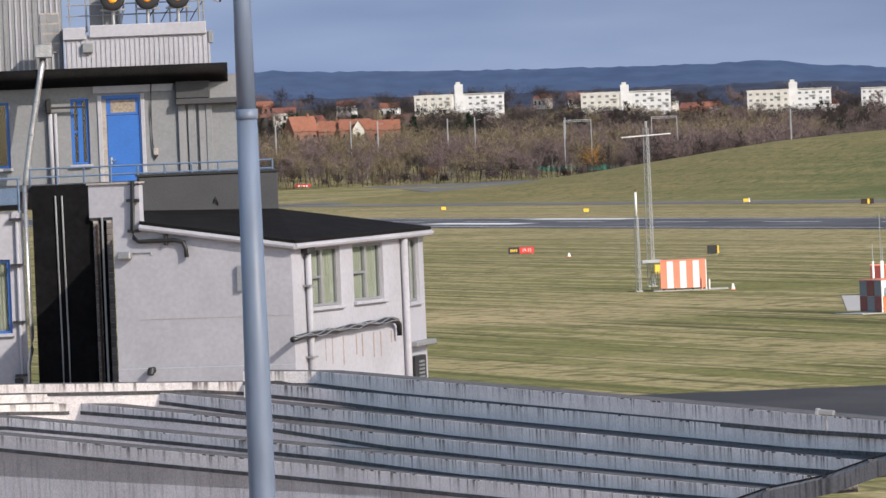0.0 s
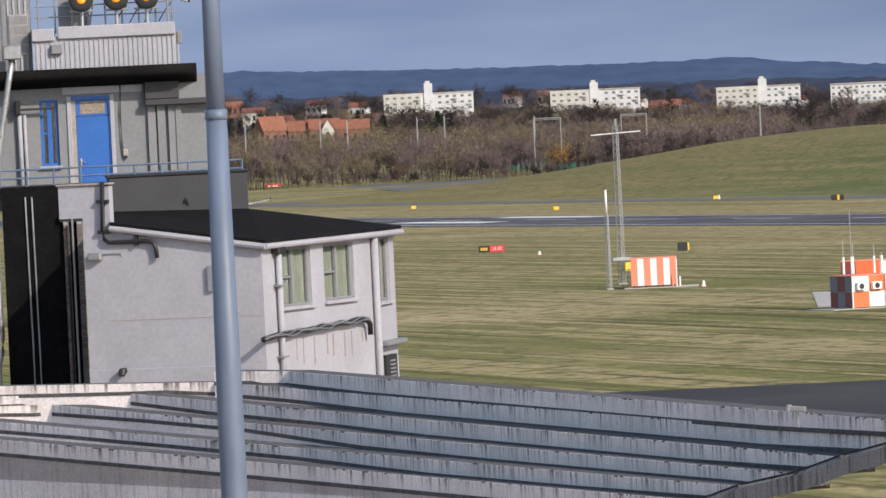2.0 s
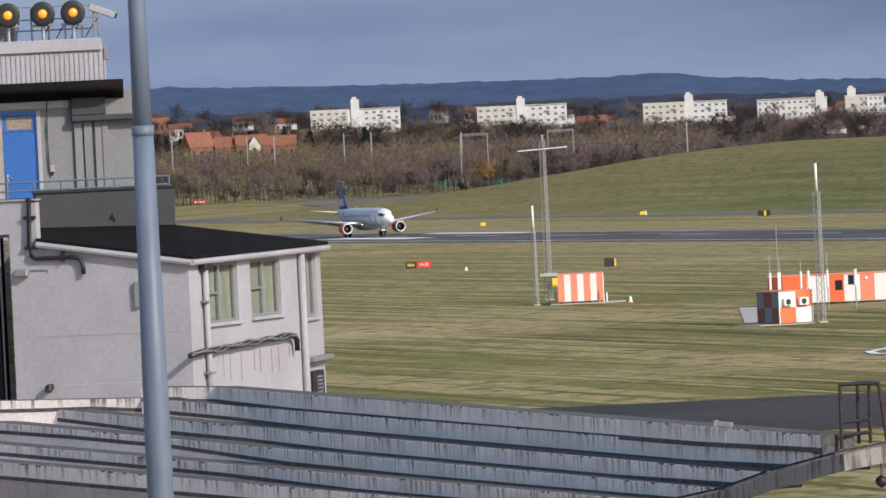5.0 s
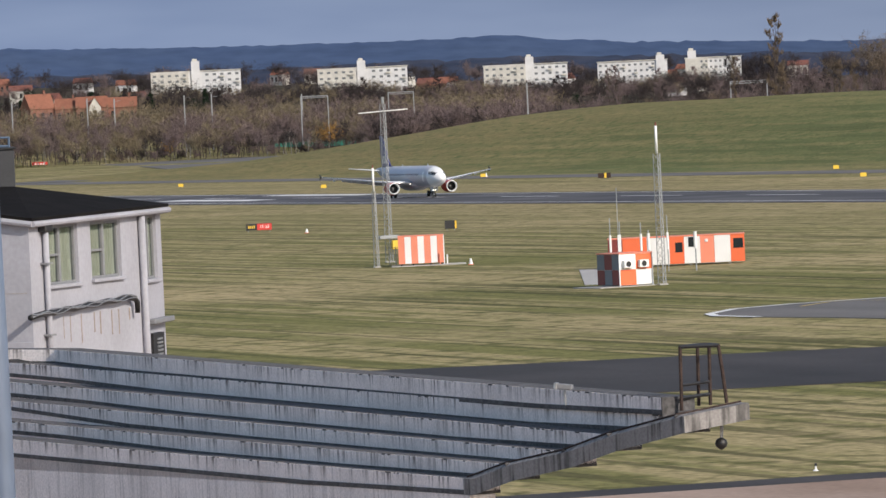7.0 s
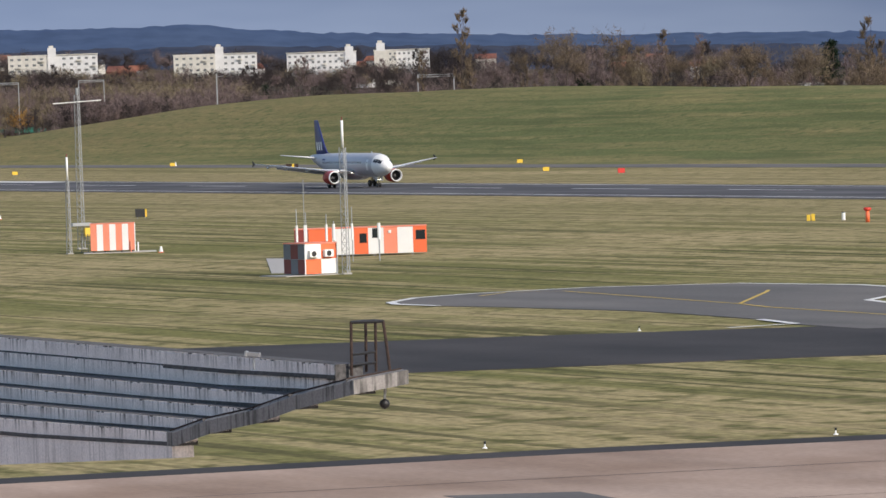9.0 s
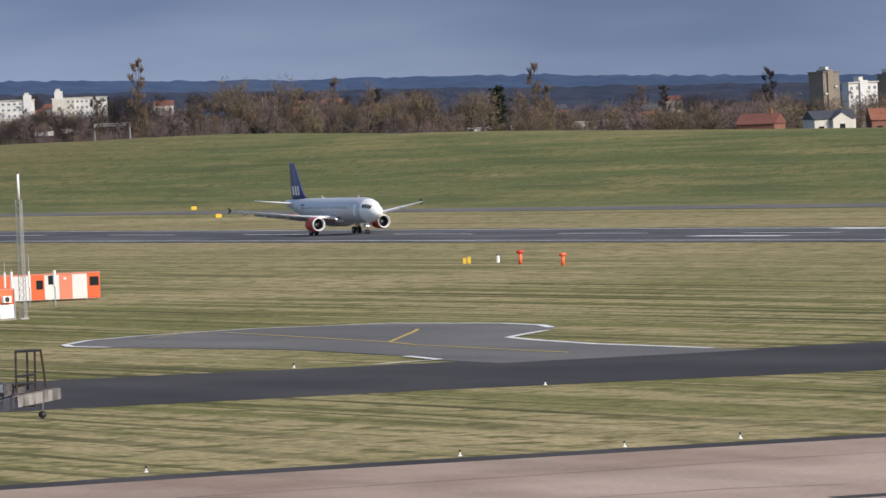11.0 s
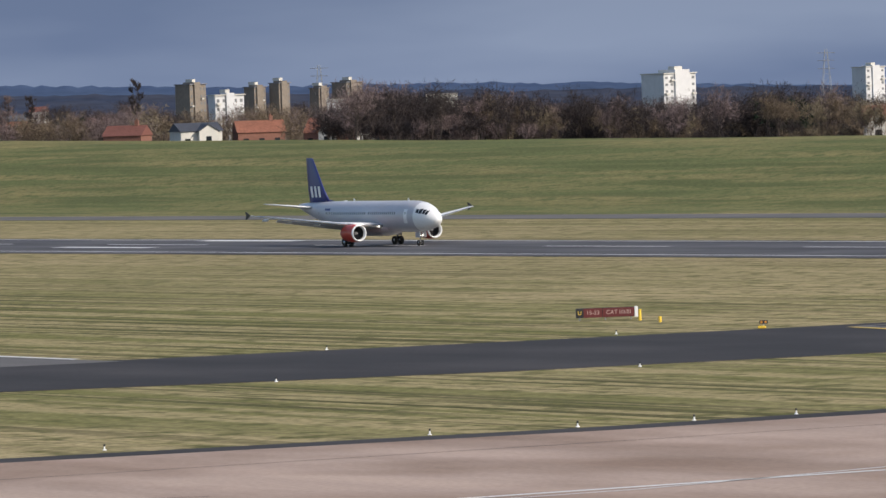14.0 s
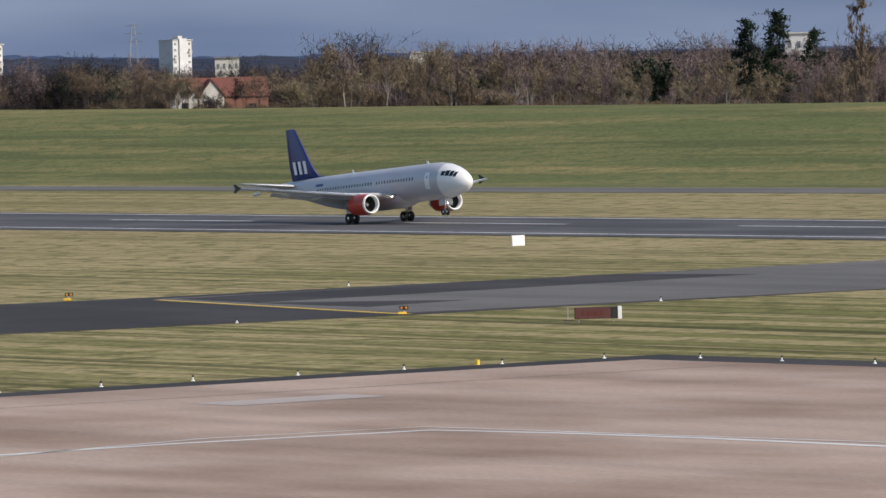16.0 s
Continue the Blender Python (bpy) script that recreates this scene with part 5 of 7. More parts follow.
# ---- sky and distance ----
def sky_backdrop():
    m = bpy.data.materials.new("cloud_bank")
    m.use_nodes = True
    n, l = m.node_tree.nodes, m.node_tree.links
    n.remove(n["Principled BSDF"])
    em = n.new("ShaderNodeEmission")
    g = n.new("ShaderNodeTexCoord")
    mp = n.new("ShaderNodeMapping")
    mp.inputs["Scale"].default_value = (0.0022, 0.0022, 0.011)
    l.new(g.outputs["Object"], mp.inputs["Vector"])
    t = n.new("ShaderNodeTexNoise")
    t.inputs["Scale"].default_value, t.inputs["Detail"].default_value, t.inputs["Roughness"].default_value = 1.0, 4, 0.45
    l.new(mp.outputs[0], t.inputs["Vector"])
    r = n.new("ShaderNodeValToRGB")
    r.color_ramp.elements[0].position, r.color_ramp.elements[0].color = 0.36, (0.132, 0.176, 0.285, 1)
    r.color_ramp.elements[1].position, r.color_ramp.elements[1].color = 0.66, (0.222, 0.272, 0.385, 1)
    l.new(t.outputs["Fac"], r.inputs[0])
    sep = n.new("ShaderNodeSeparateXYZ")
    l.new(g.outputs["Object"], sep.inputs[0])
    mr = n.new("ShaderNodeMapRange")
    mr.inputs["From Min"].default_value, mr.inputs["From Max"].default_value = 30, 210
    mr.inputs["To Min"].default_value, mr.inputs["To Max"].default_value = 1.12, 0.88
    l.new(sep.outputs["Z"], mr.inputs["Value"])
    l.new(r.outputs[0], em.inputs["Color"])
    side, both = n.new("ShaderNodeMapRange"), n.new("ShaderNodeMath")
    side.inputs["From Min"].default_value, side.inputs["From Max"].default_value = -600, 150
    side.inputs["To Min"].default_value, side.inputs["To Max"].default_value = 1.35, 1.0
    l.new(sep.outputs["X"], side.inputs["Value"])
    both.operation = "MULTIPLY"
    l.new(mr.outputs[0], both.inputs[0])
    l.new(side.outputs[0], both.inputs[1])
    l.new(both.outputs[0], em.inputs["Strength"])
    l.new(em.outputs[0], n["Material Output"].inputs["Surface"])
    bm = bmesh.new()
    rows = [[bm.verts.new((4850 * math.sin(radians(a)), 4850 * math.cos(radians(a)), z)) for a in range(-34, 45, 2)] for z in (-60, 900)]
    for i in range(len(rows[0]) - 1):
        bm.faces.new((rows[0][i], rows[0][i + 1], rows[1][i + 1], rows[1][i]))
    ob = obj("backdrop_sky", bm, m, None, "blue-grey cloud bank behind the hills", kind="structure", category="sky")


sky_backdrop()
# distance haze is put into the blue of both hill colours
HILL_HAZE = mat("distant_hill_haze_blue", (0.058, 0.088, 0.160), 0.95, var=0.10, scale=40, fine=0.05, second=(0.064, 0.094, 0.162), spec=0.0)
HILL_NEAR_HAZE = mat("far_wooded_slope_hazed", (0.042, 0.054, 0.086), 0.95, var=0.15, scale=30, fine=0.06, second=(0.055, 0.062, 0.086), spec=0.0)


def ridge(name, r, table, material, label, rough, seed):
    """A wooded ridge with a tree-fringed crest; table of (x, crest height)."""
    rng = random.Random(seed)
    bm = bmesh.new()
    xs = []
    x = table[0][0]
    while x < table[-1][0]:
        xs.append(x)
        x += 5
    rows = [[], [], []]
    for i, x in enumerate(xs):
        z = lerp_table(table, x)
        y = math.sqrt(r * r - x * x)
        f = rough * (noise.noise(Vector((x * 0.03, seed, 0))) + 0.7 * noise.noise(Vector((x * 0.13, seed, 3)))) + rng.uniform(0, rough * 0.7)
        rows[0].append(bm.verts.new((x * 0.93, y * 0.93, -5)))
        rows[1].append(bm.verts.new((x * 0.985, y * 0.985, z * 0.78)))
        rows[2].append(bm.verts.new((x, y, z + f)))
    for a, b in zip(rows, rows[1:]):
        for i in range(len(xs) - 1):
            bm.faces.new((a[i], a[i + 1], b[i + 1], b[i]))
    bmesh.ops.recalc_face_normals(bm, faces=bm.faces)
    obj(name, bm, material, None, label, True, kind="structure", category="hills")


ridge("backdrop_hill_1", 4700, ((-1500, 70), (-650, 66), (-530, 62), (-410, 60), (-314, 60), (-234, 52), (-31, 44), (99, 42), (351, 31), (498, 29), (628, 25), (779, 18), (1200, 14), (1900, 12)), HILL_HAZE,
      "long wooded ridge on the skyline, coloured haze blue", 1.3, 5)
ridge("backdrop_hill_2", 4250, ((-1400, 46), (-560, 44), (-470, 42), (-300, 43), (-200, 40), (0, 34), (150, 30), (330, 25), (480, 22), (640, 19), (900, 14), (1700, 10)), HILL_NEAR_HAZE,
      "dark blue-brown wooded slope below the ridge, haze in its colour", 1.6, 9)


# ---- trees ----
BARK_BROWN = mat("winter_bark", (0.085, 0.068, 0.060), 0.95, var=0.2, scale=2, fine=2, island=0.3, spec=0.1)
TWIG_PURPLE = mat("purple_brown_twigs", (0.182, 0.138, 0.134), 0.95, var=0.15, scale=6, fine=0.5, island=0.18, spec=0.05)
TWIG_OLIVE = mat("olive_tan_twigs", (0.215, 0.175, 0.115), 0.95, var=0.15, scale=6, fine=0.5, island=0.18, spec=0.05)
TWIG_ORANGE = mat("orange_willow_twigs", (0.34, 0.19, 0.052), 0.95, var=0.15, scale=4, fine=0.5, island=0.3, spec=0.05)
TWIG_DARK = mat("dark_winter_twigs", (0.050, 0.042, 0.042), 0.95, var=0.15, scale=6, fine=0.5, island=0.18, spec=0.05)
TWIG_TAN = mat("pale_tan_twigs", (0.170, 0.130, 0.090), 0.95, var=0.15, scale=6, fine=0.5, island=0.18, spec=0.05)
BIRCH_BARK = mat("white_birch_bark", (0.30, 0.28, 0.25), 0.9, var=0.2, scale=1, fine=3, spec=0.1)
NEEDLES = mat("dark_conifer_needles", (0.020, 0.032, 0.020), 0.95, var=0.25, scale=3, fine=1, island=0.4, spec=0.05)
LEAVES = mat("evergreen_leaves", (0.045, 0.062, 0.022), 0.95, var=0.25, scale=3, fine=1, island=0.4, spec=0.05)


def tree_shape(seed, height, width, base=0.22, mains=12, subs=6, twigs=14, twig_len=1.25, twig_w=0.05, trunk_r=0.16, lean=0.35, kind="round"):
    """Vertices, triangles and material slots (0 bark, 1 crown) of one tree standing on the origin."""
    rng = np.random.RandomState(seed)
    V, Fc, M = [], [], []

    def rod(p, q, ra, rb):
        d = q - p
        ln = np.linalg.norm(d)
        if ln < 1e-6:
            return
        d = d / ln
        s = np.cross(d, (0.3, 0.9, 0.1))
        s = s / np.linalg.norm(s)
        u = np.cross(s, d)
        i = len(V)
        for c, r in ((p, ra), (q, rb)):
            for k in range(3):
                a = 2 * math.pi * k / 3
                V.append(c + r * (math.cos(a) * s + math.sin(a) * u))
        for k in range(3):
            a, b = i + k, i + (k + 1) % 3
            Fc.extend(((a, b, b + 3), (a, b + 3, a + 3)))
            M.extend((0, 0))

    def leaf(p, d, w):
        s = np.cross(d, rng.normal(size=3))
        s = s / (np.linalg.norm(s) + 1e-9) * w
        i = len(V)
        V.extend((p - s, p + s, p + d))
        Fc.append((i, i + 1, i + 2))
        M.append(1)

    trunk_top = np.array((rng.normal(0, 0.03) * height, rng.normal(0, 0.03) * height, height * (0.55 if kind == "round" else 0.93)))
    root = np.zeros(3)
    mid = trunk_top * 0.5 + np.array((rng.normal(0, 0.02) * height, rng.normal(0, 0.02) * height, 0))
    rod(root, mid, trunk_r, trunk_r * 0.75)
    rod(mid, trunk_top, trunk_r * 0.75, trunk_r * 0.35)
    for i in range(mains):
        if kind == "round":
            a = rng.uniform(0, 2 * math.pi)
            rad = width * 0.5 * math.sqrt(rng.uniform(0.1, 1)) * 0.75
            zz = height * (base + (1 - base) * rng.uniform(0.35, 0.92) * (1 - 0.35 * (rad / (width * 0.5)) ** 2))
            start = mid + (trunk_top - mid) * rng.uniform(-0.3, 1)
        else:
            k = (i + rng.uniform(0, 1)) / mains
            a = rng.uniform(0, 2 * math.pi)
            prof = (1 - k) ** 0.8 if kind == "cone" else math.sin(math.pi * (0.12 + 0.85 * k)) ** 0.6
            if kind == "pine":
                prof = 0.4 + 0.6 * rng.uniform()
                k = 0.45 + 0.55 * k
            rad = width * 0.5 * prof * rng.uniform(0.65, 1.0)
            zz = height * (base + (1 - base) * k) + (0.5 * rad if kind == "column" else -0.15 * rad)
            start = np.array((0, 0, max(height * (base + (1 - base) * k) - (rad * 1.4 if kind == "column" else -0.05), 0.3)))
        end = np.array((rad * math.cos(a), rad * math.sin(a), min(zz, height * 0.97)))
        knee = start + (end - start) * 0.5 + rng.normal(0, 0.04 * width, 3)
        rod(start, knee, trunk_r * 0.4, trunk_r * 0.28)
        rod(knee, end, trunk_r * 0.28, trunk_r * 0.14)
        for j in range(subs):
            t0 = rng.uniform(0.2, 1.0)
            p = knee + (end - knee) * t0
            spread = width * (0.20 if kind == "round" else 0.12)
            q = p + rng.normal(0, spread, 3) * np.array((1, 1, 0.55)) + np.array((0, 0, spread * (0.8 if kind in ("round", "column") else 0)))
            q[2] = min(max(q[2], height * base * 0.6), height)
            rod(p, q, trunk_r * 0.13, trunk_r * 0.06)
            for _ in range(twigs):
                t1 = rng.uniform(0.1, 1.0)
                b = p + (q - p) * t1 + rng.normal(0, 0.12 * spread, 3)
                d = rng.normal(0, 1, 3) + np.array((0, 0, lean * 2))
                d = d / np.linalg.norm(d) * twig_len * rng.uniform(0.5, 1.2)
                leaf(b, d, twig_w)
    return np.array(V), np.array(Fc), np.array(M)


def tree_parts(V, Fc, M, mats):
    """Two meshes of a tree, trunk and crown."""
    out = []
    for slot, nm in ((0, "trunk"), (1, "crown")):
        f = Fc[M == slot]
        used, inv = np.unique(f, return_inverse=True)
        me = bpy.data.meshes.new(nm)
        me.from_pydata(V[used].tolist(), [], inv.reshape(-1, 3).tolist())
        me.materials.append(mats[slot])
        out.append((nm, me))
    return out


SHAPES = {}


def shape(key):
    if key not in SHAPES:
        name, seed = key
        g = {"round": dict(height=14, width=10, mains=13, subs=6, twigs=14), "wide": dict(height=13, width=15, mains=18, subs=8, twigs=15, twig_w=0.045),
             "shrub": dict(height=6, width=7, base=0.03, mains=12, subs=6, twigs=13, twig_len=1.0, trunk_r=0.08),
             "birch": dict(height=13, width=5, mains=10, subs=5, twigs=11, trunk_r=0.16, base=0.3),
             "pole": dict(height=15, width=4.2, mains=9, subs=5, twigs=10, trunk_r=0.12, base=0.25),
             "poplar": dict(height=22, width=5.5, mains=30, subs=6, twigs=11, base=0.08, kind="column", lean=1.4, twig_len=1.1, twig_w=0.075),
             "cone": dict(height=13, width=5.5, mains=44, subs=5, twigs=12, base=0.04, kind="cone", twig_len=0.8, twig_w=0.11, lean=-0.1),
             "pine": dict(height=17, width=9, mains=34, subs=6, twigs=18, base=0.15, kind="cone", twig_len=0.8, twig_w=0.10, lean=0.1),
             "evergreen": dict(height=7, width=7, base=0.02, mains=16, subs=7, twigs=16, twig_len=0.7, twig_w=0.10, trunk_r=0.12)}[name]
        SHAPES[key] = tree_shape(seed, **g)
    return SHAPES[key]


def wood(name, label, places, mats, category="woodland"):
    """Far woods as one mesh: places of (shape key, x, y, z, scale, turn, crown slot)."""
    vs, fs, ms, off = [], [], [], 0
    for key, x, y, z, sc, turn, slot in places:
        V, Fc, M = shape(key)
        c, s = math.cos(turn), math.sin(turn)
        R = np.array(((c, -s, 0), (s, c, 0), (0, 0, 1)))
        vs.append(V @ R.T * sc + np.array((x, y, z)))
        fs.append(Fc + off)
        ms.append(np.where(M == 1, slot, 0 if key[0] != "birch" else 1))
        off += len(V)
    V, F_, M = np.concatenate(vs), np.concatenate(fs), np.concatenate(ms)
    me = bpy.data.meshes.new(name)
    me.vertices.add(len(V))
    me.vertices.foreach_set("co", V.astype(np.float32).ravel())
    me.loops.add(len(F_) * 3)
    me.loops.foreach_set("vertex_index", F_.astype(np.int32).ravel())
    me.polygons.add(len(F_))
    me.polygons.foreach_set("loop_start", np.arange(0, len(F_) * 3, 3, dtype=np.int32))
    for m in mats:
        me.materials.append(m)
    me.polygons.foreach_set("material_index", M.astype(np.int32))
    me.update(calc_edges=True)
    return tagged(new(name, me), label, category, "", "stuff")


def polar(eye, az, r):
    return eye[0] + r * math.sin(radians(az)), eye[1] + r * math.cos(radians(az))


WOOD_MATS = [BARK_BROWN, BIRCH_BARK, TWIG_PURPLE, TWIG_OLIVE, TWIG_ORANGE, TWIG_DARK, TWIG_TAN, NEEDLES, LEAVES]
PURPLE, OLIVE, ORNG, DARK, TAN, NEEDLE, LEAF = 2, 3, 4, 5, 6, 7, 8


def band(rng, eye, az0, az1, r0, r1, count, keys, slots, s0, s1, sink=0.3):
    out = []
    for i in range(count):
        az = az0 + (az1 - az0) * (i + rng.random()) / count
        r = rng.uniform(r0, r1)
        x, y = polar(eye, az, r)
        tree = ((rng.choice(keys), rng.randrange(4)), x, y, ground_height(x, y) - sink, rng.uniform(s0, s1), rng.uniform(0, 6.3), rng.choice(slots))
        if Vector((x, y, 0)).dot(N) + D < -258:      # none on the airfield's side of the bank
            out.append(tree)
    return out


def build_woods():
    rng = random.Random(11)
    A, B = EYE_A, EYE_B
    # wood beyond the far taxiway
    p = band(rng, A, -9.2, -3.4, 2660, 2760, 150, ["round"], [OLIVE, OLIVE, PURPLE], 1.15, 1.5)
    p += band(rng, A, -9.2, -3.6, 2600, 2660, 160, ["round", "pole"], [PURPLE, PURPLE, OLIVE], 1.0, 1.3)
    p += band(rng, A, -9.2, -4.4, 2555, 2600, 170, ["birch", "shrub", "round", "round"], [PURPLE, PURPLE, DARK, OLIVE], 0.7, 1.0)
    p += band(rng, A, -5.0, -3.0, 2330, 2500, 100, ["pole", "round"], [PURPLE, DARK, PURPLE], 0.95, 1.3)
    p += band(rng, A, -4.2, -0.4, 2150, 2350, 110, ["round", "pole"], [PURPLE, DARK, OLIVE], 0.62, 0.88)
    wood("near_woodland", "bare purple-brown and olive winter woodland with birches", p, WOOD_MATS)
    # trees round the houses and flats
    p = band(rng, A, -9.5, 0.9, 2900, 3330, 170, ["round", "wide", "round", "poplar"], [DARK, DARK, DARK, PURPLE], 0.6, 1.0)
    p += band(rng, A, -9.5, -6.2, 3000, 3400, 90, ["cone", "round", "evergreen"], [NEEDLE, DARK, DARK], 0.8, 1.3)
    p += band(rng, A, -7.2, -1.4, 3230, 3400, 170, ["round", "wide"], [OLIVE, DARK, PURPLE, DARK], 0.8, 1.1)
    p += band(rng, A, -9.5, 0.9, 3500, 4100, 190, ["round", "wide"], [DARK, DARK, PURPLE], 0.7, 1.2)
    wood("suburb_woodland", "dark bare trees among suburban blocks of flats", p, WOOD_MATS)
    # line of trees behind the grass bank
    p = band(rng, B, -2.6, 5.2, 1720, 1900, 95, ["round", "wide", "round", "pole"], [TAN, PURPLE, TAN, OLIVE], 0.55, 1.2)
    p += band(rng, B, -2.6, 5.2, 1900, 2250, 80, ["round", "wide", "poplar"], [PURPLE, DARK, TAN], 0.85, 1.15)
    p += band(rng, B, -2.6, 5.6, 2500, 3600, 170, ["round", "wide"], [DARK, PURPLE], 0.8, 1.25)
    p += band(rng, B, 5.3, 8.9, 1480, 1600, 120, ["round", "pole", "wide"], [DARK, DARK, PURPLE], 0.88, 1.1)
    p += band(rng, B, 5.5, 9.2, 1420, 1480, 110, ["shrub", "round", "round"], [DARK, PURPLE, DARK], 0.75, 1.05)
    p += band(rng, B, 8.6, 12.6, 1380, 1560, 110, ["round", "wide"], [DARK, DARK, PURPLE], 0.85, 1.15)
    p += band(rng, B, 6.6, 9.0, 1425, 1470, 60, ["shrub", "pole", "round"], [TAN, TAN, OLIVE, DARK], 0.6, 0.8)
    p += band(rng, B, 9.0, 11.6, 1310, 1360, 70, ["shrub", "pole", "round"], [TAN, TAN, OLIVE, DARK], 0.6, 0.8)
    wood("bank_treeline", "mixed bare trees and scrub behind the grass bank", p, WOOD_MATS)
    p = band(rng, B, 11.0, 17.8, 1270, 1350, 170, ["round", "pole", "shrub"], [PURPLE, TAN, OLIVE, PURPLE], 0.85, 1.15)
    p += band(rng, B, 10.8, 17.8, 1225, 1275, 190, ["pole", "shrub", "shrub", "birch"], [TAN, OLIVE, PURPLE, TAN], 0.65, 0.95)
    p += band(rng, B, 12.3, 17.8, 1350, 1440, 90, ["round", "wide"], [DARK, PURPLE], 1.0, 1.4)
    wood("scrub_woodland", "russet and tan winter scrub with birches", p, WOOD_MATS)


build_woods()


def single_tree(kind, seed, eye, az, r, height, crown, bark, name, label, group="", slim=1.0):
    V, Fc, M = shape((kind, seed))
    x, y = polar(eye, az, r)
    k = height / V[:, 2].max()
    e = thing(name, Matrix.Translation((x, y, ground_height(x, y) - 0.2)), label, "tree", group)
    for nm, me in tree_parts(V * np.array((k * slim, k * slim, k)), Fc, M, [bark, crown]):
        o = new(nm, me)
        o.parent = e
    return e


for i, (az, r, h, sl) in enumerate(((1.73, 1900, 28.5, 0.6), (1.85, 1905, 22, 0.65), (0.05, 1850, 21, 0.65), (0.35, 1870, 20, 0.7), (-0.25, 1900, 20.5, 0.7), (-1.95, 1950, 16, 0.6), (-1.55, 1950, 16, 0.6), (-1.1, 1950, 17, 0.6), (-0.98, 1950, 16.5, 0.6), (0.75, 1880, 19.5, 0.7))):
    single_tree("poplar", i % 4, EYE_B, az, r, h, TWIG_TAN, BARK_BROWN, "poplar_tree", "tall narrow bare poplar behind the bank", "poplars", sl * 1.35)
for az, r, h in ((1.42, 1800, 19.5), (-0.62, 1900, 14), (3.25, 2100, 15)):
    single_tree("cone", 1, EYE_B, az, r, h, NEEDLES, BARK_BROWN, "conifer_tree", "dark green conical conifer behind the bank", "conifers", 1.15)
single_tree("wide", 2, EYE_B, 11.4, 1330, 20.5, TWIG_DARK, BARK_BROWN, "oak_tree", "broad dark bare oak behind the bank")
for az, r, h, k in ((14.72, 1290, 22.0, 1), (14.98, 1285, 23.5, 2), (15.28, 1310, 20.0, 3)):
    single_tree("pine", k, EYE_B, az, r, h, NEEDLES, BARK_BROWN, "pine_tree", "tall dark green pine with ragged crown", "pines", 0.95)
single_tree("poplar", 2, EYE_B, 15.68, 1230, 25, TWIG_TAN, BARK_BROWN, "poplar_tree", "tall pale bare poplar among scrub", "", 0.9)
for az, r, h in ((13.85, 1300, 15.5), (12.35, 1320, 11.5), (9.2, 1380, 12)):
    single_tree("evergreen", 1, EYE_B, az, r, h, NEEDLES, BARK_BROWN, "evergreen_tree", "dark evergreen tree among bare scrub", "evergreens")
for az, r, h in ((-6.7, 2565, 9.5), (-5.35, 2480, 14.0)):
    single_tree("round", 1, EYE_A, az, r, h, TWIG_ORANGE, BARK_BROWN, "willow_tree", "orange-twigged bare willow at the wood edge", "willows")
for az, r, h, w in ((-3.25, 2700, 17, 1.0), (-3.4, 2700, 11, 1.0), (-5.05, 2900, 10, 1.3), (-7.9, 2750, 12, 1.2)):
    single_tree("cone", 2, EYE_A, az, r, h, NEEDLES, BARK_BROWN, "conifer_tree", "dark green conifer above the winter wood", "conifers", w)
for az, r, h in ((-8.08, 2800, 13), (-8.25, 2800, 12), (-7.95, 2800, 11)):
    single_tree("evergreen", 2, EYE_A, az, r, h, NEEDLES, BARK_BROWN, "evergreen_tree", "dark evergreen clump beside red roofs", "evergreens")

# ---- flats, towers and houses in the distance ----
FLAT_WHITE = mat("white_flats_render", (0.60, 0.60, 0.60), 0.8, var=0.06, scale=8, fine=0.5)
FLAT_CREAM = mat("cream_flats_panel", (0.55, 0.53, 0.48), 0.8, var=0.08, scale=6, fine=0.5)
BRICK_TAN = mat("tan_brick_tower", (0.22, 0.185, 0.15), 0.85, var=0.1, scale=5, fine=1)
FAR_WINDOW = mat("far_window_glass", (0.16, 0.17, 0.18), 0.3, var=0.1)
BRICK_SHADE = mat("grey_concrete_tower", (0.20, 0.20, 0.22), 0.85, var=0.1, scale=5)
TILE_RED = mat("red_clay_roof_tiles", (0.24, 0.095, 0.058), 0.85, var=0.15, scale=3, fine=1.5)
TILE_BROWN = mat("brown_red_roof_tiles", (0.17, 0.065, 0.048), 0.85, var=0.15, scale=3, fine=1.5)
SLATE = mat("dark_slate_roof", (0.055, 0.06, 0.075), 0.7, var=0.15, scale=3, fine=1.5)
HOUSE_BRICK = mat("red_house_brick", (0.22, 0.10, 0.07), 0.85, var=0.12, scale=2, fine=2)


def facing(x, y, z, eye, extra=0.0):
    """A pose whose local y points away from the eye."""
    return pose(x, y, z, 0, 0, -math.degrees(math.atan2(x - eye[0], y - eye[1])) + extra)


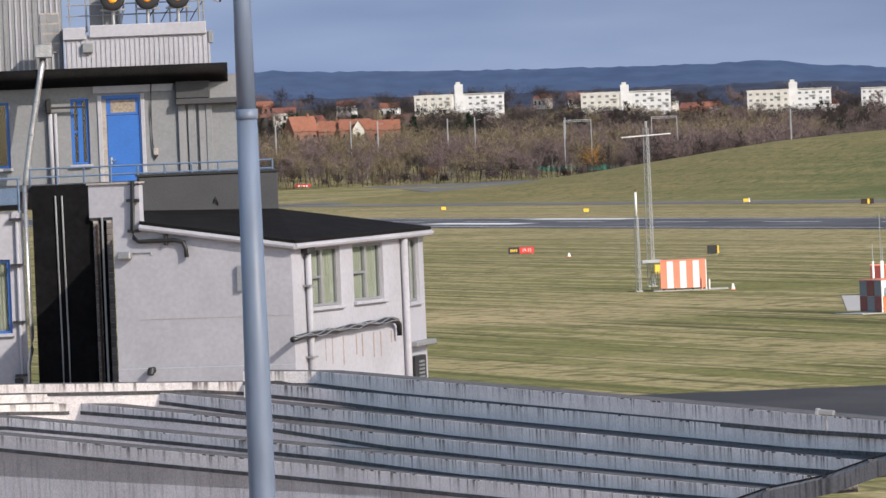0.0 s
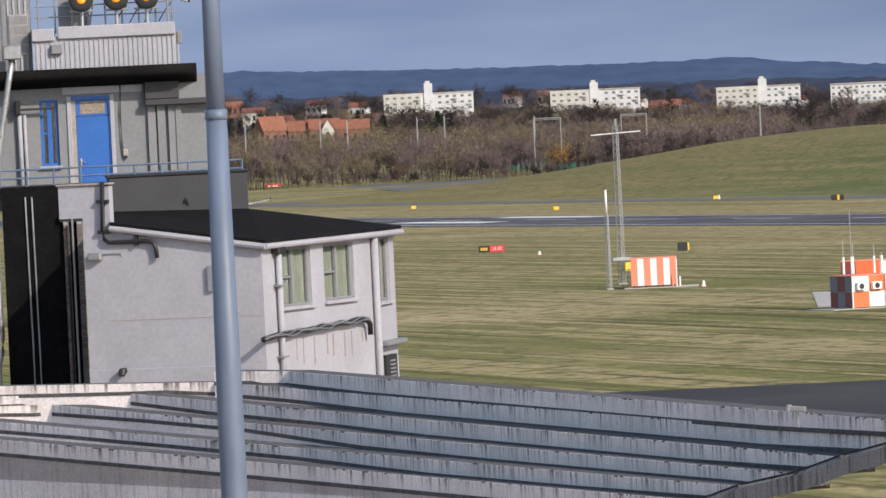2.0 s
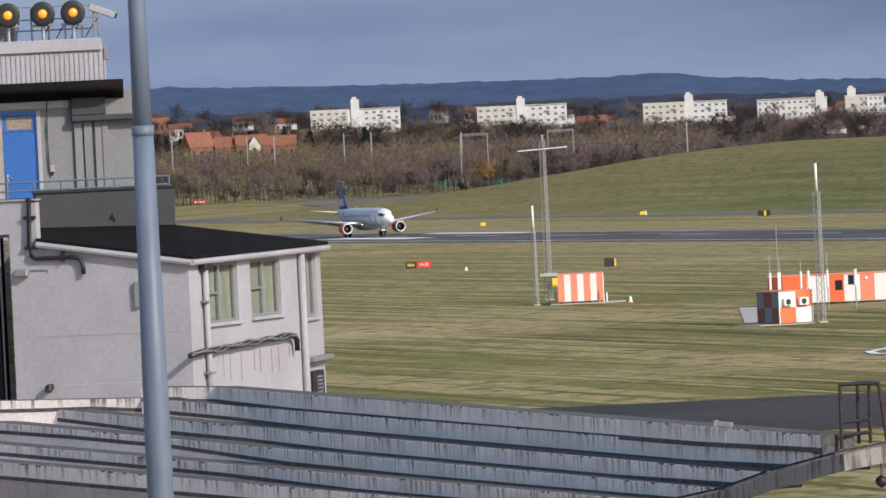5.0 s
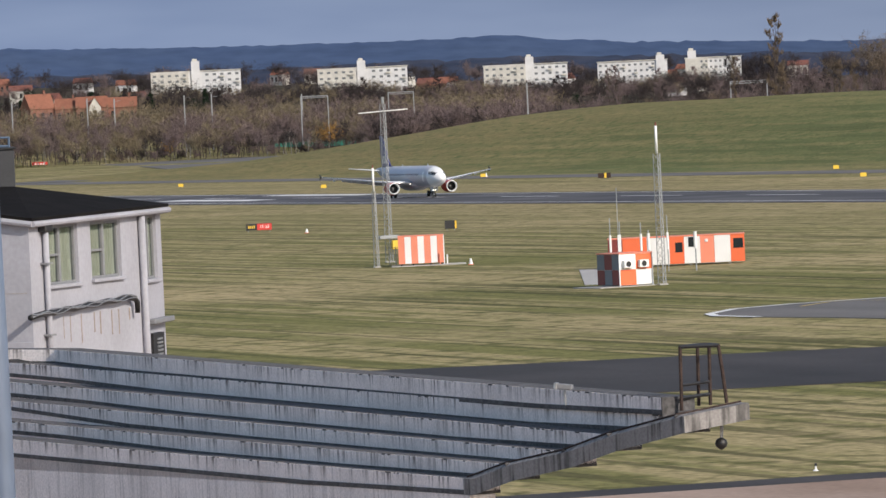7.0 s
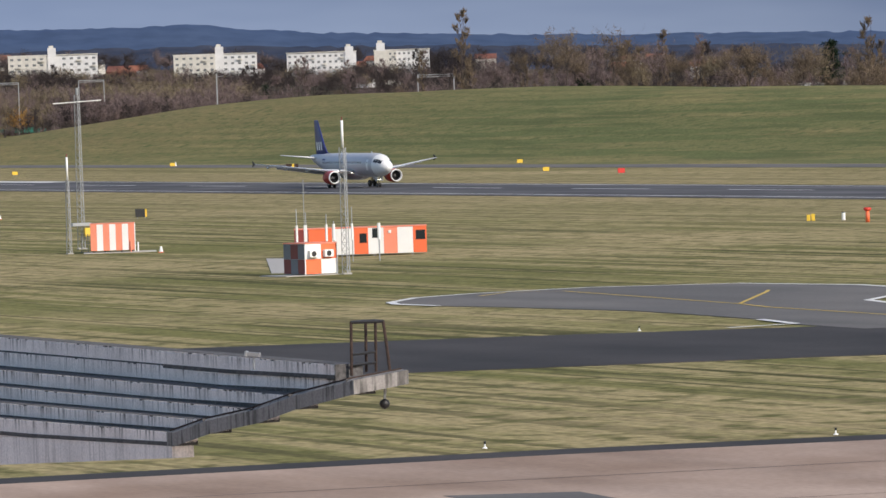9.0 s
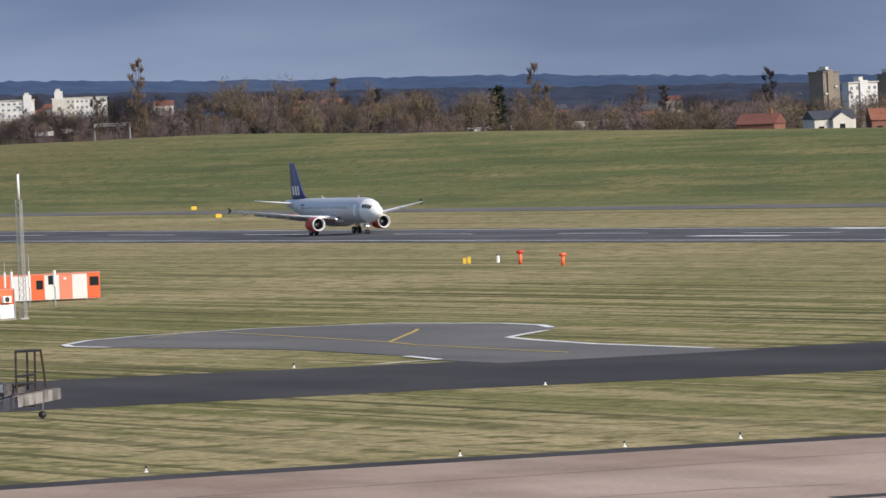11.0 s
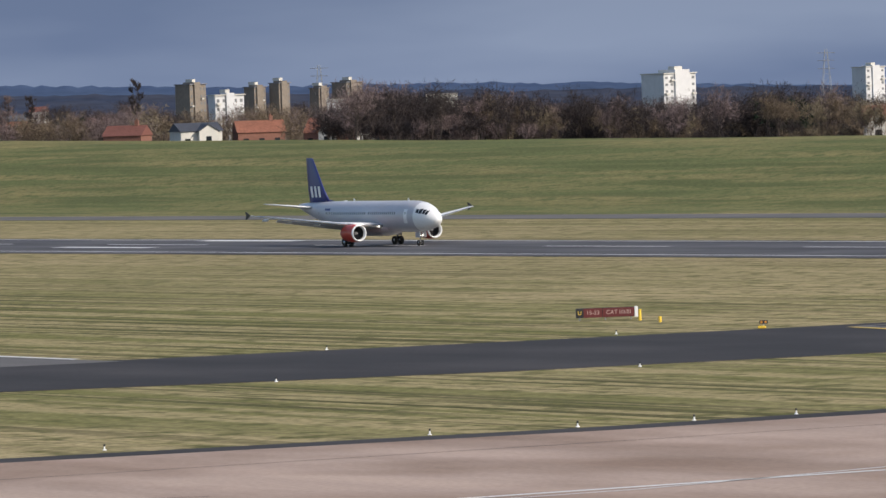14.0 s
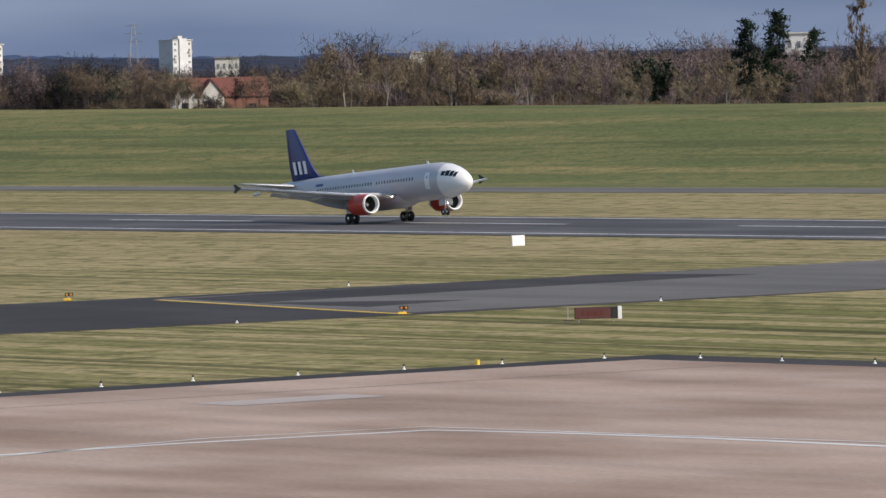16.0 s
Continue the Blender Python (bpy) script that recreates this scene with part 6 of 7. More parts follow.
def tower_block(name, label, eye, x0, x1, y, top, base, wall, floors, bays, stair=0.0, stair_u=0.5, stair_w=5.0, depth=14.0, recess=0.0, group="", turn=0.0):
    w = abs(x1 - x0)
    cx = (x0 + x1) / 2
    h = top - base
    e = thing(name, facing(cx, y, base, eye, turn), label, "building", group)
    part("wall", box(-w / 2, 0, 0, w / 2, depth, h), wall, e)
    part("roof", box(-w / 2 - 0.4, -0.6, h, w / 2 + 0.4, depth + 0.4, h + 0.35), FLAT_CREAM if wall is FLAT_WHITE else BRICK_SHADE, e, "flat overhanging roof")
    if recess:
        part("wing", box(-w / 2, -2.5, 0, -w / 2 + w * recess, 0, h - 0.2), FLAT_CREAM, e)
    if stair:
        st = part("stair_tower", box(-w / 2 + w * stair_u - stair_w / 2, -0.8, 0, -w / 2 + w * stair_u + stair_w / 2, depth * 0.7, h + stair), wall, e, "taller stair and tank tower")
        part("tank_room", box(-w / 2 + w * stair_u - stair_w * 0.35, 1, h + stair, -w / 2 + w * stair_u + stair_w * 0.2, 5, h + stair + 1.2), FLAT_CREAM, st)
    fh = h / (floors + 0.2)
    for f in range(floors):
        for b in range(bays):
            u = -w / 2 + w * (b + 0.5) / bays
            if stair and abs(u - (-w / 2 + w * stair_u)) < stair_w * 0.6:
                continue
            d = -2.5 if recess and u < -w / 2 + w * recess else 0
            win = part("window", box(u - w / bays * 0.22, d - 0.12, fh * f + fh * 0.42, u + w / bays * 0.22, d + 0.05, fh * f + fh * 0.78), FAR_WINDOW, e)
            if (b * 3 + f) % 5 == 0:
                part("balcony", box(u - w / bays * 0.36, d - 1.1, fh * f + fh * 0.12, u + w / bays * 0.36, d, fh * f + fh * 0.34), FLAT_CREAM, win)
    return e


G = "white suburban flats"
for x0_, x1_, y_, top_, st_, su_, rc_ in ((-408, -363, 3440, 38.5, 6.0, 0.5, 0.42), (-325, -280, 3449, 36.4, 4.3, 0.49, 0.42), (-242, -200, 3455, 34.2, 4.4, 0.55, 0.5), (-185, -150, 3458, 33.4, 3.0, 0.9, 0.0), (-141, -113, 3460, 33.4, 4.5, 0.12, 0.4)):
    tower_block("block_of_flats", "low white four-storey block of flats with stair tower", EYE_A, x0_, x1_, y_, top_, top_ - 12.5, FLAT_WHITE, 4, 12, st_ * 0.85, su_, 4.2, recess=rc_, group=G)
tower_block("tower_block", "white rendered tower block with small windows", EYE_B, 175.2, 186.3, 2293, 22.4, 4, FLAT_WHITE, 6, 5, 0.8, 0.5, 3, 5, turn=28)
for x0_, x1_, top_ in ((193.5, 205.5, 27.6), (220, 228.5, 25.7), (230, 238, 27.0), (246, 253.5, 24.5), (256, 268, 26.4)):
    tower_block("tower_block", "tan brick tower block with pale corner strip", EYE_B, x0_ + 0.14 * (x1_ - x0_), x1_ - 0.14 * (x1_ - x0_), 2690, top_, 4, BRICK_TAN, 8, 5, 1.0, 0.4, 3, 0.72 * (x1_ - x0_), turn=42, group="tan tower blocks")
tower_block("white_hall", "low plain white commercial building", EYE_B, 213.4, 225.8, 2289, 19.6, 6, FLAT_WHITE, 2, 3)
tower_block("tower_block", "tall white tower block with dark centre strip", EYE_B, 368, 383.5, 2572, 25.2, 4, FLAT_WHITE, 8, 6, 1.6, 0.55, 7, 14, turn=38)
tower_block("tower_block", "slim white tower block with small windows", EYE_B, 513.5, 524, 2954, 26, 4, FLAT_WHITE, 8, 4, 0.8, 0.5, 4, 10, turn=38)
tower_block("white_hall", "low plain white commercial building", EYE_B, 411.7, 421.5, 1956, 18.4, 4, FLAT_WHITE, 3, 3)
tower_block("white_hall", "low plain white commercial building", EYE_B, 519, 527, 1930, 21.2, 4, FLAT_WHITE, 3, 3)
tower_block("white_hall", "low plain white commercial building", EYE_B, 390.7, 398.6, 2164, 18.2, 4, FLAT_CREAM, 3, 4)
tower_block("white_hall", "long pale flats far off", EYE_B, 343.5, 358.5, 3180, 20.9, 6, FLAT_CREAM, 3, 8)
for az_, r_, w_, z_ in ((1.25, 2500, 14, 12), (1.55, 2500, 10, 12.3), (2.15, 2500, 9, 12.5), (2.4, 2500, 12, 12.5), (0.45, 3900, 9, 24)):
    x_, y_ = polar(EYE_B, az_, r_)
    tower_block("warehouse", "long low white warehouse among trees", EYE_B, x_ - w_ / 2, x_ + w_ / 2, y_, z_, z_ - 7, FLAT_WHITE, 1, 5)
for x_, w_, z_ in ((-566, 7, 62), (-540, 6, 61)):
    tower_block("tower_block", "small far tower block on the ridge", EYE_A, x_, x_ + w_, 4690, z_, z_ - 10, HOUSE_BRICK, 3, 3)


def house(label, eye, x0, x1, y, eave, ridge_z, base, wall, roof, gable=None, chimney=True, turn=0.0, group=""):
    w = abs(x1 - x0)
    cx = (x0 + x1) / 2
    e = thing("house", facing(cx, y, base, eye, turn), label, "house", group)
    h, rz, d = eave - base, ridge_z - base, 8.0
    part("wall", box(-w / 2, 0, 0, w / 2, d, h), wall, e)
    rings = [[Vector((u, -0.4, h - 0.1)), Vector((u, d / 2, rz)), Vector((u, d + 0.4, h - 0.1))] for u in (-w / 2 - 0.3, w / 2 + 0.3)]
    r = part("roof", loft(rings), roof, e)
    if chimney:
        c = part("chimney", box(w * 0.22, d / 2 - 0.5, rz - 1.0, w * 0.22 + 0.9, d / 2 + 0.4, rz + 1.2), HOUSE_BRICK, r)
        part("chimney_pot", tube([(w * 0.22 + 0.4, d / 2, rz + 1.2), (w * 0.22 + 0.4, d / 2, rz + 1.6)], 0.16, 8), TILE_RED, c)
    if gable is not None:
        gw = min(5.0, w * 0.45)
        for u in gable:
            tri = [[Vector((u * w - gw / 2, yy, 0)), Vector((u * w + gw / 2, yy, 0)), Vector((u * w + gw / 2, yy, h)), Vector((u * w, yy, rz - 0.6)), Vector((u * w - gw / 2, yy, h))] for yy in (-1.6, d / 2)]
            g = part("gable", loft(tri), FLAT_CREAM, e, "white rendered gable")
            for sgn in (-1, 1):
                rr = [[Vector((u * w + sgn * (gw / 2 + 0.4), yy, h - 0.35)), Vector((u * w, yy, rz - 0.55)), Vector((u * w, yy, rz - 0.25)), Vector((u * w + sgn * (gw / 2 + 0.4), yy, h - 0.05))] for yy in (-1.9, d / 2)]
                part("gable_roof", loft(rr), roof, g)
            part("window", box(u * w - 0.7, -1.66, h * 0.5, u * w + 0.7, -1.58, h * 0.85), GLASS_DARK, g)
    for k in range(3):
        u = -w / 2 + w * (k + 0.5) / 3
        part("window", box(u - 0.7, -0.08, h * 0.45, u + 0.7, 0.02, h * 0.8), GLASS_DARK, e)
    return e


HB = "houses behind the bank"
house("pale house with dark slate roof and white gable", EYE_B, 117.2, 127.9, 1645, 13.2, 15.2, 4, FLAT_CREAM, SLATE, (0.12,), False, 20, HB)
house("red-tiled house with dormer and brick chimney", EYE_B, 139.3, 151.6, 1744, 12.0, 15.0, 4, HOUSE_BRICK, TILE_RED, None, True, 10, HB)
house("red-tiled house with white half-timbered gable", EYE_B, 155.9, 166.0, 1743, 11.4, 15.2, 4, HOUSE_BRICK, TILE_RED, (0.2,), False, -25, HB)
house("red-tiled house among dark trees", EYE_B, 166.6, 177, 1742, 11.0, 14.8, 4, HOUSE_BRICK, TILE_RED, (0.0,), True, 15, HB)
house("brown-roofed house among bare trees", EYE_B, 101, 111, 1690, 12.5, 15.0, 4, HOUSE_BRICK, TILE_BROWN, None, True, -20, HB)
house("dark red-roofed house with two white gables", EYE_B, 234, 253.5, 1345, 11.0, 14.8, 3, HOUSE_BRICK, TILE_BROWN, (-0.38, -0.1), False, 8, HB)
HA = "red-roofed houses beyond the wood"
house("house with a steep orange-red tiled roof", EYE_A, -394, -382, 2886, 22.5, 28.8, 14, HOUSE_BRICK, TILE_RED, None, True, 30, HA)
house("house with an orange-red tiled roof", EYE_A, -383, -373, 2889, 22.0, 26.4, 14, HOUSE_BRICK, TILE_RED, None, True, 0, HA)
house("red-tiled house with a white gable", EYE_A, -374, -361, 2888, 22.2, 26.8, 14, HOUSE_BRICK, TILE_RED, (0.1,), False, 0, HA)
house("house with an orange-red tiled roof", EYE_A, -361, -349, 2891, 21.8, 26.0, 14, HOUSE_BRICK, TILE_RED, None, True, 0, HA)
house("brown-roofed bungalow behind the bank", EYE_B, -46, -36, 1900, 12.0, 14.0, 5, HOUSE_BRICK, TILE_BROWN, None, False, 10, HB)
rng_h = random.Random(8)
for i in range(46):
    az_ = rng_h.uniform(-9.0, 5.4)
    r_ = rng_h.uniform(3500, 4150) if az_ < 0.5 else rng_h.uniform(2700, 4000)
    x_, y_ = polar(EYE_B, az_, r_)
    z_ = ground_height(x_, y_)
    w_ = rng_h.uniform(8, 14)
    house("far suburban house among bare trees", EYE_B, x_ - w_ / 2, x_ + w_ / 2, y_, z_ + 6.5, z_ + 9.5, z_ - 1, rng_h.choice((FLAT_WHITE, HOUSE_BRICK, FLAT_CREAM)), rng_h.choice((TILE_RED, TILE_BROWN, TILE_BROWN, SLATE)), None, False, rng_h.uniform(-40, 40), "far suburban houses")


def gantry(x0, x1, y, top, base, group="railway gantries"):
    e = thing("railway_gantry", pose((x0 + x1) / 2, y, base), "pale grey steel railway gantry beyond the bank", "gantry", group)
    w = abs(x1 - x0) / 2
    h = top - base
    for sgn in (-1, 1):
        part("mast", box(sgn * w - 0.16, -0.16, 0, sgn * w + 0.16, 0.16, h, 0.02), STEEL_PALE, e)
    part("beam", box(-w - 0.16, -0.2, h - 0.25, w + 0.16, 0.2, h), STEEL_PALE, e)
    part("beam", box(-w, -0.12, h - 0.85, w, 0.12, h - 0.7), STEEL_PALE, e)
    for k in range(7):
        u = -w + 2 * w * k / 7
        part("brace", tube([(u, 0, h - 0.78), (u + w / 7, 0, h - 0.15), (u + 2 * w / 7, 0, h - 0.78)], 0.06, 5), STEEL_PALE, e)


STEEL_PALE = mat("pale_galvanised_steel", (0.34, 0.35, 0.36), 0.6, 0.2, var=0.1)
gantry(-68.0, -57.8, 1961, 19.7, 3.0)
gantry(-252.5, -242.3, 2613, 22.2, 4)
gantry(-219.6, -210, 2616, 22.2, 4)


def rail_mast(x, y, top, base):
    e = thing("railway_mast", pose(x, y, base), "pale upright railway mast above the wood", "mast", "railway masts")
    part("column", box(-0.22, -0.22, 0, 0.22, 0.22, top - base, 0.03), STEEL_PALE, e)
    part("arm", tube([(0, 0, top - base - 1.2), (2.4, 0, top - base - 0.9)], 0.07, 5), STEEL_PALE, e)


for x_, y_, t_ in ((-144, 2257, 22.4), (-324.5, 2541, 25), (-314.6, 2542, 24.5), (-289, 2545, 24.5), (-279, 2546, 24.5), (-352, 2538, 24.5), (-362, 2537, 24.3), (-246, 2550, 23)):
    rail_mast(-3.5 + (x_ + 3.5) * 1.065, 62 + (y_ - 62) * 1.065, 18.05 + (t_ - 18.05) * 1.065, 3)


def pylon(az, r, top, eye):
    x, y = polar(eye, az, r)
    e = thing("electricity_pylon", pose(x, y, 4), "thin grey lattice electricity pylon on the skyline", "pylon", "pylons")
    h = top - 4
    for sx in (-1, 1):
        for sy in (-1, 1):
            part("leg", tube([(sx * 3, sy * 3, 0), (sx * 0.5, sy * 0.5, h)], 0.12, 4), STEEL, e)
    for k in range(6):
        z = h * (0.1 + 0.14 * k)
        w = 3 - 2.5 * z / h
        part("brace", tube([(-w, -w, z), (w, -w, z + h * 0.1), (-w, -w, z + h * 0.14)], 0.09, 4), STEEL, e)
    for z in (0.72, 0.84, 0.95):
        part("crossarm", tube([(-4, 0, h * z), (4, 0, h * z)], 0.12, 4), STEEL, e)


pylon(5.27, 3100, 36, EYE_B)
pylon(9.55, 3100, 35, EYE_B)

# ---- airfield equipment ----
MESH_GREY = mat("fence_grey", (0.14, 0.15, 0.15), 0.7, 0.3, var=0.2)


def rw_xy(s, n):
    p = rw(s, n)
    return p.x, p.y


def lattice_mast(name, x, y, h, w0, w1, label, top_rod=0.0, group=""):
    e = thing(name, pose(x, y, 0, 0, 0, 20), label, "mast", group)
    part("foot", box(-w0, -w0, -0.05, w0, w0, 0.15, 0.02), LAMP_CONCRETE, e)
    legs = [(math.cos(2 * math.pi * k / 3 + 0.4), math.sin(2 * math.pi * k / 3 + 0.4)) for k in range(3)]
    for a, b in legs:
        part("leg", tube([(a * w0, b * w0, 0), (a * w1, b * w1, h)], 0.045, 5), STEEL_PALE, e)
    n = int(h / 0.75)
    for k in range(n):
        z0, z1 = h * k / n, h * (k + 1) / n
        wa, wb = w0 + (w1 - w0) * k / n, w0 + (w1 - w0) * (k + 1) / n
        for q in range(3):
            a, b = legs[q], legs[(q + 1) % 3]
            part("brace", tube([(a[0] * wa, a[1] * wa, z0), (b[0] * wb, b[1] * wb, z1)], 0.026, 3), STEEL_PALE, e)
            part("rung", tube([(a[0] * wa, a[1] * wa, z0), (b[0] * wa, b[1] * wa, z0)], 0.024, 3), STEEL_PALE, e)
    if top_rod:
        part("aerial", tube([(0, 0, h), (0, 0, h + top_rod)], 0.13, 10), WHITE, e, "white tubular aerial", True)
        part("tip", tube([(0, 0, h + top_rod), (0, 0, h + top_rod + 0.35)], 0.06, 6), DARK_RED_AND_SHADE, e)
    return e


# glide path mast beside its striped cabin
M1 = lattice_mast("glide_path_mast", -69.0, 828.0, 18.0, 0.50, 0.34, "tall grey lattice mast with a crossbar aerial")
part("crossbar", tube([(-2.9, 0, 17.05), (2.9, 0, 17.3)], 0.055, 8), WHITE, M1, "white horizontal crossbar")
part("obstruction_lamp", tube([(0, 0, 18.0), (0, 0, 18.8)], 0.16, 8), STEEL, M1)
part("equipment_box", box(0.1, -1.1, 1.5, 0.95, -0.6, 2.5, 0.05), YELLOW, M1, "yellow equipment box")
part("bracket", box(-1.3, -0.9, 2.7, 1.0, -0.3, 3.1, 0.05), STEEL_PALE, M1)
lattice_mast("monitor_mast", -68.6, 806.5, 8.4, 0.35, 0.22, "slim grey lattice mast with white aerial", 2.6)
lattice_mast("aerial_mast", -32.0, 691.0, 12.2, 0.42, 0.36, "slim grey lattice mast with a white tubular aerial", 2.6)


def fence_panel(x, y):
    e = thing("mesh_fence", facing(x, y, 0, EYE_A), "dark grey steel mesh fence by the mast", "fence")
    for k in range(4):
        part("post", tube([(k * 0.75, 0.2 * (k % 2), 0), (k * 0.75, 0.2 * (k % 2), 2.1)], 0.04, 6), MESH_GREY, e)
    for k in range(14):
        part("wire", tube([(k * 0.17, 0, 0.2), (k * 0.17, 0, 2.0)], 0.014, 3), MESH_GREY, e)
    for z in (0.2, 1.0, 2.0):
        part("rail", tube([(0, 0, z), (2.3, 0, z)], 0.025, 4), MESH_GREY, e)


fence_panel(-67.7, 812)


def striped_cabin():
    e = thing("striped_equipment_cabin", facing(-63.6, 805.5, 0, EYE_A), "salmon and white vertically striped equipment cabin", "cabin")
    w, h, d = 5.0, 3.35, 3.2
    part("plinth", box(-w / 2 - 0.8, -0.9, -0.02, w / 2 + 2.4, d + 0.5, 0.10, 0.02), LAMP_CONCRETE, e)
    part("body", box(-w / 2 + 0.02, 0.02, 0.28, w / 2 - 0.02, d, h - 0.05, 0.02), SALMON, e)
    for k in range(7):
        u = -w / 2 + k * w / 7
        part("panel", box(u + 0.006, -0.02, 0.3, u + w / 7 - 0.006, 0.03, h - 0.08, 0.01), SALMON if k % 2 == 0 else WHITE, e)
    part("roof", box(-w / 2 - 0.05, -0.06, h - 0.07, w / 2 + 0.05, d + 0.05, h + 0.03, 0.02), SALMON, e)
    for u in (-w / 2 + 0.3, -0.9, 1.0, w / 2 - 0.3):
        part("foot", box(u - 0.1, 0.05, 0.08, u + 0.1, 0.35, 0.3), BLACK, e)
    part("pipe", tube([(w / 2 - 0.45, -0.15, 0.1), (w / 2 - 0.45, -0.15, 1.3)], 0.08, 8), SALMON, e)
    part("corner_post", box(w / 2 - 0.03, -0.05, 0.1, w / 2 + 0.08, 0.06, h), WHITE, e)
    part("side_panel", box(w / 2, 0.1, 0.3, w / 2 + 0.04, d - 0.1, h - 0.1), SLATE_GREY, e)
    part("marker_post", tube([(w / 2 + 0.35, 0.2, 0.1), (w / 2 + 0.35, 0.2, 1.15)], 0.09, 8), WHITE, e)


striped_cabin()


def checker_cabin():
    e = thing("checkered_equipment_cabin", facing(-34.4, 690.6, 0, EYE_A, 32), "orange and white checkered equipment cabin, its shaded side in darker colours", "cabin")
    w, d, h = 3.6, 3.9, 3.1
    part("plinth", box(-4.2, -0.4, -0.02, w / 2 + 0.3, d + 0.6, 0.08), LAMP_CONCRETE, e)
    part("body", box(-w / 2 + 0.03, 0.03, 0.15, w / 2 - 0.03, d - 0.03, h - 0.05), WHITE, e)
    part("roof", box(-w / 2 - 0.06, -0.06, h - 0.06, w / 2 + 0.06, d + 0.06, h + 0.04, 0.02), SALMON, e)
    for i in range(2):
        for j in range(2):
            z0 = 0.17 + j * 1.43
            part("panel", box(-w / 2 + i * w / 2 + 0.01, -0.02, z0, -w / 2 + (i + 1) * w / 2 - 0.01, 0.03, z0 + 1.41), ORANGE if (i + j) % 2 == 0 else WHITE, e)
    for i in range(3):
        # side squares take darker orange and white, shade put into the colour
        for j in range(2):
            z0 = 0.17 + j * 1.43
            part("panel", box(-w / 2 - 0.02, i * d / 3 + 0.02, z0, -w / 2 + 0.03, (i + 1) * d / 3 - 0.02, z0 + 1.41), DARK_RED_AND_SHADE if (i + j) % 2 == 0 else WALL_GREY, e)
    for u in (-0.95, 0.75):
        ac = part("air_conditioner", box(u - 0.55, -0.45, 1.75, u + 0.45, -0.02, 2.45, 0.04), WHITE, e, "white wall air conditioner")
        part("grille", tube([(u - 0.1, -0.47, 2.1), (u - 0.1, -0.45, 2.1)], 0.27, 14), BLACK, ac)
    part("corner_post", box(-w / 2 - 0.05, -0.05, 0, -w / 2 + 0.05, 0.05, h), WHITE, e)
    part("corner_post", box(w / 2 - 0.05, -0.05, 0, w / 2 + 0.05, 0.05, h), WHITE, e)


checker_cabin()


def long_cabin():
    e = thing("long_equipment_cabin", facing(-30.6, 756.4, 0, EYE_A), "long orange and white banded cabin with dark windows", "cabin")
    x0, x1, h, d = -7.6, 4.2, 3.05, 3.0
    part("body", box(x0 + 0.03, 0.03, 0.2, x1 - 0.03, d, h - 0.05), WHITE, e)
    bands = ((-7.9, -6.4, DARK_RED_AND_SHADE), (-6.4, -3.9, ORANGE), (-3.9, -1.6, WHITE), (-1.6, -0.1, ORANGE), (-0.1, 1.55, WHITE), (1.55, 3.0, SALMON), (3.0, 4.65, WHITE), (4.65, 6.1, ORANGE))
    shift = -1.9
    for a, b, m in bands:
        part("panel", box(a + shift + 0.008, -0.02, 0.22, b + shift - 0.008, 0.03, h - 0.06, 0.008), m, e)
    for u, w, z in ((-1.0, 0.75, 1.55), (0.35, 0.65, 2.05), (4.95, 1.0, 1.75)):
        wd = part("window", box(u + shift, -0.06, z - 0.1, u + shift + w, -0.02, z + 0.85, 0.02), GLASS_DARK, e)
        part("window_frame", box(u + shift - 0.05, -0.05, z - 0.15, u + shift + w + 0.05, -0.03, z - 0.1), BLACK, wd)
    part("vent", box(2.05 + shift, -0.12, 2.35, 2.35 + shift, -0.02, 2.65, 0.03), WHITE, e)
    part("roof", box(-7.95 + shift, -0.08, h - 0.07, 6.15 + shift, d + 0.05, h + 0.04, 0.02), SALMON, e)
    for u in (-9.0, -5.5, -1.5, 2.5):
        part("foot", box(u, 0.2, 0, u + 0.3, 0.5, 0.22), LAMP_CONCRETE, e)


long_cabin()


def rod_aerials():
    for i, (x, y, z0, h, w) in enumerate(((-39.0, 735, 0, 5.6, 0.05), (-38.2, 735, 0, 8.6, 0.035), (-38.1, 736, 0, 5.2, 0.05), (-36.0, 736, 0, 5.0, 0.05), (-35.3, 737, 0, 4.2, 0.06), (-33.4, 737, 0, 5.6, 0.05), (-30.6, 736, 0, 3.8, 0.07))):
        e = thing("rod_aerial", pose(x, y, 0), "thin pale rod aerial beside the cabins", "aerial", "rod aerials by the cabins")
        part("rod", tube([(0, 0, 0), (0, 0, h)], w, 6), STEEL_PALE, e)
        part("sleeve", tube([(0, 0, 2.2), (0, 0, 3.9)], w * 2.4, 8), WHITE, e, "white sleeve")


rod_aerials()


def words(body, size, x, y, z, material, parent, name="lettering"):
    cu = bpy.data.curves.new(name, "FONT")
    cu.body, cu.size, cu.align_x, cu.align_y, cu.extrude = body, size, "CENTER", "CENTER", 0.01
    cu.materials.append(material)
    o = new(name, cu)
    o.parent = parent
    o.matrix_local = pose(x, y, z, 90, 0, 0)
    return o


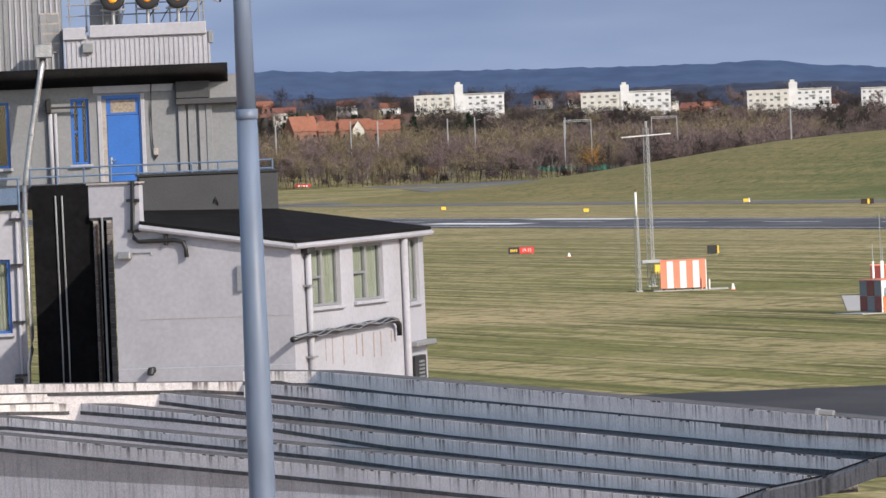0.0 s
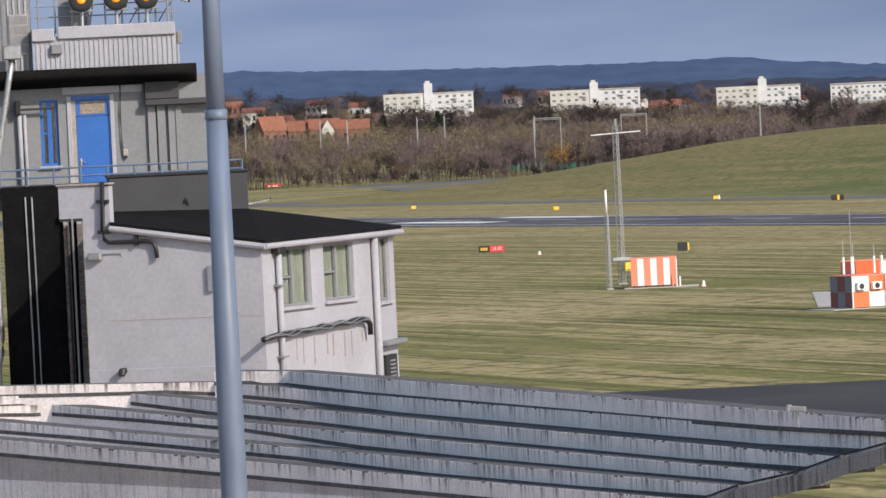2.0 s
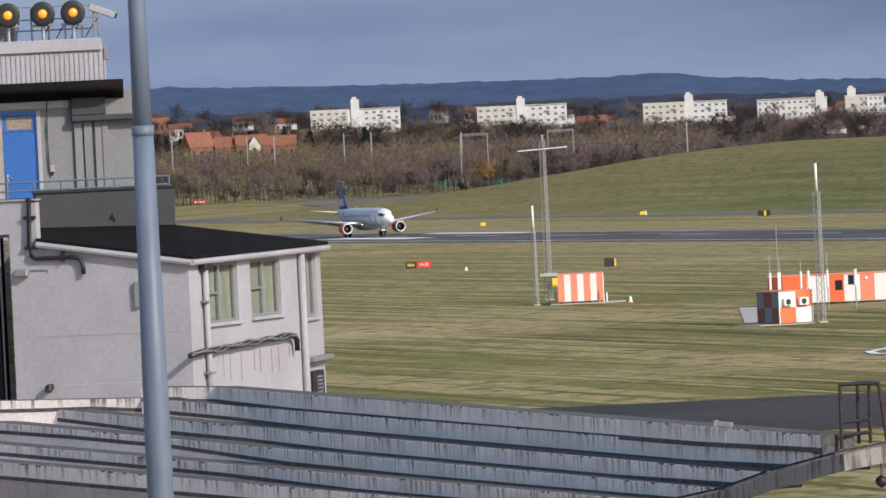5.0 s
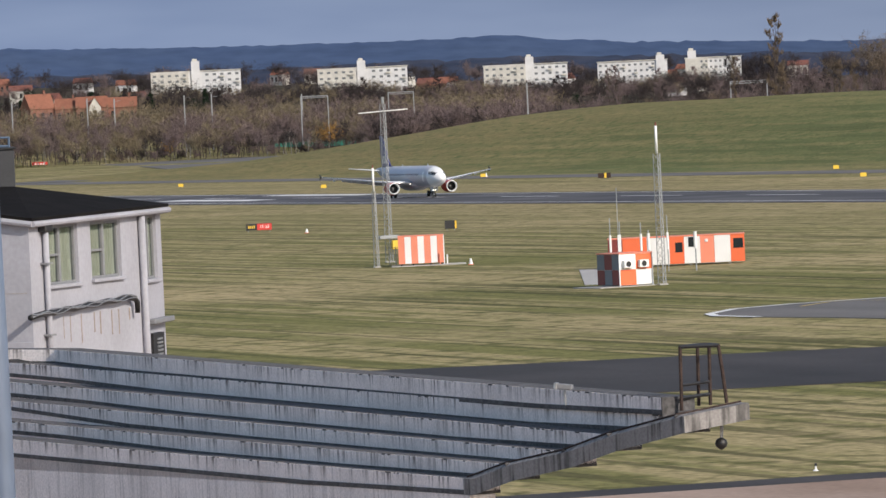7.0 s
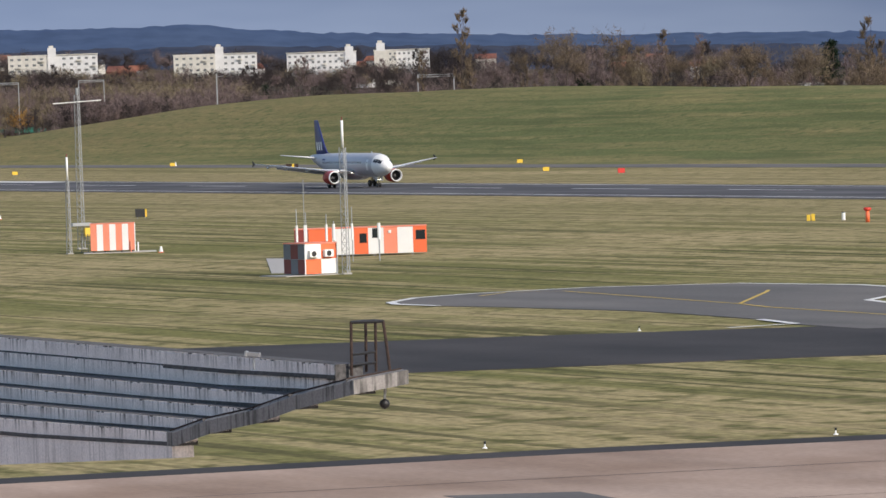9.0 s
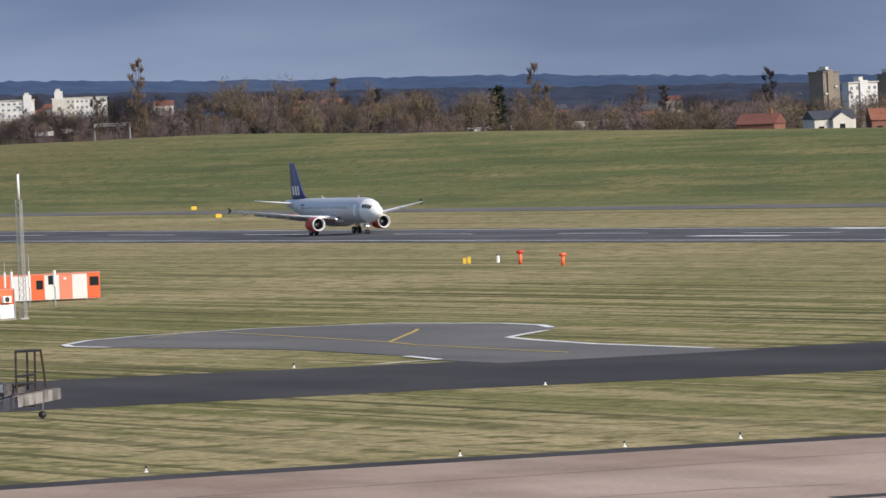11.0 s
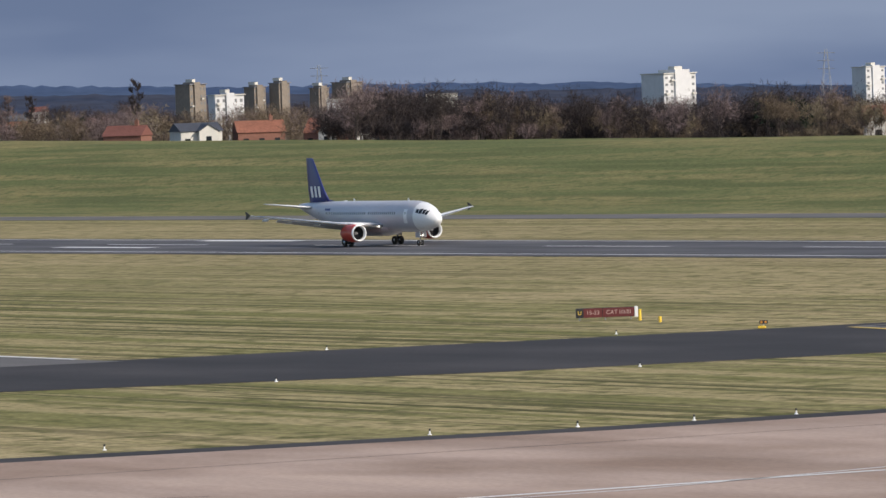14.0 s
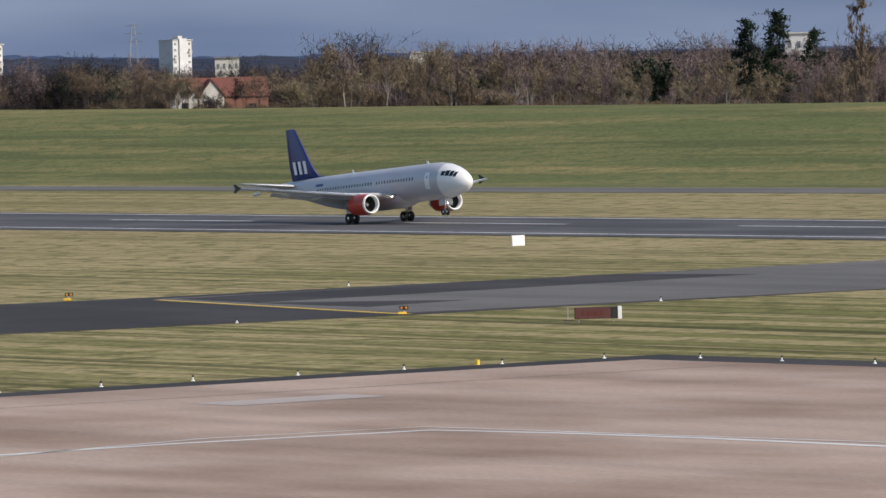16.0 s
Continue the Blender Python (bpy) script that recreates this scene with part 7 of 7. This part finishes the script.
def guidance_sign(x, y, eye, panels, h, label, end_cap=0.0, group="", legs=0.25):
    """A row of lettered panels on legs; panels of (width, material, words, word material)."""
    w = sum(p[0] for p in panels)
    e = thing("airfield_sign", facing(x, y, 0, eye, 6), label, "sign", group)
    u = -w / 2
    part("case", box(-w / 2, 0.05, legs, w / 2, 0.35, legs + h, 0.02), BLACK, e)
    for pw, m, body, tm in panels:
        p = part("panel", box(u + 0.03, 0.0, legs + 0.03, u + pw - 0.03, 0.06, legs + h - 0.03), m, e)
        if body == "#":
            for k in range(4):
                part("bar", box(u + pw * (0.18 + 0.17 * k), -0.02, legs + h * 0.3, u + pw * (0.28 + 0.17 * k), 0.0, legs + h * 0.7), tm, p)
        elif body:
            words(body, h * 0.6, u + pw / 2, -0.012, legs + h / 2, tm, p)
        u += pw
    if end_cap:
        part("end_cap", box(w / 2, 0.0, legs - 0.05, w / 2 + end_cap, 0.4, legs + h + 0.03, 0.02), WHITE, e, "white end cap")
    for k in range(max(2, int(w / 1.4))):
        q = -w / 2 + 0.3 + k * (w - 0.6) / max(1, int(w / 1.4) - 1)
        part("leg", tube([(q, 0.2, 0), (q, 0.2, legs + 0.02)], 0.05, 6), STEEL, e)
    return e


SIGN_RED = mat("sign_red", (0.105, 0.014, 0.014), 0.5, var=0.1)
SIGN_BRIGHT = mat("sign_bright_red", (0.62, 0.045, 0.035), 0.5, var=0.1)
SIGN_BROWN = mat("sign_brown_red", (0.095, 0.03, 0.025), 0.6, var=0.15)
PALE_TEXT = mat("pale_sign_text", (0.42, 0.30, 0.28), 0.6, var=0.1)
guidance_sign(76.5, 572, EYE_B, ((0.62, BLACK, "U", YELLOW), (1.65, SIGN_RED, "15-33", PALE_TEXT), (2.75, SIGN_RED, "CAT I/II/III", PALE_TEXT)), 0.82, "long dark red runway sign with pale letters on grass", 0.3)
guidance_sign(110.3, 463, EYE_B, ((2.6, SIGN_BROWN, "#", SIGN_RED), (0.45, BLACK, "", WHITE)), 0.82, "brown-red sign panel with a white end on grass", 0.28)
guidance_sign(-107.6, 1056, EYE_A, ((1.6, BLACK, "#", YELLOW), (2.2, SIGN_BRIGHT, "15-33", WHITE)), 1.0, "black and bright red runway sign on grass", 0.0)
guidance_sign(-75, 1000, EYE_A, ((1.35, BLACK, "", WHITE), (0.3, YELLOW, "", BLACK)), 1.15, "dark sign back with a yellow end panel", 0.0)
guidance_sign(-274, 2745, EYE_A, ((8.0, SIGN_BRIGHT, "#", WHITE), (4.0, SIGN_BRIGHT, "", WHITE)), 1.8, "far bright red signs by the taxiway", 0.0, "far red signs", 0.3)
guidance_sign(-262, 2800, EYE_A, ((6.0, SIGN_BRIGHT, "#", WHITE),), 1.6, "far bright red signs by the taxiway", 0.0, "far red signs", 0.3)
guidance_sign(-358, 2650, EYE_A, ((6.0, SIGN_BRIGHT, "#", WHITE),), 1.5, "far bright red signs by the taxiway", 0.0, "far red signs", 0.3)
guidance_sign(-214, 2600, EYE_A, ((7.0, SIGN_BRIGHT, "", WHITE),), 1.2, "far bright red signs by the taxiway", 0.0, "far red signs", 0.3)
guidance_sign(-79, 1482, EYE_A, ((1.3, RUST, "", WHITE), (0.5, YELLOW, "", BLACK), (0.9, RUST, "", WHITE)), 1.1, "brown boards with yellow ends beside the runway", 0.0)
guidance_sign(-8, 1270, EYE_B, ((1.3, SIGN_BRIGHT, "", WHITE),), 0.9, "small bright red board beyond the runway", 0.0)
for x_, y_, eye_ in ((-192, 1686, EYE_A), (-143, 1533, EYE_A), (-209, 2366, EYE_A), (-113, 1602, EYE_A), (-27, 1547, EYE_A), (-30, 1457, EYE_B), (-22.5, 1325, EYE_B)):
    guidance_sign(x_, y_, eye_, ((1.25, YELLOW, "", BLACK),), 0.8, "small yellow marker board beyond the runway", 0.0, "yellow marker boards")
E2 = thing("white_board", facing(145.6, 643, 0, EYE_B, 28), "plain white marker board by the runway", "marker board")
part("board", box(-0.7, 0, 0.12, 0.68, 0.3, 1.15, 0.03), WHITE, E2)
for u_ in (-0.5, 0.5):
    part("leg", box(u_ - 0.05, 0.1, 0, u_ + 0.05, 0.2, 0.14), STEEL, E2)


def orange_post(s, n, h, cap):
    x, y = rw_xy(s, n)
    e = thing("orange_post", pose(x, y, 0), "orange-red post with a domed head on the grass", "post", "orange posts")
    part("shaft", tube([(0, 0, 0), (0, 0, h - 0.4)], 0.24, 12), ORANGE, e, "", True)
    rings = [[Vector((r * math.cos(2 * math.pi * j / 14), r * math.sin(2 * math.pi * j / 14), z)) for j in range(14)] for z, r in ((h - 0.45, 0.24), (h - 0.3, 0.45), (h - 0.12, 0.48), (h, 0.3))]
    part("head", loft(rings), ORANGE if not cap else RED, e, "", True)


orange_post(-755.3, 84.6, 1.75, True)
orange_post(-739.1, 86.6, 1.55, False)
x_, y_ = rw_xy(-769.4, 81)
e_ = thing("white_marker", pose(x_, y_, 0), "small white marker post on the grass", "marker")
part("post", tube([(0, 0, 0), (0, 0, 0.9)], 0.22, 10), WHITE, e_)
part("cap", tube([(0, 0, 0.9), (0, 0, 1.0)], 0.24, 10), SLATE_GREY, e_)
x_, y_ = rw_xy(-772.2, 84)
e_ = thing("yellow_cabinet", facing(x_, y_, 0, EYE_B), "small yellow cabinet pair on the grass", "cabinet")
part("cabinet", box(-0.5, 0, 0, -0.05, 0.4, 0.75, 0.03), YELLOW, e_)
part("cabinet", box(0.05, 0.05, 0, 0.5, 0.4, 0.85, 0.03), YELLOW, e_)


def edge_light(bm_cache={}):
    e = thing("edge_light", pose(0, -30, 0), "small white taxiway edge light with black cap", "light", "taxiway edge lights")
    rings = [[Vector((r * math.cos(2 * math.pi * j / 10), r * math.sin(2 * math.pi * j / 10), z)) for j in range(10)] for z, r in ((0.0, 0.13), (0.04, 0.12), (0.08, 0.05), (0.22, 0.045))]
    part("base", loft(rings), WHITE, e)
    part("lens", tube([(0, 0, 0.22), (0, 0, 0.32)], 0.055, 10), BLACK, e)
    part("cap", tube([(0, 0, 0.32), (0, 0, 0.35)], 0.075, 10), BLACK, e)
    return e


LIGHTS = ((-345.8, 216), (-344, 209.8), (-335.6, 225), (-335.8, 232), (-336, 218.2), (-335.4, 211), (-334.6, 203.7), (-334.3, 196.5), (-333.8, 189), (-328, 186), (-320, 186), (-311.8, 185.5), (-336.6, 239.5), (-338.2, 248.5), (-342.7, 274.6), (-344.5, 284), (-349.4, 301),
          (-462.3, 186), (-405.3, 192.6), (-414, 217), (-480.2, 235), (-425, 240), (-461.4, 160), (-405, 168), (-404, 130), (-459, 120))
first_light = edge_light()
p_ = rw(-343.2, 267)
first_light.matrix_world = Matrix.Translation((p_.x, p_.y, 0.05))
for s_, n_ in LIGHTS[2:]:
    p_ = rw(s_, n_)
    copy_thing(first_light, Matrix.Translation((p_.x, p_.y, 0.05)))


def guard_light(s, n):
    x, y = rw_xy(s, n)
    e = thing("guard_light", facing(x, y, 0, EYE_B), "yellow twin-lamp runway guard light", "light", "runway guard lights")
    part("base", box(-0.35, -0.15, 0, 0.3, 0.2, 0.22, 0.05), YELLOW, e)
    part("stem", tube([(0.1, 0, 0.2), (0.1, 0, 0.4)], 0.05, 8), STEEL, e)
    part("head", box(-0.22, -0.1, 0.38, 0.45, 0.12, 0.66, 0.03), BLACK, e)
    for u in (-0.05, 0.28):
        part("lens", tube([(u, -0.14, 0.52), (u, -0.1, 0.52)], 0.10, 10), AMBER_DULL, e)


AMBER_DULL = mat("unlit_amber_lens", (0.5, 0.22, 0.04), 0.3, var=0.1)
guard_light(-458.2, 148.2)
guard_light(-405.1, 153.2)
for s_, n_, nm_ in ((-487.8, 141.4, 0.9), (-481.7, 143.2, 0.45), (-335.5, 197.5, 0.3)):
    x_, y_ = rw_xy(s_, n_)
    e_ = thing("yellow_marker", facing(x_, y_, 0, EYE_B), "small yellow marker drum on the grass", "marker", "yellow markers")
    part("drum", tube([(0, 0, 0), (0, 0, nm_)], 0.14, 10), YELLOW, e_)
    part("lid", tube([(0, 0, nm_), (0, 0, nm_ + 0.05)], 0.16, 10), YELLOW, e_)
x_, y_ = rw_xy(-383.2, 154.5)
e_ = thing("thin_pole", pose(x_, y_, 0), "thin grey pole beside the sign", "pole")
part("pole", tube([(0, 0, 0), (0, 0, 1.0)], 0.035, 6), STEEL_PALE, e_)
part("foot", box(-0.3, -0.2, 0, 0.4, 0.2, 0.06), BLACK, e_)
for x_, y_, h_ in ((-57.8, 800.6, 0.7), (-98, 1029.7, 0.6), (-113.4, 1618, 1.0), (-287, 2050, 2.2)):
    e_ = thing("marker_cone", pose(x_, y_, 0), "small white and dark marker on the grass", "marker", "small markers")
    part("cone", tube([(0, 0, 0.06), (0, 0, h_)], 0.24, 10, r_end=0.10), WHITE, e_)
    part("foot", box(-0.28, -0.28, 0, 0.28, 0.28, 0.07), ORANGE, e_)


def parked_van(x, y, paint, label):
    e = thing("parked_van", facing(x, y, 0, EYE_A, 90), label, "vehicle", "parked airport vehicles")
    prof = [(-2.4, 0.35), (2.3, 0.35), (2.4, 0.9), (1.5, 1.05), (0.9, 1.75), (-2.3, 1.8), (-2.45, 1.0)]
    part("body", loft([[Vector((a, yy, z)) for a, z in prof] for yy in (-0.9, 0.9)]), paint, e)
    part("window", box(-1.6, -0.93, 1.15, 0.8, 0.93, 1.6), GLASS_DARK, e)
    part("stripe", box(-2.3, -0.92, 0.7, 2.2, 0.92, 0.9), RED, e)
    part("light_bar", box(-0.4, -0.5, 1.8, -0.1, 0.5, 1.95), ORANGE, e)
    for a in (-1.5, 1.5):
        for yy in (-0.85, 0.85):
            part("wheel", tube([(a, yy - 0.1, 0.35), (a, yy + 0.1, 0.35)], 0.35, 14), RUBBER, e)


parked_van(-234, 2695, mat("fluorescent_yellow_paint", (0.65, 0.62, 0.12), 0.5, var=0.05), "white and yellow airport van parked by the wood")
parked_van(-228.5, 2690, WHITE, "white airport van parked by the wood")
TEAL = mat("teal_sheeting", (0.03, 0.20, 0.15), 0.7, var=0.15, scale=2)
for k_ in range(7):
    e_ = thing("site_hoarding", facing(-276 + k_ * 5.0, 2760 - k_ * 3, ground_height(-276 + k_ * 5.0, 2760 - k_ * 3), EYE_A), "teal-green fence sheeting at the wood edge", "fence", "teal fence sheets")
    part("sheet", box(-2.2, 0, 0, 2.2, 0.08, 1.6 + 0.3 * (k_ % 3)), TEAL, e_)
    part("post", tube([(-2.3, 0, 0), (-2.3, 0, 2.2)], 0.06, 6), STEEL_PALE, e_)
for k_ in range(40):
    e_ = thing("perimeter_post", pose(-420 + k_ * 6.2, 2700 - k_ * 1.5, -0.2), "pale perimeter fence post before the wood", "post", "perimeter posts")
    part("post", box(-0.08, -0.08, 0, 0.08, 0.08, 2.4), LAMP_CONCRETE, e_)
    part("arm", tube([(0, 0, 2.4), (0.0, -0.4, 2.75)], 0.06, 5), LAMP_CONCRETE, e_)


def motions():
    """The take-off run, by runway metres of the main wheels, and nose-up degrees."""
    rows = []
    for t, s, up in ((0.0, -1696, 0), (1.0, -1639, 0), (2.0, -1581, 0), (3.0, -1521.5, 0), (4.2, -1449, 0), (5.5, -1368.8, 0), (7.0, -1270, 0), (8.0, -1204, 0),
                     (9.2, -1125, 0), (10.5, -1039, 0), (11.0, -1002.5, 0), (12.5, -895.8, 0), (13.5, -820.9, 0), (14.5, -744, 0), (15.1, -696.5, 0.1), (15.5, -664.5, 1.5), (16.0, -622.8, 4.0)):
        rows.append((t, Matrix.Translation(rw(s, 0, 0.065)) @ pose(0, 0, 0, 0, 0, RW_TURN) @ pose(0, 0, 0, 0, -up, 0)))
    walk(AIRLINER, rows)


motions()
